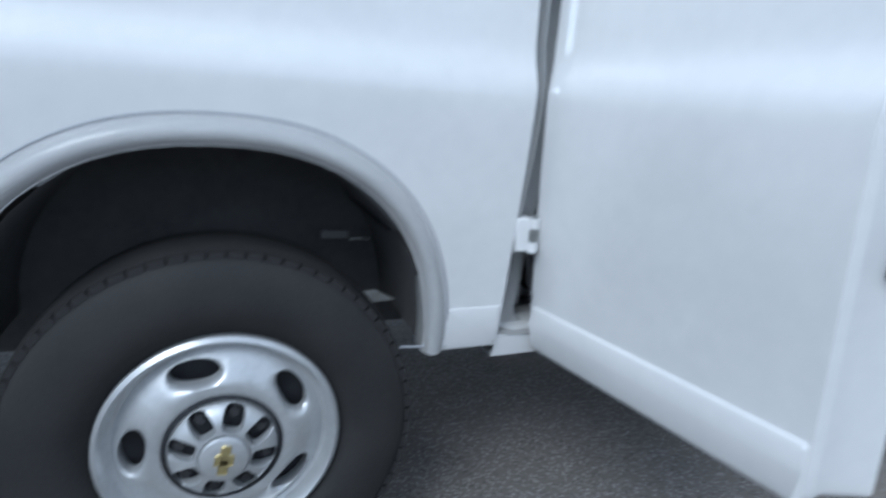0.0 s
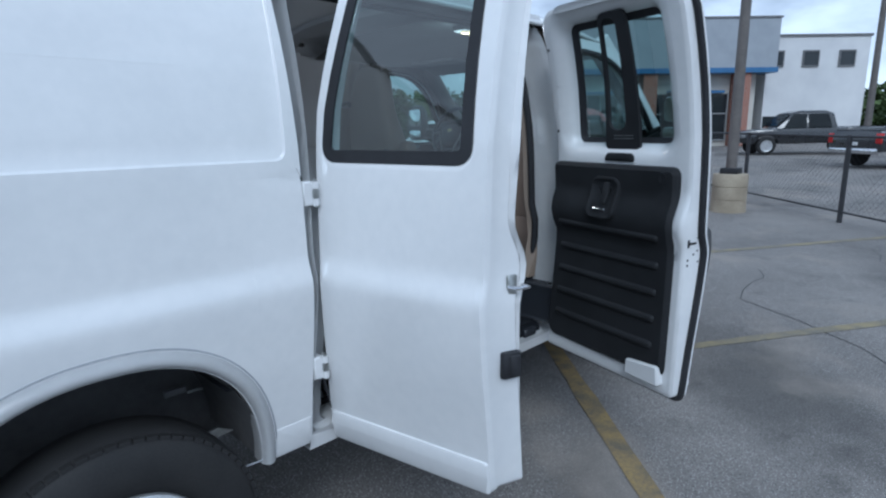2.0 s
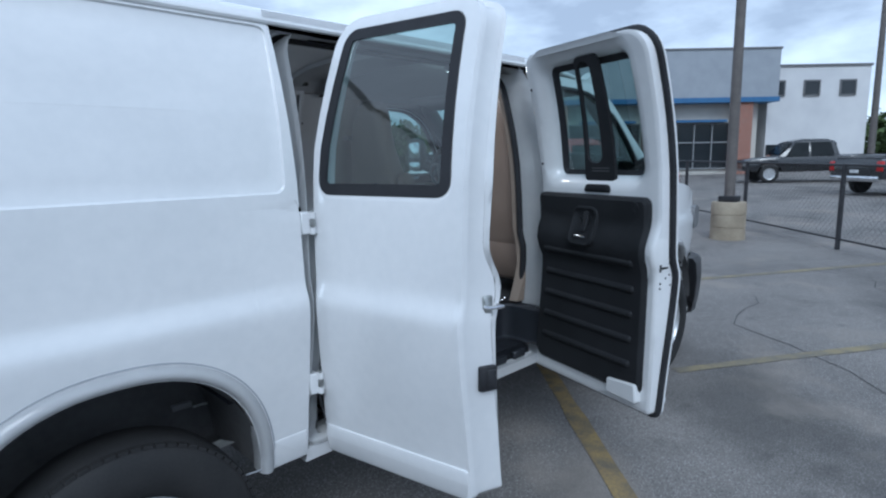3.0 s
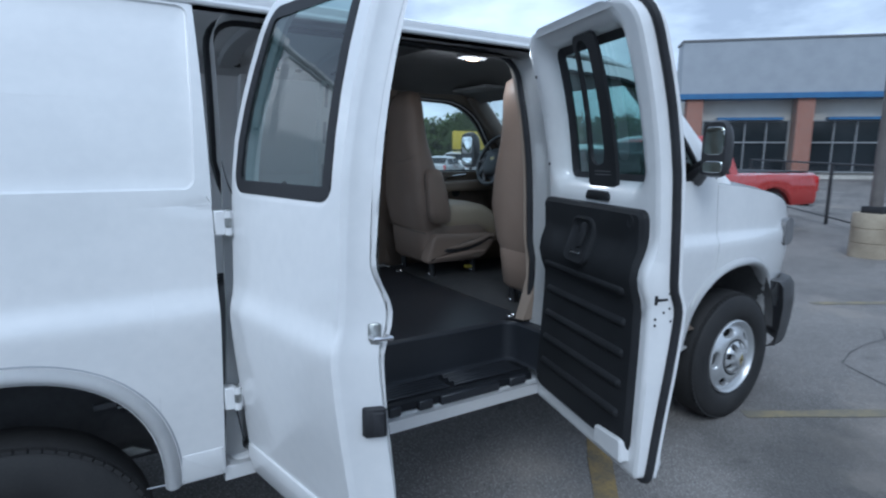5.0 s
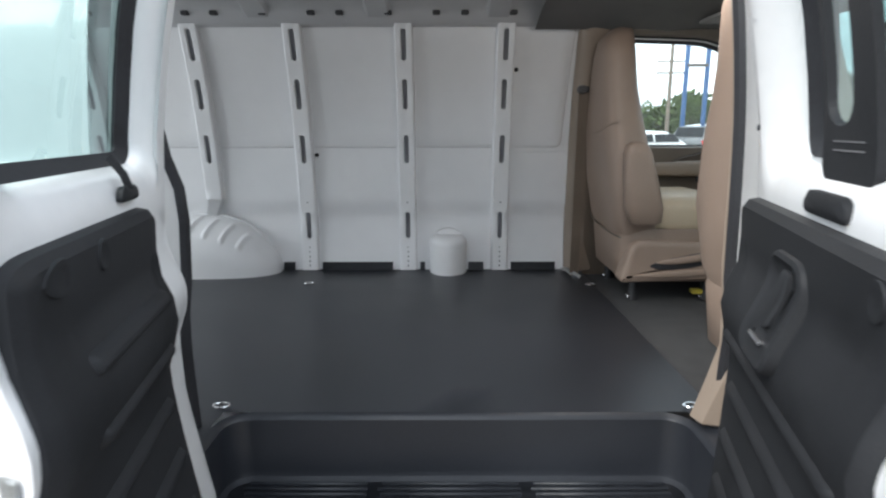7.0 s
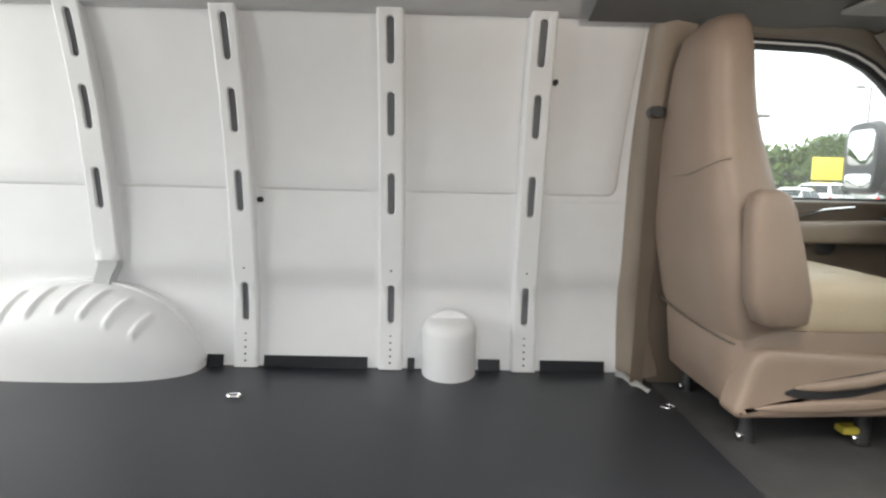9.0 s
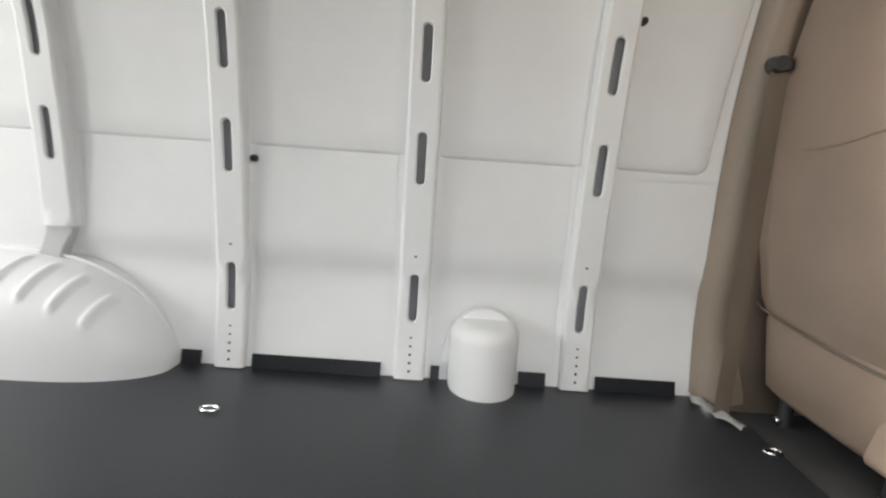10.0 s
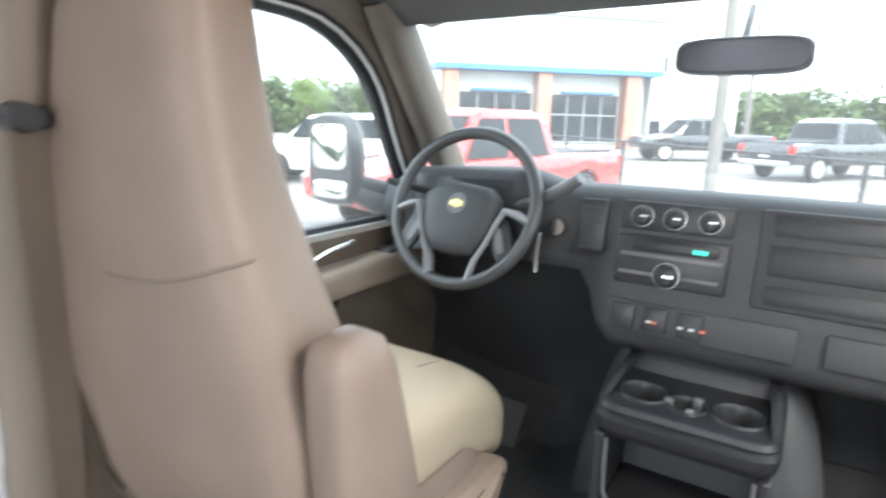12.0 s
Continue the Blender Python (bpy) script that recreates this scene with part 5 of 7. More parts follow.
# ---- seats ----
def seat(yc, arm, fwd=0.0):
    bm = BM()
    S = []
    out = arm or 1
    for z, x, wo, wi, d, p in ((1.00, 2.155, 0.205, 0.205, 0.075, 4), (1.03, 2.15, 0.228, 0.228, 0.09, 4), (1.12, 2.13, 0.255, 0.250, 0.10, 4.5), (1.30, 2.100, 0.272, 0.262, 0.10, 4.5), (1.44, 2.085, 0.268, 0.236, 0.095, 4),
                               (1.52, 2.075, 0.256, 0.208, 0.09, 4), (1.60, 2.068, 0.236, 0.182, 0.085, 3.6), (1.68, 2.06, 0.212, 0.166, 0.078, 3.4), (1.75, 2.055, 0.186, 0.159, 0.074, 3.4), (1.83, 2.05, 0.152, 0.156, 0.070, 3.2),
                               (1.90, 2.05, 0.112, 0.140, 0.062, 3), (1.935, 2.067, 0.07, 0.095, 0.045, 2.6), (1.948, 2.068, 0.03, 0.04, 0.02, 2)):
        S.append(((x, yc - out * (wo - wi) / 2, z), (d, 0, 0), (0, (wo + wi) / 2, 0), p))
    loft(bm, S, 44)
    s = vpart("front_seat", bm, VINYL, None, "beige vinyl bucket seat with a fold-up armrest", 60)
    s.location.x = fwd
    # back shell lower edge and seam
    if arm:
        bm = BM()
        sc, sw_ = yc - out * 0.024, 0.232
        tube(bm, [(2.075 - 0.0905 * max(0.0, 1 - abs(w / sw_) ** 4) ** 0.25, sc + out * w, 1.500 + 0.9 * w * abs(w)) for w in (-0.02, 0.02, 0.06, 0.10, 0.13, 0.16, 0.185, 0.205, 0.22, 0.228)], 0.0026, 6)
        vpart("seam", bm, TRIM_TAN, s)
        bm = BM()
        tube(bm, [(2.05, yc + 0.255, 1.10), (2.038, yc + 0.20, 1.092), (2.034, yc + 0.10, 1.083), (2.033, yc, 1.076), (2.034, yc - 0.10, 1.071), (2.038, yc - 0.20, 1.068), (2.05, yc - 0.256, 1.066)], 0.0032, 6)
        vpart("piping", bm, TRIM_DK, s, "dark seam under the seat back")
    # cushion
    bm = BM()
    S = []
    for x, z, h, w, p in ((2.10, 1.13, 0.05, 0.20, 3), (2.16, 1.15, 0.085, 0.235, 4), (2.30, 1.155, 0.09, 0.245, 4), (2.45, 1.155, 0.09, 0.248, 4), (2.55, 1.120, 0.105, 0.252, 3.8), (2.625, 1.075, 0.112, 0.244, 3.4), (2.668, 1.045, 0.090, 0.222, 3), (2.688, 1.030, 0.045, 0.18, 2.6)):
        S.append(((x, yc, z), (0, w, 0), (0, 0, h), p))
    loft(bm, S, 40)
    vpart("seat_cushion", bm, VINYL_LIT, s, "beige vinyl cushion with daylight in its colour", 60)
    for w in (-0.135, 0.135):
        bm = BM()
        tube(bm, [(2.24, yc + w, 1.238), (2.36, yc + w, 1.241), (2.46, yc + w, 1.240), (2.55, yc + w * 0.98, 1.220), (2.61, yc + w * 0.96, 1.188), (2.655, yc + w * 0.92, 1.135), (2.672, yc + w * 0.9, 1.085)], 0.0025, 6)
        vpart("cushion_seam", bm, TRIM_TAN, s)
    # valance round the base
    bm = BM()
    S = []
    for z, gx, gy in ((0.865, 0.22, 0.225), (0.89, 0.25, 0.235), (1.0, 0.262, 0.245), (1.06, 0.268, 0.25), (1.10, 0.262, 0.245)):
        S.append(((2.31 - 0.0, yc, z), (gx, 0, 0), (0, gy, 0), 6))
    loft(bm, S, 44)
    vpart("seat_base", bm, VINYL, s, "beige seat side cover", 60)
    for x in (2.14, 2.46):
        for w in (-0.19, 0.19):
            bm = BM()
            cyl(bm, (x, yc + w, 0.775), (x, yc + w, 0.875), 0.022, 0.018, 10)
            vpart("seat_leg", bm, DASH_DK, s)
            bm = BM()
            box(bm, (x - 0.03, yc + w - 0.015, 0.776), (x - 0.005, yc + w + 0.015, 0.80), 0.004, 1)
            vpart("foot_bracket", bm, CHROME, s)
    # moulded side shield with its recliner lever
    side_ = arm or -1
    bm = BM()
    lp = qloop([(2.045, 0.872), (2.50, 0.886), (2.605, 1.035), (2.10, 1.060)], [0.03, 0.05, 0.05, 0.04], 5, 10)
    rings(bm, [[Vector((p.x, yc + side_ * w, p.y)) for p in inset(lp, d)] for d, w in ((0.0, 0.20), (0.0, 0.268), (0.004, 0.278), (0.012, 0.283), (0.03, 0.285))], cap1=True)
    shield = vpart("side_shield", bm, VINYL, s, "beige moulded seat side shield", 50)
    # the dark lens under the lever stands in for a shaded hollow
    for k, (x0, z0, x1, z1, r, d, m_) in enumerate(((2.175, 0.948, 2.535, 1.018, 0.030, 0.004, DASH_DK), (2.20, 0.962, 2.545, 1.030, 0.017, 0.020, VINYL), (2.10, 0.905, 2.50, 0.926, 0.016, 0.010, VINYL))):
        bm = BM()
        loft(bm, [((x0 + (x1 - x0) * t, yc + side_ * 0.285, z0 + (z1 - z0) * t - 0.012 * math.sin(math.pi * t) * (k < 2)), (0, d * e, 0), (0, 0, r * e), 2.6) for t, e in ((0, 0.15), (0.08, 0.5), (0.25, 0.85), (0.5, 1), (0.75, 0.9), (0.92, 0.6), (1, 0.15))], 16)
        vpart(("lever_hollow_shade", "recliner_lever", "shield_ridge")[k], bm, m_, shield if k != 1 else s)
    # armrest folded up
    if not arm:
        return
    bm = BM()
    ya = yc + arm * 0.298
    loft(bm, [((2.128 - 0.17 * (z - 1.17), ya, z), (dx, 0, 0), (0, dy, 0), 3.6) for z, dx, dy in ((1.125, 0.03, 0.02), (1.14, 0.065, 0.034), (1.20, 0.078, 0.041), (1.33, 0.066, 0.042), (1.42, 0.054, 0.040), (1.455, 0.042, 0.033), (1.468, 0.02, 0.014))], 28)
    vpart("armrest", bm, VINYL, s, "beige folded-up armrest", 60)


seat(1.563, -1)
seat(0.405, 0, 0.04)

# ---- dashboard ----
bm = BM()
dp = [(3.34, 1.41), (3.2, 1.48), (3.0, 1.55), (2.90, 1.578), (2.845, 1.587), (2.815, 1.578), (2.80, 1.558), (2.785, 1.51), (2.775, 1.43), (2.765, 1.37), (2.755, 1.30), (2.76, 1.27), (2.79, 1.247), (2.90, 1.24), (3.05, 1.15), (3.12, 0.95)]


def dash_pt(y, k):
    x, z = dp[k]
    b = smooth01((y - 1.28) / 0.10) * smooth01((1.80 - y) / 0.08) if 2 <= k <= 6 else 0.0
    q = smooth01((y - 1.16) / 0.08) if k >= 8 else 0.0
    x, z = x + 0.05 * q * (k < 13), z + q * max(0, 1.405 - 0.004 * (k - 8) - z) * (k < 14)
    return Vector((x + 0.05 * ((y - YC) / 0.8) ** 2 - 0.035 * b, y, z - 0.035 * abs((y - YC) / 0.8) ** 3 + 0.03 * b))


grid(bm, [0.16 + 1.66 * i / 60 for i in range(61)], range(len(dp)), dash_pt)
dash = vpart("dashboard", bm, DASH, None, "dark grey moulded dashboard", 50)


def dash_box(name, y0, y1, z0, z1, depth, material, label="", bevel=0.006):
    bm = BM()
    y0, y1, z0, z1 = y0 - 0.026, y1 - 0.026, z0 - 0.030, z1 - 0.030
    zc = (z0 + z1) / 2
    x = float(np.interp(zc, [1.30, 1.37, 1.43, 1.51, 1.57], [2.755, 2.765, 2.775, 2.785, 2.80]))
    m = Matrix.Translation((x, (y0 + y1) / 2, zc)) @ Matrix.Rotation(radians(9), 4, "Y")
    box(bm, (-depth, -(y1 - y0) / 2, -(z1 - z0) / 2), (0.02, (y1 - y0) / 2, (z1 - z0) / 2), bevel, 2, m)
    return vpart(name, bm, material, dash, label), m


def dial(y, z, r, depth, material, label=""):
    y, z = y - 0.026, z - 0.030
    x = float(np.interp(z, [1.30, 1.37, 1.43, 1.51, 1.57], [2.755, 2.765, 2.775, 2.785, 2.80])) - 0.004
    m = Matrix.Translation((x, y, z)) @ Matrix.Rotation(radians(-81), 4, "Y")
    bm = BM()
    lathe(bm, [(r * 1.25, 0), (r * 1.25, depth * 0.3), (r, depth * 0.5), (r * 0.92, depth), (r * 0.8, depth * 1.06), (0, depth * 1.06)], m, 24)
    vpart("knob", bm, material, dash, label)
    bm = BM()
    lathe(bm, [(r * 1.27, depth * 0.02), (r * 1.30, depth * 0.34), (r * 1.20, depth * 0.36)], m, 24)
    vpart("knob_ring", bm, ZINC, dash)
    bm = BM()
    box(bm, (-r * 0.10, -r * 0.8, depth * 1.05), (r * 0.10, r * 0.1, depth * 1.12), 0, 1, m)
    vpart("knob_mark", bm, CHROME, dash)


dash_box("control_panel", 0.968, 1.178, 1.533, 1.592, 0.006, DASH_DK, "black heater control panel")
for y in (1.135, 1.073, 1.008):
    dial(y, 1.562, 0.017, 0.018, DASH_DK, "black heater knob with a silver ring")
dash_box("radio", 0.968, 1.178, 1.425, 1.525, 0.008, DASH_DK, "black radio with a green display")
dash_box("radio_bar", 0.975, 1.170, 1.483, 1.487, 0.011, GREY_PL)
bm = BM()
o, m = dash_box("radio_screen", 0.985, 1.150, 1.493, 1.518, 0.011, DASH_DK)
dash_box("display", 1.005, 1.032, 1.499, 1.507, 0.0125, glow("green_display", (0.05, 0.55, 0.40), 0.3), "green lit digits", 0.001)
dial(1.075, 1.450, 0.020, 0.022, DASH_DK, "black volume knob with a silver ring")
dash_box("radio_strip", 0.98, 1.05, 1.446, 1.451, 0.011, GREY_PL)
dash_box("radio_strip", 1.10, 1.17, 1.446, 1.451, 0.011, GREY_PL)
o, m = dash_box("air_vent", 1.205, 1.262, 1.478, 1.588, 0.008, DASH_DK, "black louvred air vent")
for k in range(6):
    dash_box("louvre", 1.212, 1.255, 1.488 + 0.016 * k, 1.491 + 0.016 * k, 0.012, DASH, "", 0.001)
dash_box("switch_panel", 0.84, 1.185, 1.325, 1.392, 0.005, DASH, "dark grey switch row")
for i, y in enumerate((1.15, 1.085, 1.02)):
    dash_box("switch", y - 0.025, y + 0.025, 1.332, 1.385, 0.010, DASH_DK)
for i, (y, c) in enumerate(((1.095, (0.8, 0.8, 0.8)), (1.085, (0.8, 0.2, 0.12)), (1.035, (0.8, 0.75, 0.7)), (1.015, (0.8, 0.8, 0.8)), (0.995, (0.8, 0.2, 0.12)))):
    dash_box("switch_mark", y - 0.005, y + 0.005, 1.352, 1.357, 0.0115, mat("mark", c, c, 0.5), "", 0.0005)
dash_box("glove_panel", 0.33, 0.925, 1.415, 1.598, 0.004, DASH, "dark grey dash tray panel")
for z0, z1 in ((1.548, 1.590), (1.478, 1.535), (1.425, 1.462)):
    dash_box("dash_recess", 0.36, 0.905, z0, z1, 0.007, DASH_DK, "", 0.004)
dash_box("lower_door", 0.36, 0.80, 1.33, 1.392, 0.005, DASH)
dash_box("gauge_panel", 1.375, 1.70, 1.475, 1.612, 0.004, DASH_DK, "dark instrument panel")

# console with cup holders over an open bin
CY = 0.968
bm = BM()


def con_loop(x0, x1, w, z, r=0.045):
    return [Vector((p.x, CY + p.y, z + 0.10 * max(0, p.x - 2.72))) for p in qloop([(x0, -w), (x1, -w), (x1, w), (x0, w)], [r, 0.01, 0.01, r], 7, 8)]


# housing of the tray: rim, rounded fascia, undercut
rings(bm, [con_loop(2.612, 2.86, 0.139, 1.150), con_loop(2.612, 2.86, 0.139, 1.196), con_loop(2.606, 2.86, 0.145, 1.204), con_loop(2.600, 2.865, 0.151, 1.203), con_loop(2.596, 2.87, 0.155, 1.194),
           con_loop(2.600, 2.87, 0.152, 1.186), con_loop(2.590, 2.87, 0.157, 1.178), con_loop(2.590, 2.87, 0.156, 1.160), con_loop(2.596, 2.87, 0.152, 1.146), con_loop(2.606, 2.87, 0.146, 1.138), con_loop(2.625, 2.87, 0.130, 1.137)])
con = vpart("console", bm, DASH_DK, None, "black centre console with cup holders and a bin", 50)
# cheeks and back rising to the dashboard
bm = BM()
for sy in (1, -1):
    loft(bm, [((2.745 + 0.02 * k, CY + sy * (0.146 - 0.004 * k), 1.197 + 0.012 * k), (0.115 - 0.024 * k, 0, 0.0), (0, 0.010, 0), 4) for k in range(4)], 16)
box(bm, (2.835, CY - 0.14, 1.15), (2.87, CY + 0.14, 1.30), 0.006, 1)
vpart("console_cheek", bm, DASH_DK, con)
cups = ((2.700, 0.086, 0.043), (2.690, 0.004, 0.033), (2.700, -0.082, 0.043))
bm = BM()
cells = [(-0.140, -0.038), (-0.038, 0.044), (0.044, 0.140)]
for (x, y, r), (ya, yb) in zip(sorted(cups, key=lambda c: c[1]), cells):
    sq = qloop([(2.611, ya), (2.838, ya), (2.838, yb), (2.611, yb)], 0.003, 4, 6)
    circ = []
    for p in sq:
        a = math.atan2((p.y - (ya + yb) / 2) / (yb - ya), (p.x - 2.7245) / 0.227)
        circ.append(Vector((x + r * math.cos(a), y + r * math.sin(a))))
    o = Vector((x, y))

    def lay(lp, z, k=1.0):
        return [Vector((q.x, CY + q.y, z)) for q in (o.lerp(p, k) for p in lp)]

    rings(bm, [[Vector((p.x, CY + p.y, 1.196)) for p in sq], lay(circ, 1.196, 1.12), lay(circ, 1.2005, 1.06), lay(circ, 1.195, 0.99), lay(circ, 1.108, 0.86), lay(circ, 1.105, 0.3)], cap1=True)
bmesh.ops.remove_doubles(bm, verts=bm.verts, dist=0.0008)
vpart("cup_tray", bm, DASH_DK, con, "black tray with three cup wells")
for k in range(3):
    bm = BM()
    a = radians((95, 200, 330)[k])
    x, y, r = cups[1]
    loft(bm, [((x + r * 0.96 * math.cos(a), CY + y + r * 0.96 * math.sin(a), z), (0.010 * e, 0, 0), (0, 0.010 * e, 0), 3) for z, e in ((1.160, 0.8), (1.190, 1.0), (1.203, 0.9), (1.206, 0.5))], 12)
    vpart("cup_grip", bm, GREY_PL, con, "grey cup holder grip")
# open bin under the tray
for name, lo, hi in (("bin_side", (2.602, CY - 0.150, 0.80), (2.87, CY - 0.128, 1.139)), ("bin_side", (2.602, CY + 0.128, 0.80), (2.87, CY + 0.150, 1.139)),
                     ("bin_floor", (2.606, CY - 0.127, 0.80), (2.84, CY + 0.127, 0.997)), ("bin_back", (2.80, CY - 0.127, 1.001), (2.85, CY + 0.127, 1.139))):
    bm = BM()
    box(bm, lo, hi, 0.005, 1)
    vpart(name, bm, DASH_DK, con)
bm = BM()
tube(bm, [(2.600, CY + y, z) for y, z in ((0.124, 1.132), (0.124, 1.08), (0.121, 1.02), (0.112, 1.004), (0.0, 1.001), (-0.112, 1.004), (-0.121, 1.02), (-0.124, 1.08), (-0.124, 1.132))], 0.0045, 8)
vpart("bin_rim", bm, GREY_PL, con, "grey rim round the bin")
# engine cover behind the console
bm = BM()
loft(bm, [((2.96, CY, z), (gx, 0, 0), (0, gy, 0), 5) for z, gx, gy in ((0.76, 0.22, 0.27), (0.95, 0.205, 0.25), (1.10, 0.18, 0.22), (1.20, 0.15, 0.19), (1.25, 0.12, 0.16))], 32)
vpart("engine_cover", bm, DASH, None, "dark grey moulded engine cover")

SPOKE = mat("silver_grey_plastic", (0.30, 0.30, 0.31), (0.24, 0.24, 0.25), 0.35, 8, 0.05, 260)
RIM_GREY = mat("grey_wheel_rim", (0.085, 0.085, 0.088), (0.065, 0.065, 0.068), 0.36, 9, 0.06, 260)
# steering wheel and column
SW = Matrix.Translation((2.732, 1.50, 1.518)) @ Matrix.Rotation(radians(-68), 4, "Y")
bm = BM()
tube(bm, [SW @ Vector((0.180 * math.cos(2 * math.pi * i / 56), 0.180 * math.sin(2 * math.pi * i / 56), 0)) for i in range(56)], 0.0150, 12, True)
sw = vpart("steering_wheel", bm, RIM_GREY, None, "dark grey four-spoke steering wheel")
bm = BM()
hub = [Vector((x, y)) for x, y in ((0.046, -0.070), (0.054, 0.0), (0.046, 0.070), (0.022, 0.098), (-0.03, 0.092), (-0.075, 0.076), (-0.108, 0.055), (-0.116, 0), (-0.108, -0.055), (-0.075, -0.076), (-0.03, -0.092), (0.022, -0.098))]
mid = Vector((-0.03, 0))
rings(bm, [[SW @ Vector(((mid + (p - mid) * k).x, (mid + (p - mid) * k).y, h)) for p in hub] for k, h in ((0.9, -0.03), (1.0, -0.012), (1.0, 0.010), (0.95, 0.020), (0.80, 0.026), (0.5, 0.029))], cap0=True, cap1=True)
vpart("airbag_cover", bm, DASH, sw, "dark grey horn pad", 60)
for sy in (1, -1):
    bm = BM()
    tube(bm, [SW @ Vector((x, sy * y, h)) for x, y, h in ((-0.018, 0.172, 0.0), (-0.006, 0.142, 0.004), (-0.002, 0.112, 0.008), (-0.035, 0.098, 0.010), (-0.08, 0.082, 0.008), (-0.118, 0.062, 0.004), (-0.15, 0.054, 0.0), (-0.170, 0.050, 0.0))], [0.015, 0.015, 0.015, 0.011, 0.010, 0.012, 0.014, 0.015], 12, False, 0.6)
    vpart("spoke", bm, SPOKE, sw, "silver-grey wheel spoke")
    bm = BM()
    loft(bm, [(SW @ Vector((-0.068, sy * 0.118, h)), SW.to_3x3() @ Vector((0.046, sy * -0.020, 0)) * k, SW.to_3x3() @ Vector((0.010, sy * 0.022, 0)) * k, 3.5) for h, k in ((-0.008, 0.9), (0.0, 1.0), (0.006, 0.95), (0.008, 0.7))], 24)
    vpart("button_pod", bm, DASH_DK, sw, "black wheel button pod")
    bm = BM()
    loft(bm, [(SW @ Vector((-0.068, sy * 0.112, h)), SW.to_3x3() @ Vector((0.030, sy * -0.012, 0)) * k, SW.to_3x3() @ Vector((0.004, sy * 0.009, 0)) * k, 3.5) for h, k in ((0.007, 1.0), (0.0105, 0.9))], 20)
    vpart("button", bm, GREY_PL, sw)
bm = BM()
lathe(bm, [(0, 0.0305), (0.024, 0.0305), (0.026, 0.027)], SW, 24)
vpart("badge_ring", bm, GREY_PL, sw)
bm = BM()
box(bm, (-0.007, -0.019, 0.0305), (0.007, 0.019, 0.0325), 0.002, 1, SW)
box(bm, (-0.011, -0.008, 0.0305), (0.011, 0.008, 0.0325), 0.002, 1, SW)
vpart("badge", bm, GOLD, sw)
bm = BM()
cyl(bm, SW @ Vector((0, 0, -0.03)), SW @ Vector((0, 0, -0.25)), 0.055, 0.075, 20)
col = vpart("steering_column", bm, DASH_DK)
bm = BM()
tube(bm, [(2.80, 1.41, 1.52), (2.775, 1.33, 1.545), (2.755, 1.26, 1.582), (2.75, 1.232, 1.602)], [0.010, 0.012, 0.014, 0.013], 10)
vpart("gear_lever", bm, GREY_PL, col, "grey column shift lever")
bm = BM()
tube(bm, [(2.80, 1.60, 1.53), (2.77, 1.70, 1.55), (2.76, 1.74, 1.56)], 0.009, 8)
vpart("indicator_stalk", bm, DASH_DK, col)
bm = BM()
cyl(bm, (2.775, 1.288, 1.49), (2.80, 1.288, 1.49), 0.018, 0.022, 16)
tube(bm, [(2.765, 1.32, 1.475), (2.76, 1.323, 1.435), (2.765, 1.326, 1.385)], 0.006, 6)
vpart("ignition_key", bm, CHROME, col)

# a torn plastic wrapper under the pillar and the seat's yellow plug
bm = BM()
L = []
for i in range(9):
    t = i / 8
    c = Vector((1.925 + 0.05 * t, 1.842 - 0.19 * t, FLOOR + 0.004))
    w = 0.022 * math.sin(math.pi * (0.12 + 0.8 * t)) + 0.004 * math.sin(9 * t)
    L.append([c + Vector((d * w, 0.2 * d * w, 0.006 + 0.012 * abs(math.sin(7 * t + d)) + 0.01 * (1 - abs(d)))) for d in (-1, -0.4, 0.3, 1)])
rings(bm, L, closed=False)
bmesh.ops.solidify(bm, geom=list(bm.faces), thickness=0.0015)
tagged(part("plastic_wrapper", bm, mat("white_plastic_film", (0.75, 0.75, 0.74), (0.6, 0.6, 0.6), 0.35, 20, 0.2, 90)), "crumpled white plastic strip on the floor", "wrapper")
bm = BM()
box(bm, (2.40, 1.36, 0.800), (2.46, 1.40, 0.822), 0.005, 1)
vpart("seat_plug", bm, mat("yellow_plastic", (0.55, 0.45, 0.06), (0.45, 0.36, 0.05), 0.5), None, "yellow plastic wiring plug")
bm = BM()
tube(bm, [(2.46, 1.38, 0.811), (2.50, 1.40, 0.80), (2.52, 1.46, 0.80), (2.48, 1.52, 0.84)], 0.006, 6)
vpart("seat_wire", bm, DASH_DK)


# ---- lot ----
ASPHALT = mat("asphalt", (0.222, 0.205, 0.190), (0.132, 0.122, 0.114), 0.88, 0.55, 0.9, 110)
LINE_Y = mat("worn_yellow_paint", (0.33, 0.235, 0.095), (0.15, 0.125, 0.09), 0.85, 9, 0.5, 70)


LINE_F = mat("faded_yellow_paint", (0.27, 0.225, 0.13), (0.15, 0.14, 0.12), 0.85, 6, 0.5, 45)


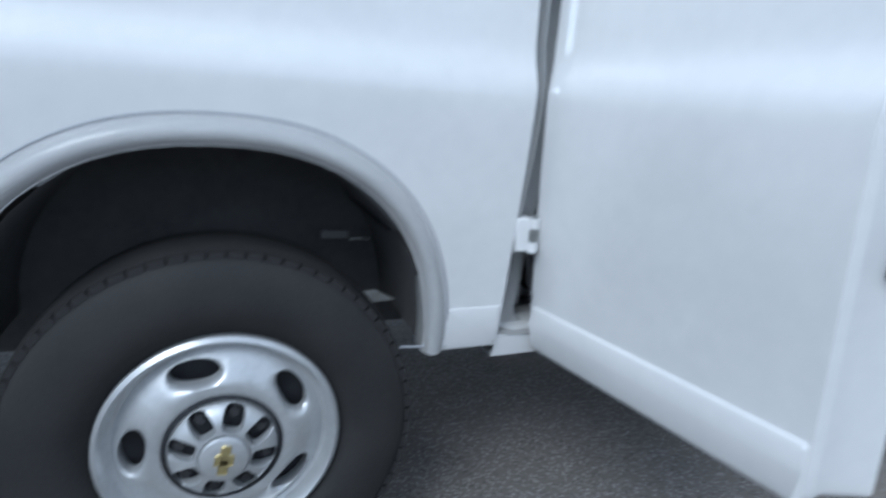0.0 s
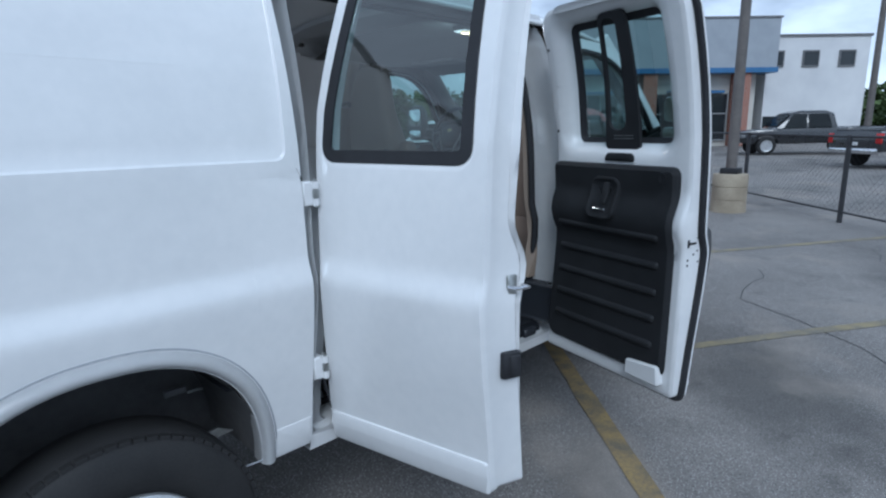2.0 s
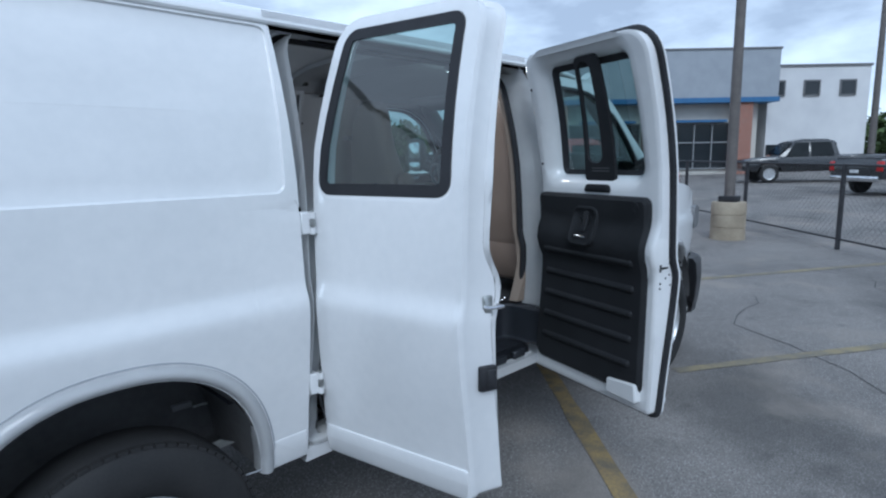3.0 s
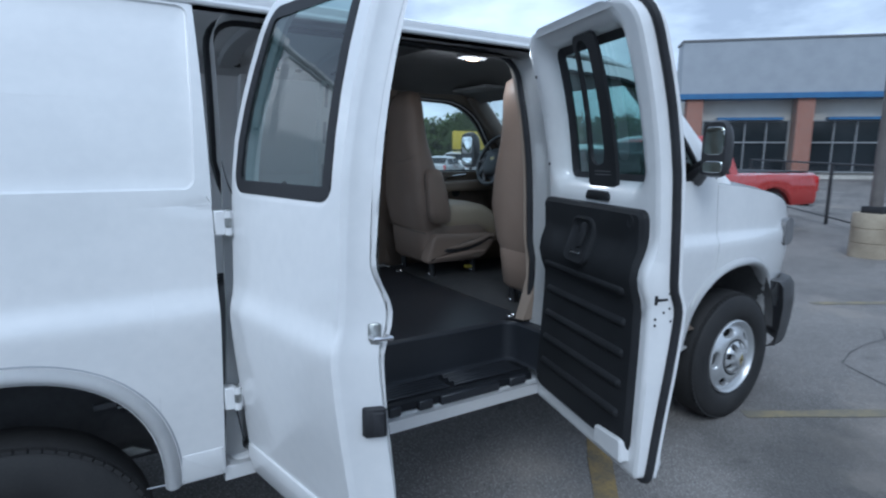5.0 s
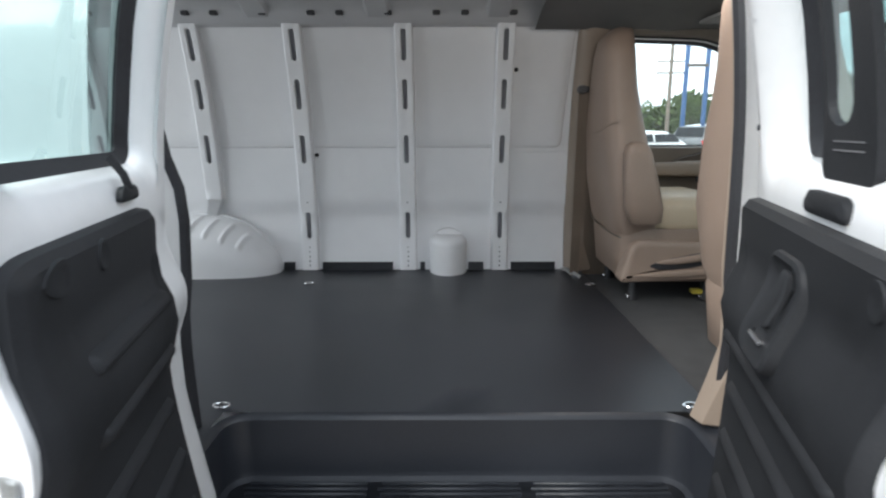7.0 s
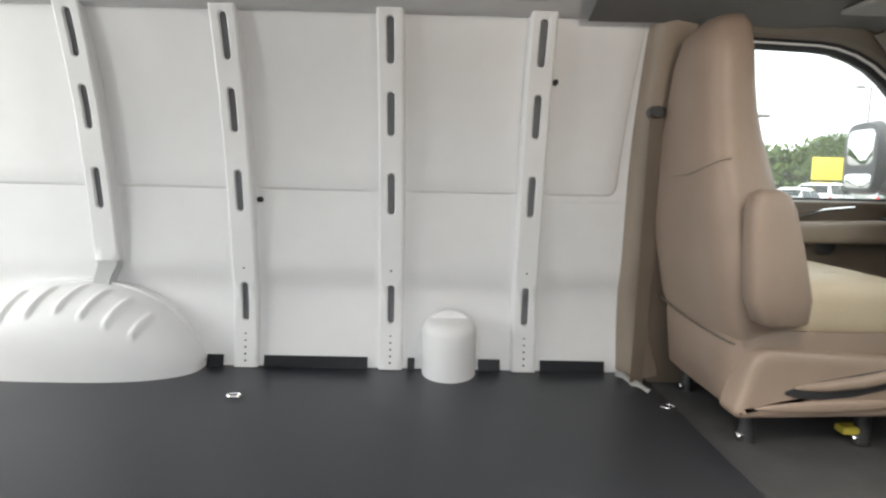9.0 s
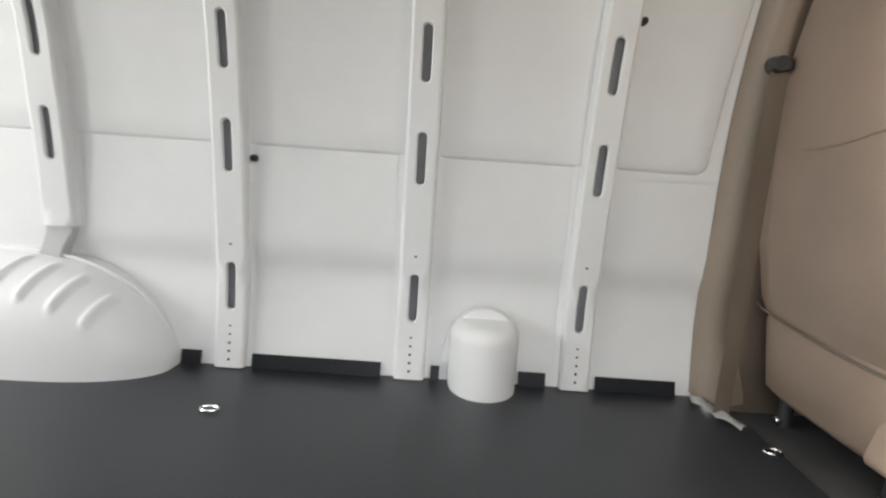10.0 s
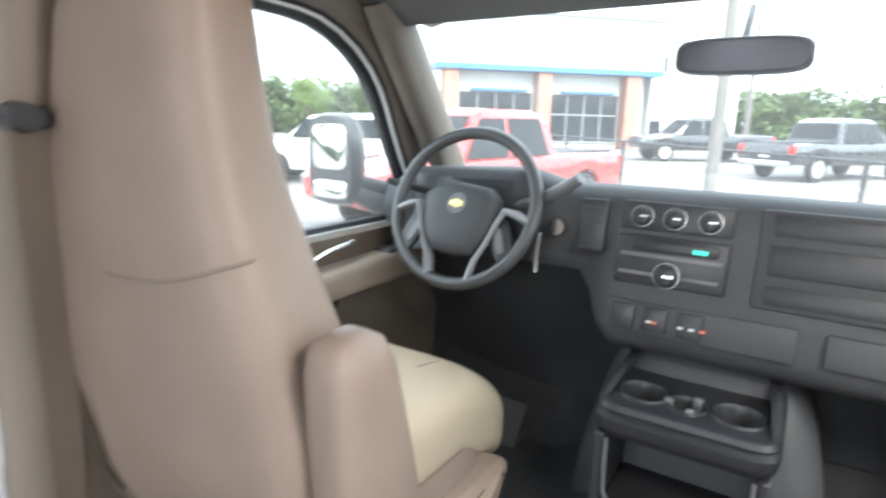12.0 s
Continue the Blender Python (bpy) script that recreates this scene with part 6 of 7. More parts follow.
def add_grit(m, pale, dark):
    """Pale and dark stone chips, and wide stains, over an asphalt colour."""
    nt = m.node_tree
    b = nt.nodes["Principled BSDF"]
    src = b.inputs["Base Color"].links[0].from_socket
    co = nt.nodes.new("ShaderNodeTexCoord")
    for sc, lo, hi, col, amt in ((105.0, 0.14, 0.36, pale, 0.9), (62.0, 0.12, 0.32, dark, 0.8)):
        vo = nt.nodes.new("ShaderNodeTexVoronoi")
        vo.inputs["Scale"].default_value = sc
        nt.links.new(co.outputs["Object"], vo.inputs["Vector"])
        mr = nt.nodes.new("ShaderNodeMapRange")
        mr.inputs["From Min"].default_value, mr.inputs["From Max"].default_value = lo, hi
        mr.inputs["To Min"].default_value, mr.inputs["To Max"].default_value = amt, 0.0
        nt.links.new(vo.outputs["Distance"], mr.inputs["Value"])
        mx = nt.nodes.new("ShaderNodeMixRGB")
        nt.links.new(mr.outputs["Result"], mx.inputs["Fac"])
        nt.links.new(src, mx.inputs["Color1"])
        mx.inputs["Color2"].default_value = (*col, 1)
        src = mx.outputs["Color"]
    for sc, lo, hi, col, amt in ((0.8, 0.54, 0.66, (0.27, 0.24, 0.21), 0.75), (0.45, 0.52, 0.66, (0.055, 0.053, 0.052), 0.6), (3.5, 0.60, 0.72, (0.06, 0.058, 0.056), 0.55)):
        no = nt.nodes.new("ShaderNodeTexNoise")
        no.inputs["Scale"].default_value = sc
        no.inputs["Detail"].default_value = 9
        no.inputs["Roughness"].default_value = 0.62
        nt.links.new(co.outputs["Object"], no.inputs["Vector"])
        mr = nt.nodes.new("ShaderNodeMapRange")
        mr.inputs["From Min"].default_value, mr.inputs["From Max"].default_value = lo, hi
        mr.inputs["To Max"].default_value = amt
        nt.links.new(no.outputs["Fac"], mr.inputs["Value"])
        mx = nt.nodes.new("ShaderNodeMixRGB")
        nt.links.new(mr.outputs["Result"], mx.inputs["Fac"])
        nt.links.new(src, mx.inputs["Color1"])
        mx.inputs["Color2"].default_value = (*col, 1)
        src = mx.outputs["Color"]
    nt.links.new(src, b.inputs["Base Color"])


add_grit(ASPHALT, (0.50, 0.49, 0.48), (0.045, 0.045, 0.047))
CRACK = mat("crack_filler", (0.05, 0.05, 0.052), (0.035, 0.035, 0.036), 0.8, 6, 0.3, 90)
bm = BM()
gx = [-2500, -700, -150, -60, -20, -8] + [-4 + 1.0 * i for i in range(48)] + [48, 56, 70, 120, 300, 900, 2500]
gy = [-2500, -700, -150, -60] + [-30 + 2 * i for i in range(46)] + [66, 80, 120, 300, 900, 2500]
grid(bm, gx, gy, lambda x, y: Vector((x, y, ground_z(x, y))))
ground = tagged(part("ground", bm, ASPHALT), "grey weathered asphalt car park", "ground", kind="structure")


def strip(name, pts, w, material, label, lift=0.004, wob=0.0):
    """A flat painted or filled strip along points on the ground."""
    bm = BM()
    L = []
    pts = [Vector(p) for p in pts]
    fine = []
    for a, b in zip(pts, pts[1:]):
        n = max(2, int((b - a).length / 0.25))
        fine += [a.lerp(b, i / n) for i in range(n)]
    fine.append(pts[-1])
    for i, p in enumerate(fine):
        d = (fine[min(i + 1, len(fine) - 1)] - fine[max(i - 1, 0)]).normalized()
        nn = Vector((-d.y, d.x))
        o = wob * noise.noise(Vector((p.x * 1.7, p.y * 1.7, 3)))
        ww = w * (1 + 0.25 * noise.noise(Vector((p.x * 4, p.y * 4, 7)))) / 2
        L.append([Vector((q.x, q.y, ground_z(q.x, q.y) + lift)) for q in (p + nn * (o - ww), p + nn * (o + ww))])
    rings(bm, L, closed=False)
    return tagged(part(name, bm, material), label, "marking", kind="structure")


strip("parking_line", [(0.7, -1.75), (3.6, 1.45), (5.2, 3.2)], 0.11, LINE_Y, "worn yellow parking line on asphalt")
strip("parking_line", [(3.55, 0.04), (4.3, -0.42), (5.6, -1.25), (8.5, -3.1)], 0.10, LINE_F, "worn yellow parking line on asphalt")
strip("parking_line", [(6.6, 1.1), (9.5, -0.7), (12, -2.3)], 0.10, LINE_F, "worn yellow parking line on asphalt")
strip("asphalt_crack", [(2.9, -2.4), (3.5, -1.4), (4.4, -0.9), (5.0, 0.1), (6.2, 0.3)], 0.009, CRACK, "dark crack in the asphalt", 0.003, 0.25)
strip("asphalt_crack", [(5.2, -3.0), (5.6, -1.6), (7.2, -0.8), (8.6, 0.2)], 0.009, CRACK, "dark crack in the asphalt", 0.003, 0.25)


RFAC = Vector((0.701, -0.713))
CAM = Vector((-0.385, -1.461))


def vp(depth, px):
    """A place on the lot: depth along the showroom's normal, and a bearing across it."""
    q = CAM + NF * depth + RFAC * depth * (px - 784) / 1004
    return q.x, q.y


# ---- lamp pole on its concrete base ----
CONC = mat("concrete", (0.42, 0.36, 0.27), (0.27, 0.225, 0.165), 0.9, 3, 0.6, 60)
POLE = mat("pole_paint", (0.15, 0.135, 0.125), (0.10, 0.09, 0.085), 0.6, 5, 0.1, 40)
WOOD_POLE = mat("weathered_wood", (0.24, 0.20, 0.16), (0.15, 0.125, 0.10), 0.9, 6, 0.5, 50)


def lamp_pole(x, y, h, r, base=True, label="tall grey lamp pole on a round concrete base"):
    z = ground_z(x, y)
    t = thing("lamp_pole", label, "lamp pole", (x, y, z), "lamp poles")
    if base:
        bm = BM()
        lathe(bm, [(0.285, -0.05), (0.285, 0.0), (0.280, 0.20), (0.272, 0.205), (0.272, 0.215), (0.282, 0.22), (0.280, 0.42), (0.272, 0.425), (0.272, 0.435), (0.282, 0.44), (0.280, 0.62), (0.268, 0.65), (0, 0.65)], Matrix.Identity(4), 32)
        part("base", bm, CONC, t, "stained round concrete base")
        bm = BM()
        box(bm, (-0.14, -0.14, 0.648), (0.14, 0.14, 0.75), 0.01)
        part("base_plate", bm, RUBBER, t)
    bm = BM()
    cyl(bm, (0, 0, 0.72 if base else -0.05), (0, 0, h), r, r * 0.7, 14)
    part("pole", bm, POLE, t)
    bm = BM()
    box(bm, (-0.9, -0.04, h), (0.9, 0.04, h + 0.08), 0.01)
    part("arm", bm, POLE, t)
    for s in (-1, 1):
        bm = BM()
        box(bm, (s * 0.9 - 0.3, -0.2, h + 0.02), (s * 0.9 + 0.3, 0.2, h + 0.18), 0.03)
        part("lamp_head", bm, POLE, t)
    return t


lamp_pole(10.15, 1.97, 9.0, 0.088)
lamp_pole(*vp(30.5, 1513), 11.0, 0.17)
lamp_pole(17.2, 30.0, 5.0, 0.07, False, "slim grey lamp pole with twin heads")
lamp_pole(34.0, 44.0, 9.0, 0.1, False, "slim grey lamp pole with twin heads")

# ---- wire fence ----
FENCE = mat("dark_fence_steel", (0.055, 0.055, 0.06), (0.035, 0.035, 0.038), 0.6, 8, 0.1, 60, metal=0.3)
fence = thing("wire_fence", "low dark steel post and wire fence", "fence", (9.0, 0.1, 0))
posts = [(9.95 + 1.85 * i, 0.30 + 1.93 * i) for i in range(-4, 5)]
fm = Matrix.Translation((-9.0, -0.1, 0))


def fpart(name, bm, material, label=""):
    ob = part(name, bm, material, fence, label)
    ob.matrix_parent_inverse = fm
    return ob


for x, y in posts:
    z = ground_z(x, y)
    bm = BM()
    cyl(bm, (x, y, z - 0.05), (x, y, z + 1.30), 0.036, seg=10)
    fpart("post", bm, FENCE)
for (xa, ya), (xb, yb) in zip(posts, posts[1:]):
    za, zb = ground_z(xa, ya), ground_z(xb, yb)
    for h, r in ((1.28, 0.020), (0.16, 0.016)):
        bm = BM()
        cyl(bm, (xa, ya, za + h), (xb, yb, zb + h), r, seg=8)
        fpart("rail", bm, FENCE)
    bm = BM()
    n = 26
    for i in range(n):
        for s in (1, -1):
            u0, u1 = i / n, (i + 11 * s) / n
            t1 = 1.0
            if u1 > 1:
                t1 = (1 - u0) / (u1 - u0)
            if u1 < 0:
                t1 = u0 / (u0 - u1)
            ue = u0 + (u1 - u0) * t1
            cyl(bm, (xa + (xb - xa) * u0, ya + (yb - ya) * u0, za + (zb - za) * u0 + 0.16), (xa + (xb - xa) * ue, ya + (yb - ya) * ue, za + (zb - za) * ue + 0.16 + 1.12 * t1), 0.0015, seg=4, caps=False)
    ob = fpart("mesh", bm, FENCE)
    tagged(ob, kind="stuff")

# ---- showroom ----
K = 1.372      # the showroom drawing's scale
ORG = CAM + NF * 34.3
GB = 0.725
FASCIA = mat("blue_grey_cladding", (0.35, 0.375, 0.41), (0.30, 0.325, 0.36), 0.5, 1.5, 0.05, 20)
BLUE = mat("blue_trim", (0.05, 0.16, 0.33), (0.04, 0.12, 0.27), 0.45, 3, 0.05, 20)
CREAM = mat("cream_render", (0.62, 0.60, 0.55), (0.53, 0.51, 0.47), 0.85, 1.2, 0.3, 40)
WHITE_R = mat("white_render", (0.72, 0.72, 0.72), (0.62, 0.62, 0.63), 0.85, 0.8, 0.3, 40)
BRICK = mat("red_brick", (0.33, 0.13, 0.085), (0.22, 0.085, 0.06), 0.85, 5, 0.5, 30, rand=0.25)



def brick_courses(m):
    """Brick courses for a far pier: colour and joints by a brick pattern."""
    nt = m.node_tree
    b = nt.nodes["Principled BSDF"]
    co = nt.nodes.new("ShaderNodeTexCoord")
    mp = nt.nodes.new("ShaderNodeMapping")
    mp.inputs["Rotation"].default_value = (radians(90), 0, 0)
    br = nt.nodes.new("ShaderNodeTexBrick")
    br.inputs["Scale"].default_value = 4.6
    br.inputs["Color1"].default_value = (0.34, 0.13, 0.085, 1)
    br.inputs["Color2"].default_value = (0.24, 0.09, 0.06, 1)
    br.inputs["Mortar"].default_value = (0.40, 0.36, 0.32, 1)
    nt.links.new(co.outputs["Object"], mp.inputs["Vector"])
    nt.links.new(mp.outputs["Vector"], br.inputs["Vector"])
    nt.links.new(br.outputs["Color"], b.inputs["Base Color"])


brick_courses(BRICK)
GLASS_B = mat("dark_shop_glass", (0.030, 0.036, 0.042), (0.020, 0.024, 0.028), 0.08, 0.6, rvar=0.04)
FRAME_G = mat("grey_frame", (0.30, 0.31, 0.32), (0.25, 0.26, 0.27), 0.5, 4)
FRAME_W = mat("white_frame", (0.70, 0.70, 0.70), (0.6, 0.6, 0.6), 0.5, 4)
showroom = thing("showroom", "car showroom with blue-grey fascia, brick piers and glass front", "building", (ORG.x, ORG.y, GB))
showroom.rotation_euler = (0, 0, math.atan2(RFAC.y, RFAC.x))


def sbox(name, u0, u1, d0, d1, z0, z1, material, label="", parent=None, bevel=0.0):
    """A block of the showroom: u along its front, d behind it, z above its ground."""
    bm = BM()
    box(bm, (u0 * K, d0 * K, z0 * K), (u1 * K, d1 * K, z1 * K), bevel, 1)
    return part(name, bm, material, parent or showroom, label)


sbox("wall", 4.6, 13.4, 0.40, 14, -0.5, 4.4, CREAM, "cream rendered wall")
sbox("fascia", 4.2, 13.85, -0.3, 0.9, 2.98, 4.92, FASCIA, "blue-grey sheet fascia")
sbox("fascia_cap", 4.15, 13.9, -0.34, 0.95, 4.92, 4.99, GREY_PL)
sbox("trim_band", 4.15, 13.9, -0.34, 0.92, 2.78, 2.98, BLUE, "blue edge band")
for k in range(3):
    u = 12.3 - 3.9 * k
    sbox("brick_pier", u, u + 0.58, -0.22, 0.38, -0.4, 2.78, BRICK, "red brick pier")
    if k < 2:
        # shop window bay to the left of the pier
        w0, w1 = u - 3.2, u - 0.05
        win = sbox("shop_window", w0, w1, 0.34, 0.398, 0.05, 1.95, GLASS_B, "dark shop window with white frames")
        for z in (0.0, 1.12, 1.95):
            sbox("frame_rail", w0, w1, 0.29, 0.38, z, z + 0.05, FRAME_G, "", win)
        for i in range(5):
            x = w0 + (w1 - w0 - 0.06) * i / 4
            sbox("mullion", x, x + 0.04, 0.285, 0.38, 0, 2.0, FRAME_G, "", win)
        if k in (0, 1):
            sbox("awning", w0 + 0.5, w1 - 0.3, 0.05, 0.38, 2.0, 2.10, BLUE)
annex = thing("white_annex", "white rendered annex with small square windows", "building", (ORG.x, ORG.y, GB))
annex.rotation_euler = showroom.rotation_euler
bm = BM()
box(bm, (13.9 * K, 0.6 * K, -0.6 * K), (18.25 * K, 14 * K, 4.3 * K))
part("wall", bm, WHITE_R, annex)
sbox("roof_edge", 13.85, 18.3, 0.55, 14.05, 4.3, 4.40, GREY_PL, "", annex)
for u in (13.95, 15.45, 17.0):
    w = sbox("window", u, u + 0.6, 0.56, 0.63, 3.12, 3.68, GLASS_B, "small square dark window", annex)
    for a, b, c, d in ((u - 0.05, u + 0.65, 3.06, 3.12), (u - 0.05, u + 0.65, 3.68, 3.74), (u - 0.05, u, 3.12, 3.68), (u + 0.6, u + 0.65, 3.12, 3.68)):
        sbox("window_frame", a, b, 0.54, 0.62, c, d, GREY_PL, "", w)
sbox("service_door", 13.95, 14.5, 0.55, 0.62, 0.0, 1.0, GLASS_B, "", annex)

# ---- parked cars ----
CAR_GLASS = mat("car_window", (0.025, 0.032, 0.036), (0.018, 0.023, 0.026), 0.06, 1, rvar=0.03)
RED_LENS = mat("red_lamp_lens", (0.50, 0.02, 0.02), (0.4, 0.015, 0.015), 0.15, 5)


def car_paint(name, c):
    return mat(name, c, tuple(v * 0.9 for v in c), 0.28, 3, coat=1.0, rvar=0.06)


CP = {"black": car_paint("black_car_paint", (0.016, 0.017, 0.020)), "red": car_paint("red_car_paint", (0.42, 0.035, 0.030)), "white": car_paint("white_car_paint", (0.75, 0.75, 0.75)),
      "grey": car_paint("grey_car_paint", (0.13, 0.135, 0.14)), "silver": car_paint("silver_car_paint", (0.48, 0.49, 0.50))}

STYLES = {
    "pickup": dict(L=5.7, body=[(-2.85, 0.62, 0.98, 0.86), (-2.80, 0.52, 1.12, 0.95), (-1.0, 0.48, 1.14, 0.97), (0.9, 0.46, 1.14, 0.97), (1.4, 0.46, 1.12, 0.97), (2.4, 0.48, 1.06, 0.95), (2.75, 0.52, 0.98, 0.88), (2.85, 0.60, 0.85, 0.74)],
                   cab=[(-0.95, 1.10, 0.86), (-0.80, 1.72, 0.72), (-0.5, 1.83, 0.70), (0.5, 1.84, 0.70), (0.8, 1.76, 0.70), (1.45, 1.10, 0.84)], wheels=(-1.75, 1.80), r=0.39),
    "sedan": dict(L=4.7, body=[(-2.35, 0.52, 0.86, 0.70), (-2.25, 0.35, 0.98, 0.84), (-1.0, 0.25, 0.97, 0.90), (0.6, 0.25, 0.93, 0.90), (1.6, 0.27, 0.82, 0.88), (2.2, 0.32, 0.70, 0.80), (2.35, 0.40, 0.60, 0.66)],
                  cab=[(-1.75, 0.93, 0.74), (-1.0, 1.36, 0.60), (-0.3, 1.44, 0.60), (0.3, 1.42, 0.60), (1.15, 0.90, 0.76)], wheels=(-1.35, 1.40), r=0.33),
    "suv": dict(L=4.8, body=[(-2.40, 0.55, 0.98, 0.80), (-2.33, 0.40, 1.08, 0.92), (-1.0, 0.34, 1.08, 0.95), (0.9, 0.34, 1.06, 0.95), (1.7, 0.36, 1.00, 0.93), (2.25, 0.42, 0.92, 0.86), (2.4, 0.5, 0.8, 0.74)],
                cab=[(-2.30, 1.05, 0.80), (-2.0, 1.62, 0.70), (-1.0, 1.74, 0.68), (0.2, 1.72, 0.68), (0.55, 1.66, 0.68), (1.25, 1.04, 0.82)], wheels=(-1.40, 1.45), r=0.37),
}


def parked_car(style, colour, x, y, heading, label):
    S = STYLES[style]
    t = thing("parked_" + style, label, {"pickup": "pickup truck", "sedan": "car", "suv": "car"}[style], (x, y, ground_z(x, y)), "parked vehicles")
    t.rotation_euler = (0, math.atan2(ground_z(x - 1.5 * math.cos(radians(heading)), y - 1.5 * math.sin(radians(heading))) - ground_z(x + 1.5 * math.cos(radians(heading)), y + 1.5 * math.sin(radians(heading))), 3.0), radians(heading))
    paint = CP[colour]
    bm = BM()
    # dense stations so that the wheel arches can be cut in
    xs = sorted(set([b[0] for b in S["body"]] + [w + S["r"] * 1.22 * math.cos(math.pi * i / 10) for w in S["wheels"] for i in range(11)]))
    L = []
    for xx in xs:
        z0 = float(np.interp(xx, [b[0] for b in S["body"]], [b[1] for b in S["body"]]))
        z1 = float(np.interp(xx, [b[0] for b in S["body"]], [b[2] for b in S["body"]]))
        w = float(np.interp(xx, [b[0] for b in S["body"]], [b[3] for b in S["body"]]))
        for wx in S["wheels"]:
            R = S["r"] * 1.22
            if abs(xx - wx) < R:
                z0 = max(z0, S["r"] + math.sqrt(R * R - (xx - wx) ** 2) * 0.95)
        h = z1 - z0
        half = [(w * 0.95, z0), (w * 0.99, z0 + h * 0.12), (w, z0 + h * 0.45), (w * 0.985, z0 + h * 0.75), (w * 0.95, z0 + h * 0.93), (w * 0.86, z1)]
        L.append([Vector((xx, a, b)) for a, b in half] + [Vector((xx, 0, z1 + 0.02))] + [Vector((xx, -a, b)) for a, b in half[::-1]] + [Vector((xx, 0, z0))])
    rings(bm, L, True, True, True)
    part("body", bm, paint, t, "", 30)
    bm = BM()
    c = S["cab"]
    L = []
    for xx, z, w in c:
        zb = 0.85 if style == "sedan" else 1.0
        wb = 0.80 if style == "sedan" else 0.90
        L.append([Vector((xx, wb, zb)), Vector((xx, w + (wb - w) * 0.15, zb + (z - zb) * 0.86)), Vector((xx, w * 0.9, z)), Vector((xx, 0, z + 0.02)), Vector((xx, -w * 0.9, z)), Vector((xx, -w - (wb - w) * -0.0 - (wb - w) * 0.15, zb + (z - zb) * 0.86)), Vector((xx, -wb, zb))])
    rings(bm, L, False, False, False)
    cab = part("cabin", bm, paint, t, "", 30)
    # windows
    top = max(z for _, z, _ in c)
    zb = 0.98 if style == "sedan" else 1.13
    fa, fb = c[-1], c[-2]
    ra, rb = c[0], c[1]
    wm = 0.60 if style == "sedan" else 0.70

    def pane(name, pts):
        bm = BM()
        vs = [bm.verts.new(p) for p in pts]
        bm.faces.new(vs)
        bmesh.ops.solidify(bm, geom=list(bm.faces), thickness=0.01)
        part(name, bm, CAR_GLASS, t)

    def at(a, b, k, yy, out):
        return Vector((a[0] + (b[0] - a[0]) * k + out, yy, a[1] + (b[1] - a[1]) * k + 0.02))
    pane("windscreen", [at(fa, fb, 0.12, -wm - 0.05, 0.03), at(fa, fb, 0.12, wm + 0.05, 0.03), at(fa, fb, 0.92, wm - 0.05, 0.03), at(fa, fb, 0.92, -wm + 0.05, 0.03)])
    pane("rear_window", [at(ra, rb, 0.2, -wm, -0.03), at(ra, rb, 0.2, wm, -0.03), at(ra, rb, 0.9, wm - 0.06, -0.03), at(ra, rb, 0.9, -wm + 0.06, -0.03)])
    wtop = c[len(c) // 2][2]
    for s in (1, -1):
        x0, x1 = ra[0] + 0.22, fa[0] - 0.28
        xm = (x0 + x1) / 2
        zt = top - 0.14
        k = (zt - (0.85 if style == "sedan" else 1.0)) / (top - (0.85 if style == "sedan" else 1.0))
        wb = 0.80 if style == "sedan" else 0.90
        yb, yt = s * (wb - 0.012 * 0 + 0.012 - (wb - wtop) * 0.12), s * (wtop + (wb - wtop) * 0.18 + 0.012)
        inn = (top - zb) * 0.55
        for a, b in ((x0, xm - 0.04), (xm + 0.04, x1)):
            pane("side_window", [Vector((a, yb, zb)), Vector((b, yb, zb)), Vector((b - (inn if b == x1 else 0), yt, zt)), Vector((a + (inn * 0.35 if a == x0 else 0), yt, zt))])
    if style == "pickup":
        bm = BM()
        box(bm, (-2.72, -0.78, 1.02), (-1.02, 0.78, 1.155))
        part("bed_well", bm, RUBBER, t)
    for wx in S["wheels"]:
        for s in (1, -1):
            bm = BM()
            m = Matrix.Translation((wx, s * (S["body"][3][3] - 0.13), S["r"])) @ Matrix.Rotation(radians(-90 * s), 4, "X")
            r = S["r"]
            lathe(bm, [(0, -0.1), (r * 0.9, -0.1), (r, -0.06), (r, 0.07), (r * 0.9, 0.11), (r * 0.66, 0.11), (r * 0.62, 0.09)], m, 24)
            wh = part("wheel", bm, TYRE, t)
            bm = BM()
            lathe(bm, [(r * 0.63, 0.095), (r * 0.55, 0.08), (r * 0.2, 0.10), (0, 0.105)], m, 20)
            part("rim", bm, STEEL, wh)
    b0, b1 = S["body"][1], S["body"][-2]
    for s in (1, -1):
        bm = BM()
        box(bm, (b0[0] - 0.06, s * (b0[3] - 0.10) - 0.09, b0[2] - 0.36), (b0[0] + 0.06, s * (b0[3] - 0.10) + 0.09, b0[2] - 0.06), 0.02)
        part("tail_lamp", bm, RED_LENS, t, "red tail lamp")
        bm = BM()
        box(bm, (b1[0] - 0.10, s * (b1[3] - 0.12) - 0.13, b1[2] - 0.26), (b1[0] + 0.08, s * (b1[3] - 0.12) + 0.13, b1[2] - 0.10), 0.03)
        part("headlamp", bm, GREY_PL, t)
    bm = BM()
    box(bm, (-S["L"] / 2 - 0.06, -0.85, 0.45), (-S["L"] / 2 + 0.1, 0.85, 0.62), 0.03)
    part("rear_bumper", bm, CHROME if style == "pickup" else paint, t)
    bm = BM()
    box(bm, (-S["L"] / 2 - 0.02, -0.16, 0.70), (-S["L"] / 2 + 0.08, 0.16, 0.80), 0.005)
    part("number_plate", bm, FRAME_W, t, "blank number plate")
    return t


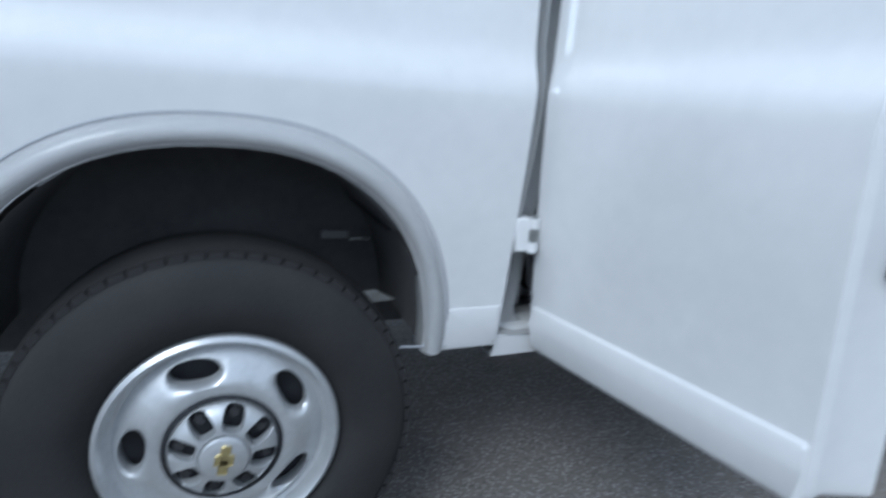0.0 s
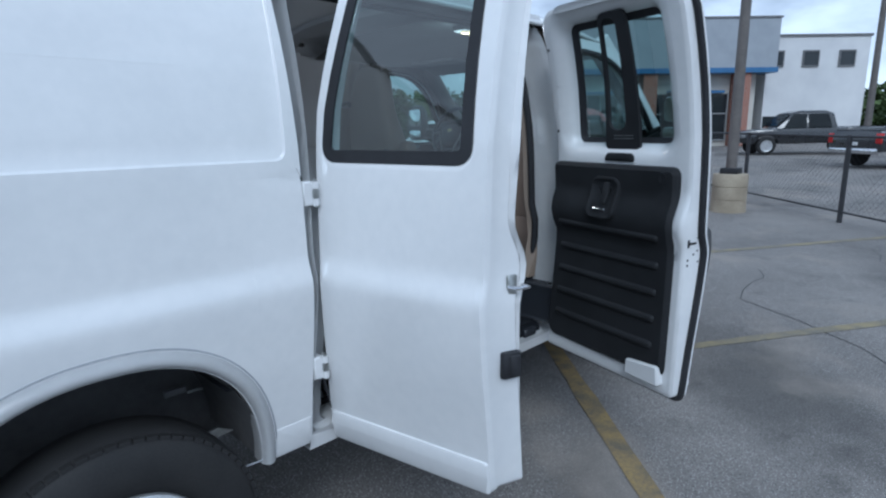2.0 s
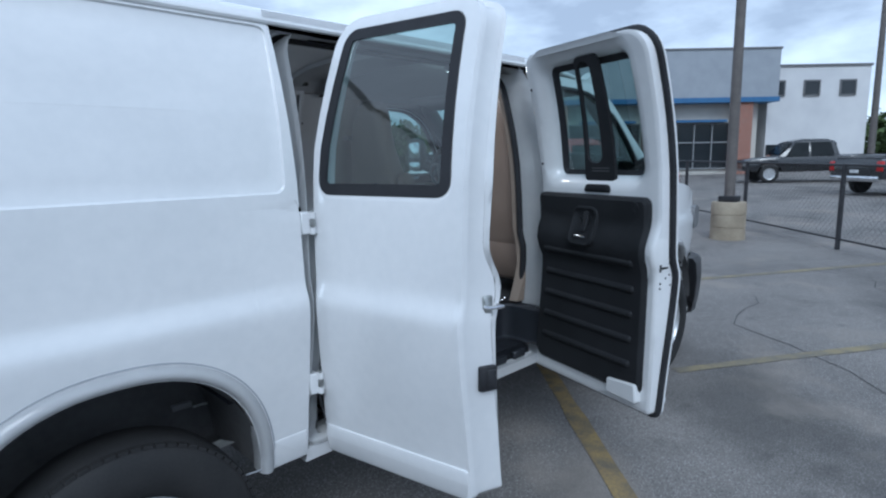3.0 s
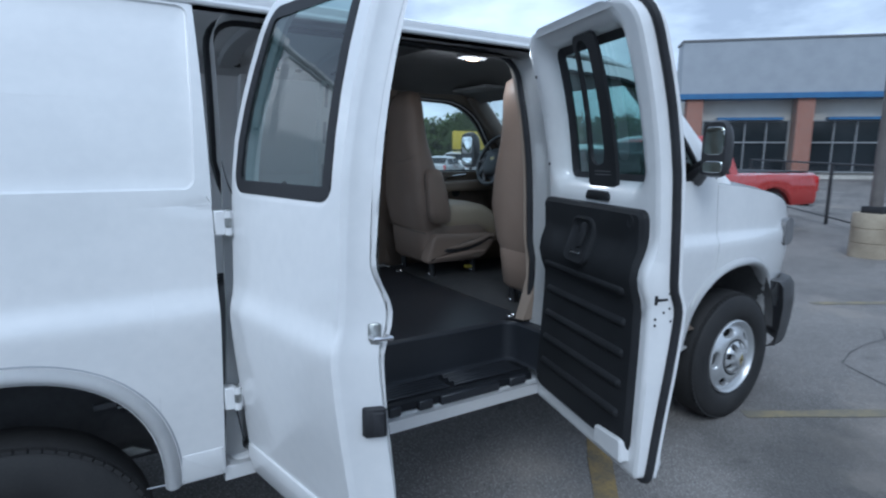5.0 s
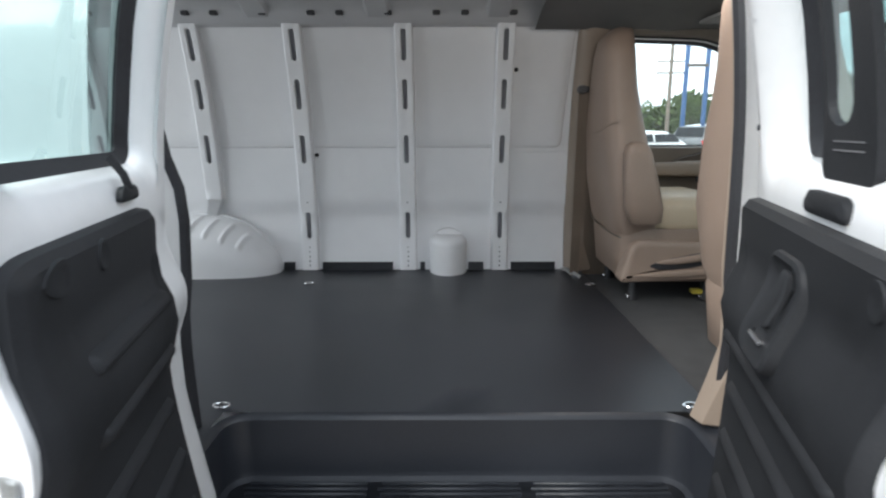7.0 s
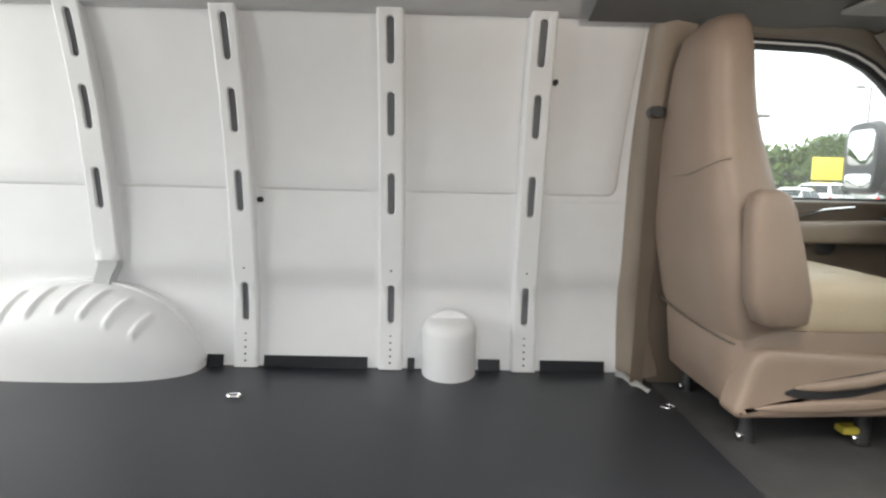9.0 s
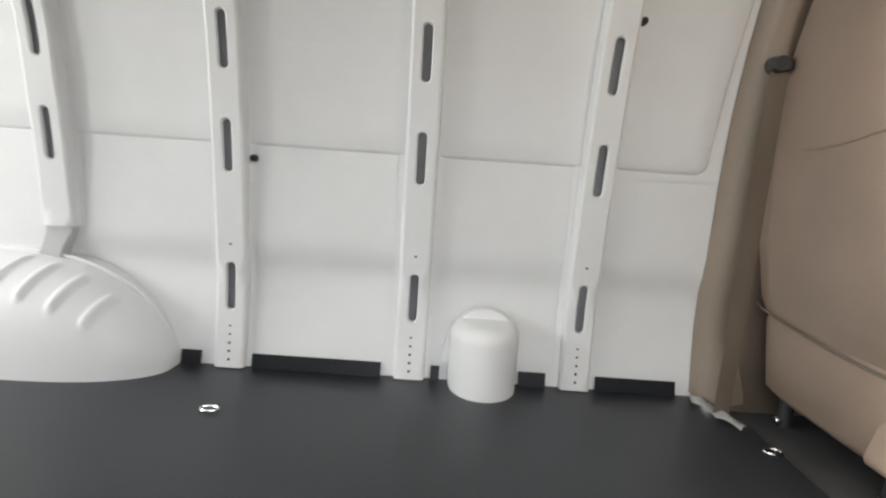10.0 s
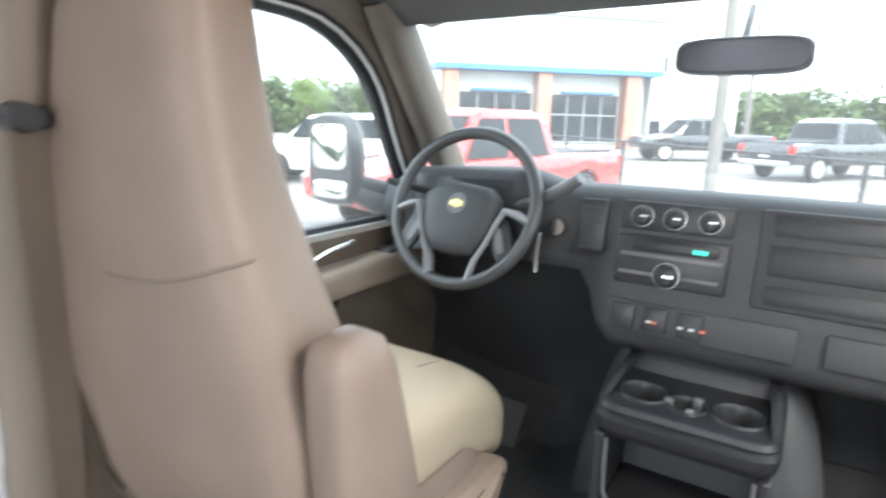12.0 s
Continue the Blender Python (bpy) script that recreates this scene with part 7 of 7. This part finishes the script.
parked_car("pickup", "red", 10.0, 5.50, 165, "red pickup truck parked by the fence")
parked_car("pickup", "black", 23.4, 0.4, -36, "black pickup truck parked tail towards the lot")
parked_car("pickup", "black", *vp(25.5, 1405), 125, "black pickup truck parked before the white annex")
parked_car("suv", "white", 13.0, 11.5, 120, "white sport utility vehicle parked in the lot")
parked_car("sedan", "white", 21.5, 17.5, 120, "white saloon car parked in the lot")
parked_car("sedan", "white", 10.5, 24.5, 10, "white saloon car in a row of parked cars")
parked_car("suv", "grey", 14.2, 26.5, 35, "dark grey sport utility vehicle in a row of parked cars")
parked_car("sedan", "silver", 19.0, 28.0, 40, "silver saloon car in a row of parked cars")
parked_car("sedan", "white", 6.0, 24.5, 5, "white saloon car in a row of parked cars")
parked_car("suv", "white", 22.5, 31.0, 40, "white sport utility vehicle in a row of parked cars")
parked_car("suv", "grey", 26.5, 33.0, 40, "dark grey sport utility vehicle in a row of parked cars")

# ---- roadside signs, poles ----
SIGN_BLUE = mat("blue_sign_post", (0.06, 0.14, 0.30), (0.05, 0.11, 0.25), 0.5, 3)
YELLOW = mat("yellow_sign", (0.62, 0.47, 0.06), (0.52, 0.40, 0.05), 0.6, 2)
pyl = thing("pylon_sign", "tall two-post roadside pylon sign", "sign", (13.6, 29.0, 0))
for dx in (0, 1.05):
    bm = BM()
    box(bm, (dx - 0.09, -0.09, -0.2), (dx + 0.09, 0.09, 8.5), 0.01)
    part("post", bm, SIGN_BLUE, pyl)
for z0, z1 in ((4.6, 4.75), (5.6, 8.4)):
    bm = BM()
    box(bm, (0.0, -0.12, z0), (1.05, 0.12, z1), 0.01)
    part("cross_bar" if z1 < 5 else "sign_box", bm, POLE if z1 < 5 else FRAME_W, pyl)
ut = thing("utility_pole", "wooden utility pole with crossarms", "utility pole", (15.5, 36.0, 0))
bm = BM()
cyl(bm, (0, 0, -0.2), (0, 0, 9.0), 0.13, 0.09, 12)
part("pole", bm, WOOD_POLE, ut)
for z in (4.9, 5.6, 8.0):
    bm = BM()
    box(bm, (-0.9, -0.05, z), (0.9, 0.05, z + 0.1), 0.01)
    part("crossarm", bm, WOOD_POLE, ut)
bs = thing("billboard", "yellow roadside sign board on posts", "sign", (24.5, 33.0, 0))
bm = BM()
box(bm, (-1.6, -0.06, 1.9), (1.6, 0.06, 3.2), 0.02)
part("panel", bm, YELLOW, bs, "plain yellow sign panel")
for dx in (-1.2, 1.2):
    bm = BM()
    cyl(bm, (dx, 0, -0.1), (dx, 0, 2.0), 0.06, seg=8)
    part("post", bm, POLE, bs)
for x, y, z, c, nm in ((13.0, 22.0, 2.05, (0.75, 0.30, 0.04), "orange"), (12.3, 22.2, 2.05, (0.10, 0.45, 0.08), "green")):
    bl = thing("balloon", nm + " advertising balloon on a thin string", "balloon", (x, y, 0), "balloons")
    bm = BM()
    bmesh.ops.create_uvsphere(bm, u_segments=20, v_segments=14, radius=0.16)
    for v in bm.verts:
        v.co.z = v.co.z * (1.12 if v.co.z > 0 else 1.35) + z
    part("skin", bm, mat(nm + "_latex", c, None, 0.3, 4), bl)
    bm = BM()
    cyl(bm, (0, 0, 0), (0, 0, z - 0.2), 0.004, seg=5)
    part("string", bm, FRAME_W, bl)

# ---- trees ----
LEAF = mat("foliage", (0.085, 0.13, 0.035), (0.035, 0.06, 0.018), 0.7, 0.6, 0.2, 8)
LEAF_L = mat("light_foliage", (0.16, 0.24, 0.05), (0.08, 0.13, 0.03), 0.7, 0.6, 0.2, 8)
BARK = mat("bark", (0.13, 0.10, 0.075), (0.07, 0.055, 0.04), 0.9, 5, 0.6, 30)


def leaf_clump(verts, faces, c, r, n, rng, size):
    for _ in range(n):
        d = Vector((rng.gauss(0, 1), rng.gauss(0, 1), rng.gauss(0, 0.8)))
        d = d.normalized() * r * (rng.random() ** 0.45)
        p = c + d
        a = Vector((rng.gauss(0, 1), rng.gauss(0, 1), rng.gauss(0, 1))).normalized()
        b = a.cross(Vector((rng.gauss(0, 1), rng.gauss(0, 1), rng.gauss(0, 1)))).normalized()
        s = size * (0.6 + 0.8 * rng.random())
        i = len(verts)
        verts += [p - a * s, p + b * s * 0.5, p + a * s, p - b * s * 0.5]
        faces.append((i, i + 1, i + 2, i + 3))


def tree(x, y, h, seed, light=False):
    rng = random.Random(seed)
    z = ground_z(x, y)
    t = thing("tree", "leafy green broadleaf tree", "tree", (x, y, z), "trees")
    bm = BM()
    cyl(bm, (0, 0, -0.1), (0.1, 0, h * 0.5), h * 0.03, h * 0.016, 10)
    for k in range(6):
        a = k * 1.05 + rng.random()
        b = Vector((0.06, 0, h * (0.3 + 0.05 * k)))
        cyl(bm, b, b + Vector((math.cos(a) * h * 0.22, math.sin(a) * h * 0.22, h * 0.22)), h * 0.012, h * 0.005, 6)
    part("trunk", bm, BARK, t)
    V, F = [], []
    for k in range(34):
        a, rr = rng.random() * 6.28, rng.random() ** 0.5
        zz = h * (0.36 + 0.58 * rng.random())
        w = h * 0.33 * math.sqrt(max(0.05, 1 - ((zz / h - 0.60) / 0.42) ** 2))
        leaf_clump(V, F, Vector((math.cos(a) * rr * w, math.sin(a) * rr * w, zz)), h * 0.11, 130, rng, h * 0.017)
    me = bpy.data.meshes.new("crown")
    me.from_pydata(V, [], F)
    me.materials.append(LEAF_L if light else LEAF)
    ob = new("crown", me)
    ob.parent = t


for i, (x, y, h, lt) in enumerate(((30, 42, 5.5, 0), (35, 47, 6, 0), (27, 47, 5.0, 0), (40, 40, 5.5, 1), (44, 36, 6, 0), (46, 33, 6.0, 1), (22, 48, 4.5, 0))):
    tree(x, y, h, 100 + i, bool(lt))


def woods(name, pts, hlo, hhi, seed, leaves=60, size=0.26):
    """A far belt of woodland."""
    rng = random.Random(seed)
    V, F = [], []
    for (x0, y0), (x1, y1) in zip(pts, pts[1:]):
        n = int(math.hypot(x1 - x0, y1 - y0) / 1.6)
        for i in range(n):
            t = (i + rng.random()) / n
            x, y = x0 + (x1 - x0) * t, y0 + (y1 - y0) * t
            h = hlo + (hhi - hlo) * (0.5 + 0.5 * noise.noise(Vector((x * 0.05, y * 0.05, seed))))
            for k in range(6):
                leaf_clump(V, F, Vector((x + rng.gauss(0, 1.5), y + rng.gauss(0, 1.5), ground_z(x, y) + h * (k + 0.3) / 6)), 1.8, leaves, rng, size)
    me = bpy.data.meshes.new(name)
    me.from_pydata(V, [], F)
    me.materials.append(LEAF)
    tagged(new(name, me), "far belt of dark green woodland", "woodland", kind="stuff")


woods("far_woods", [(-40, 75), (5, 72), (27, 67)], 3.2, 4.8, 7, 170, 0.36)
woods("far_woods", [(27, 67), (52, 56), (70, 40)], 4.0, 6.6, 5, 170, 0.38)
woods("far_woods", [(70, 40), (75, 25), (66, 2), (64.5, -9)], 3.2, 4.8, 8, 150, 0.34)
woods("far_woods", [(64.5, -9), (64, -14), (66, -30), (60, -60), (20, -80), (-30, -70), (-60, -30), (-60, 30), (-40, 75)], 5.5, 8.5, 9, 110, 0.40)
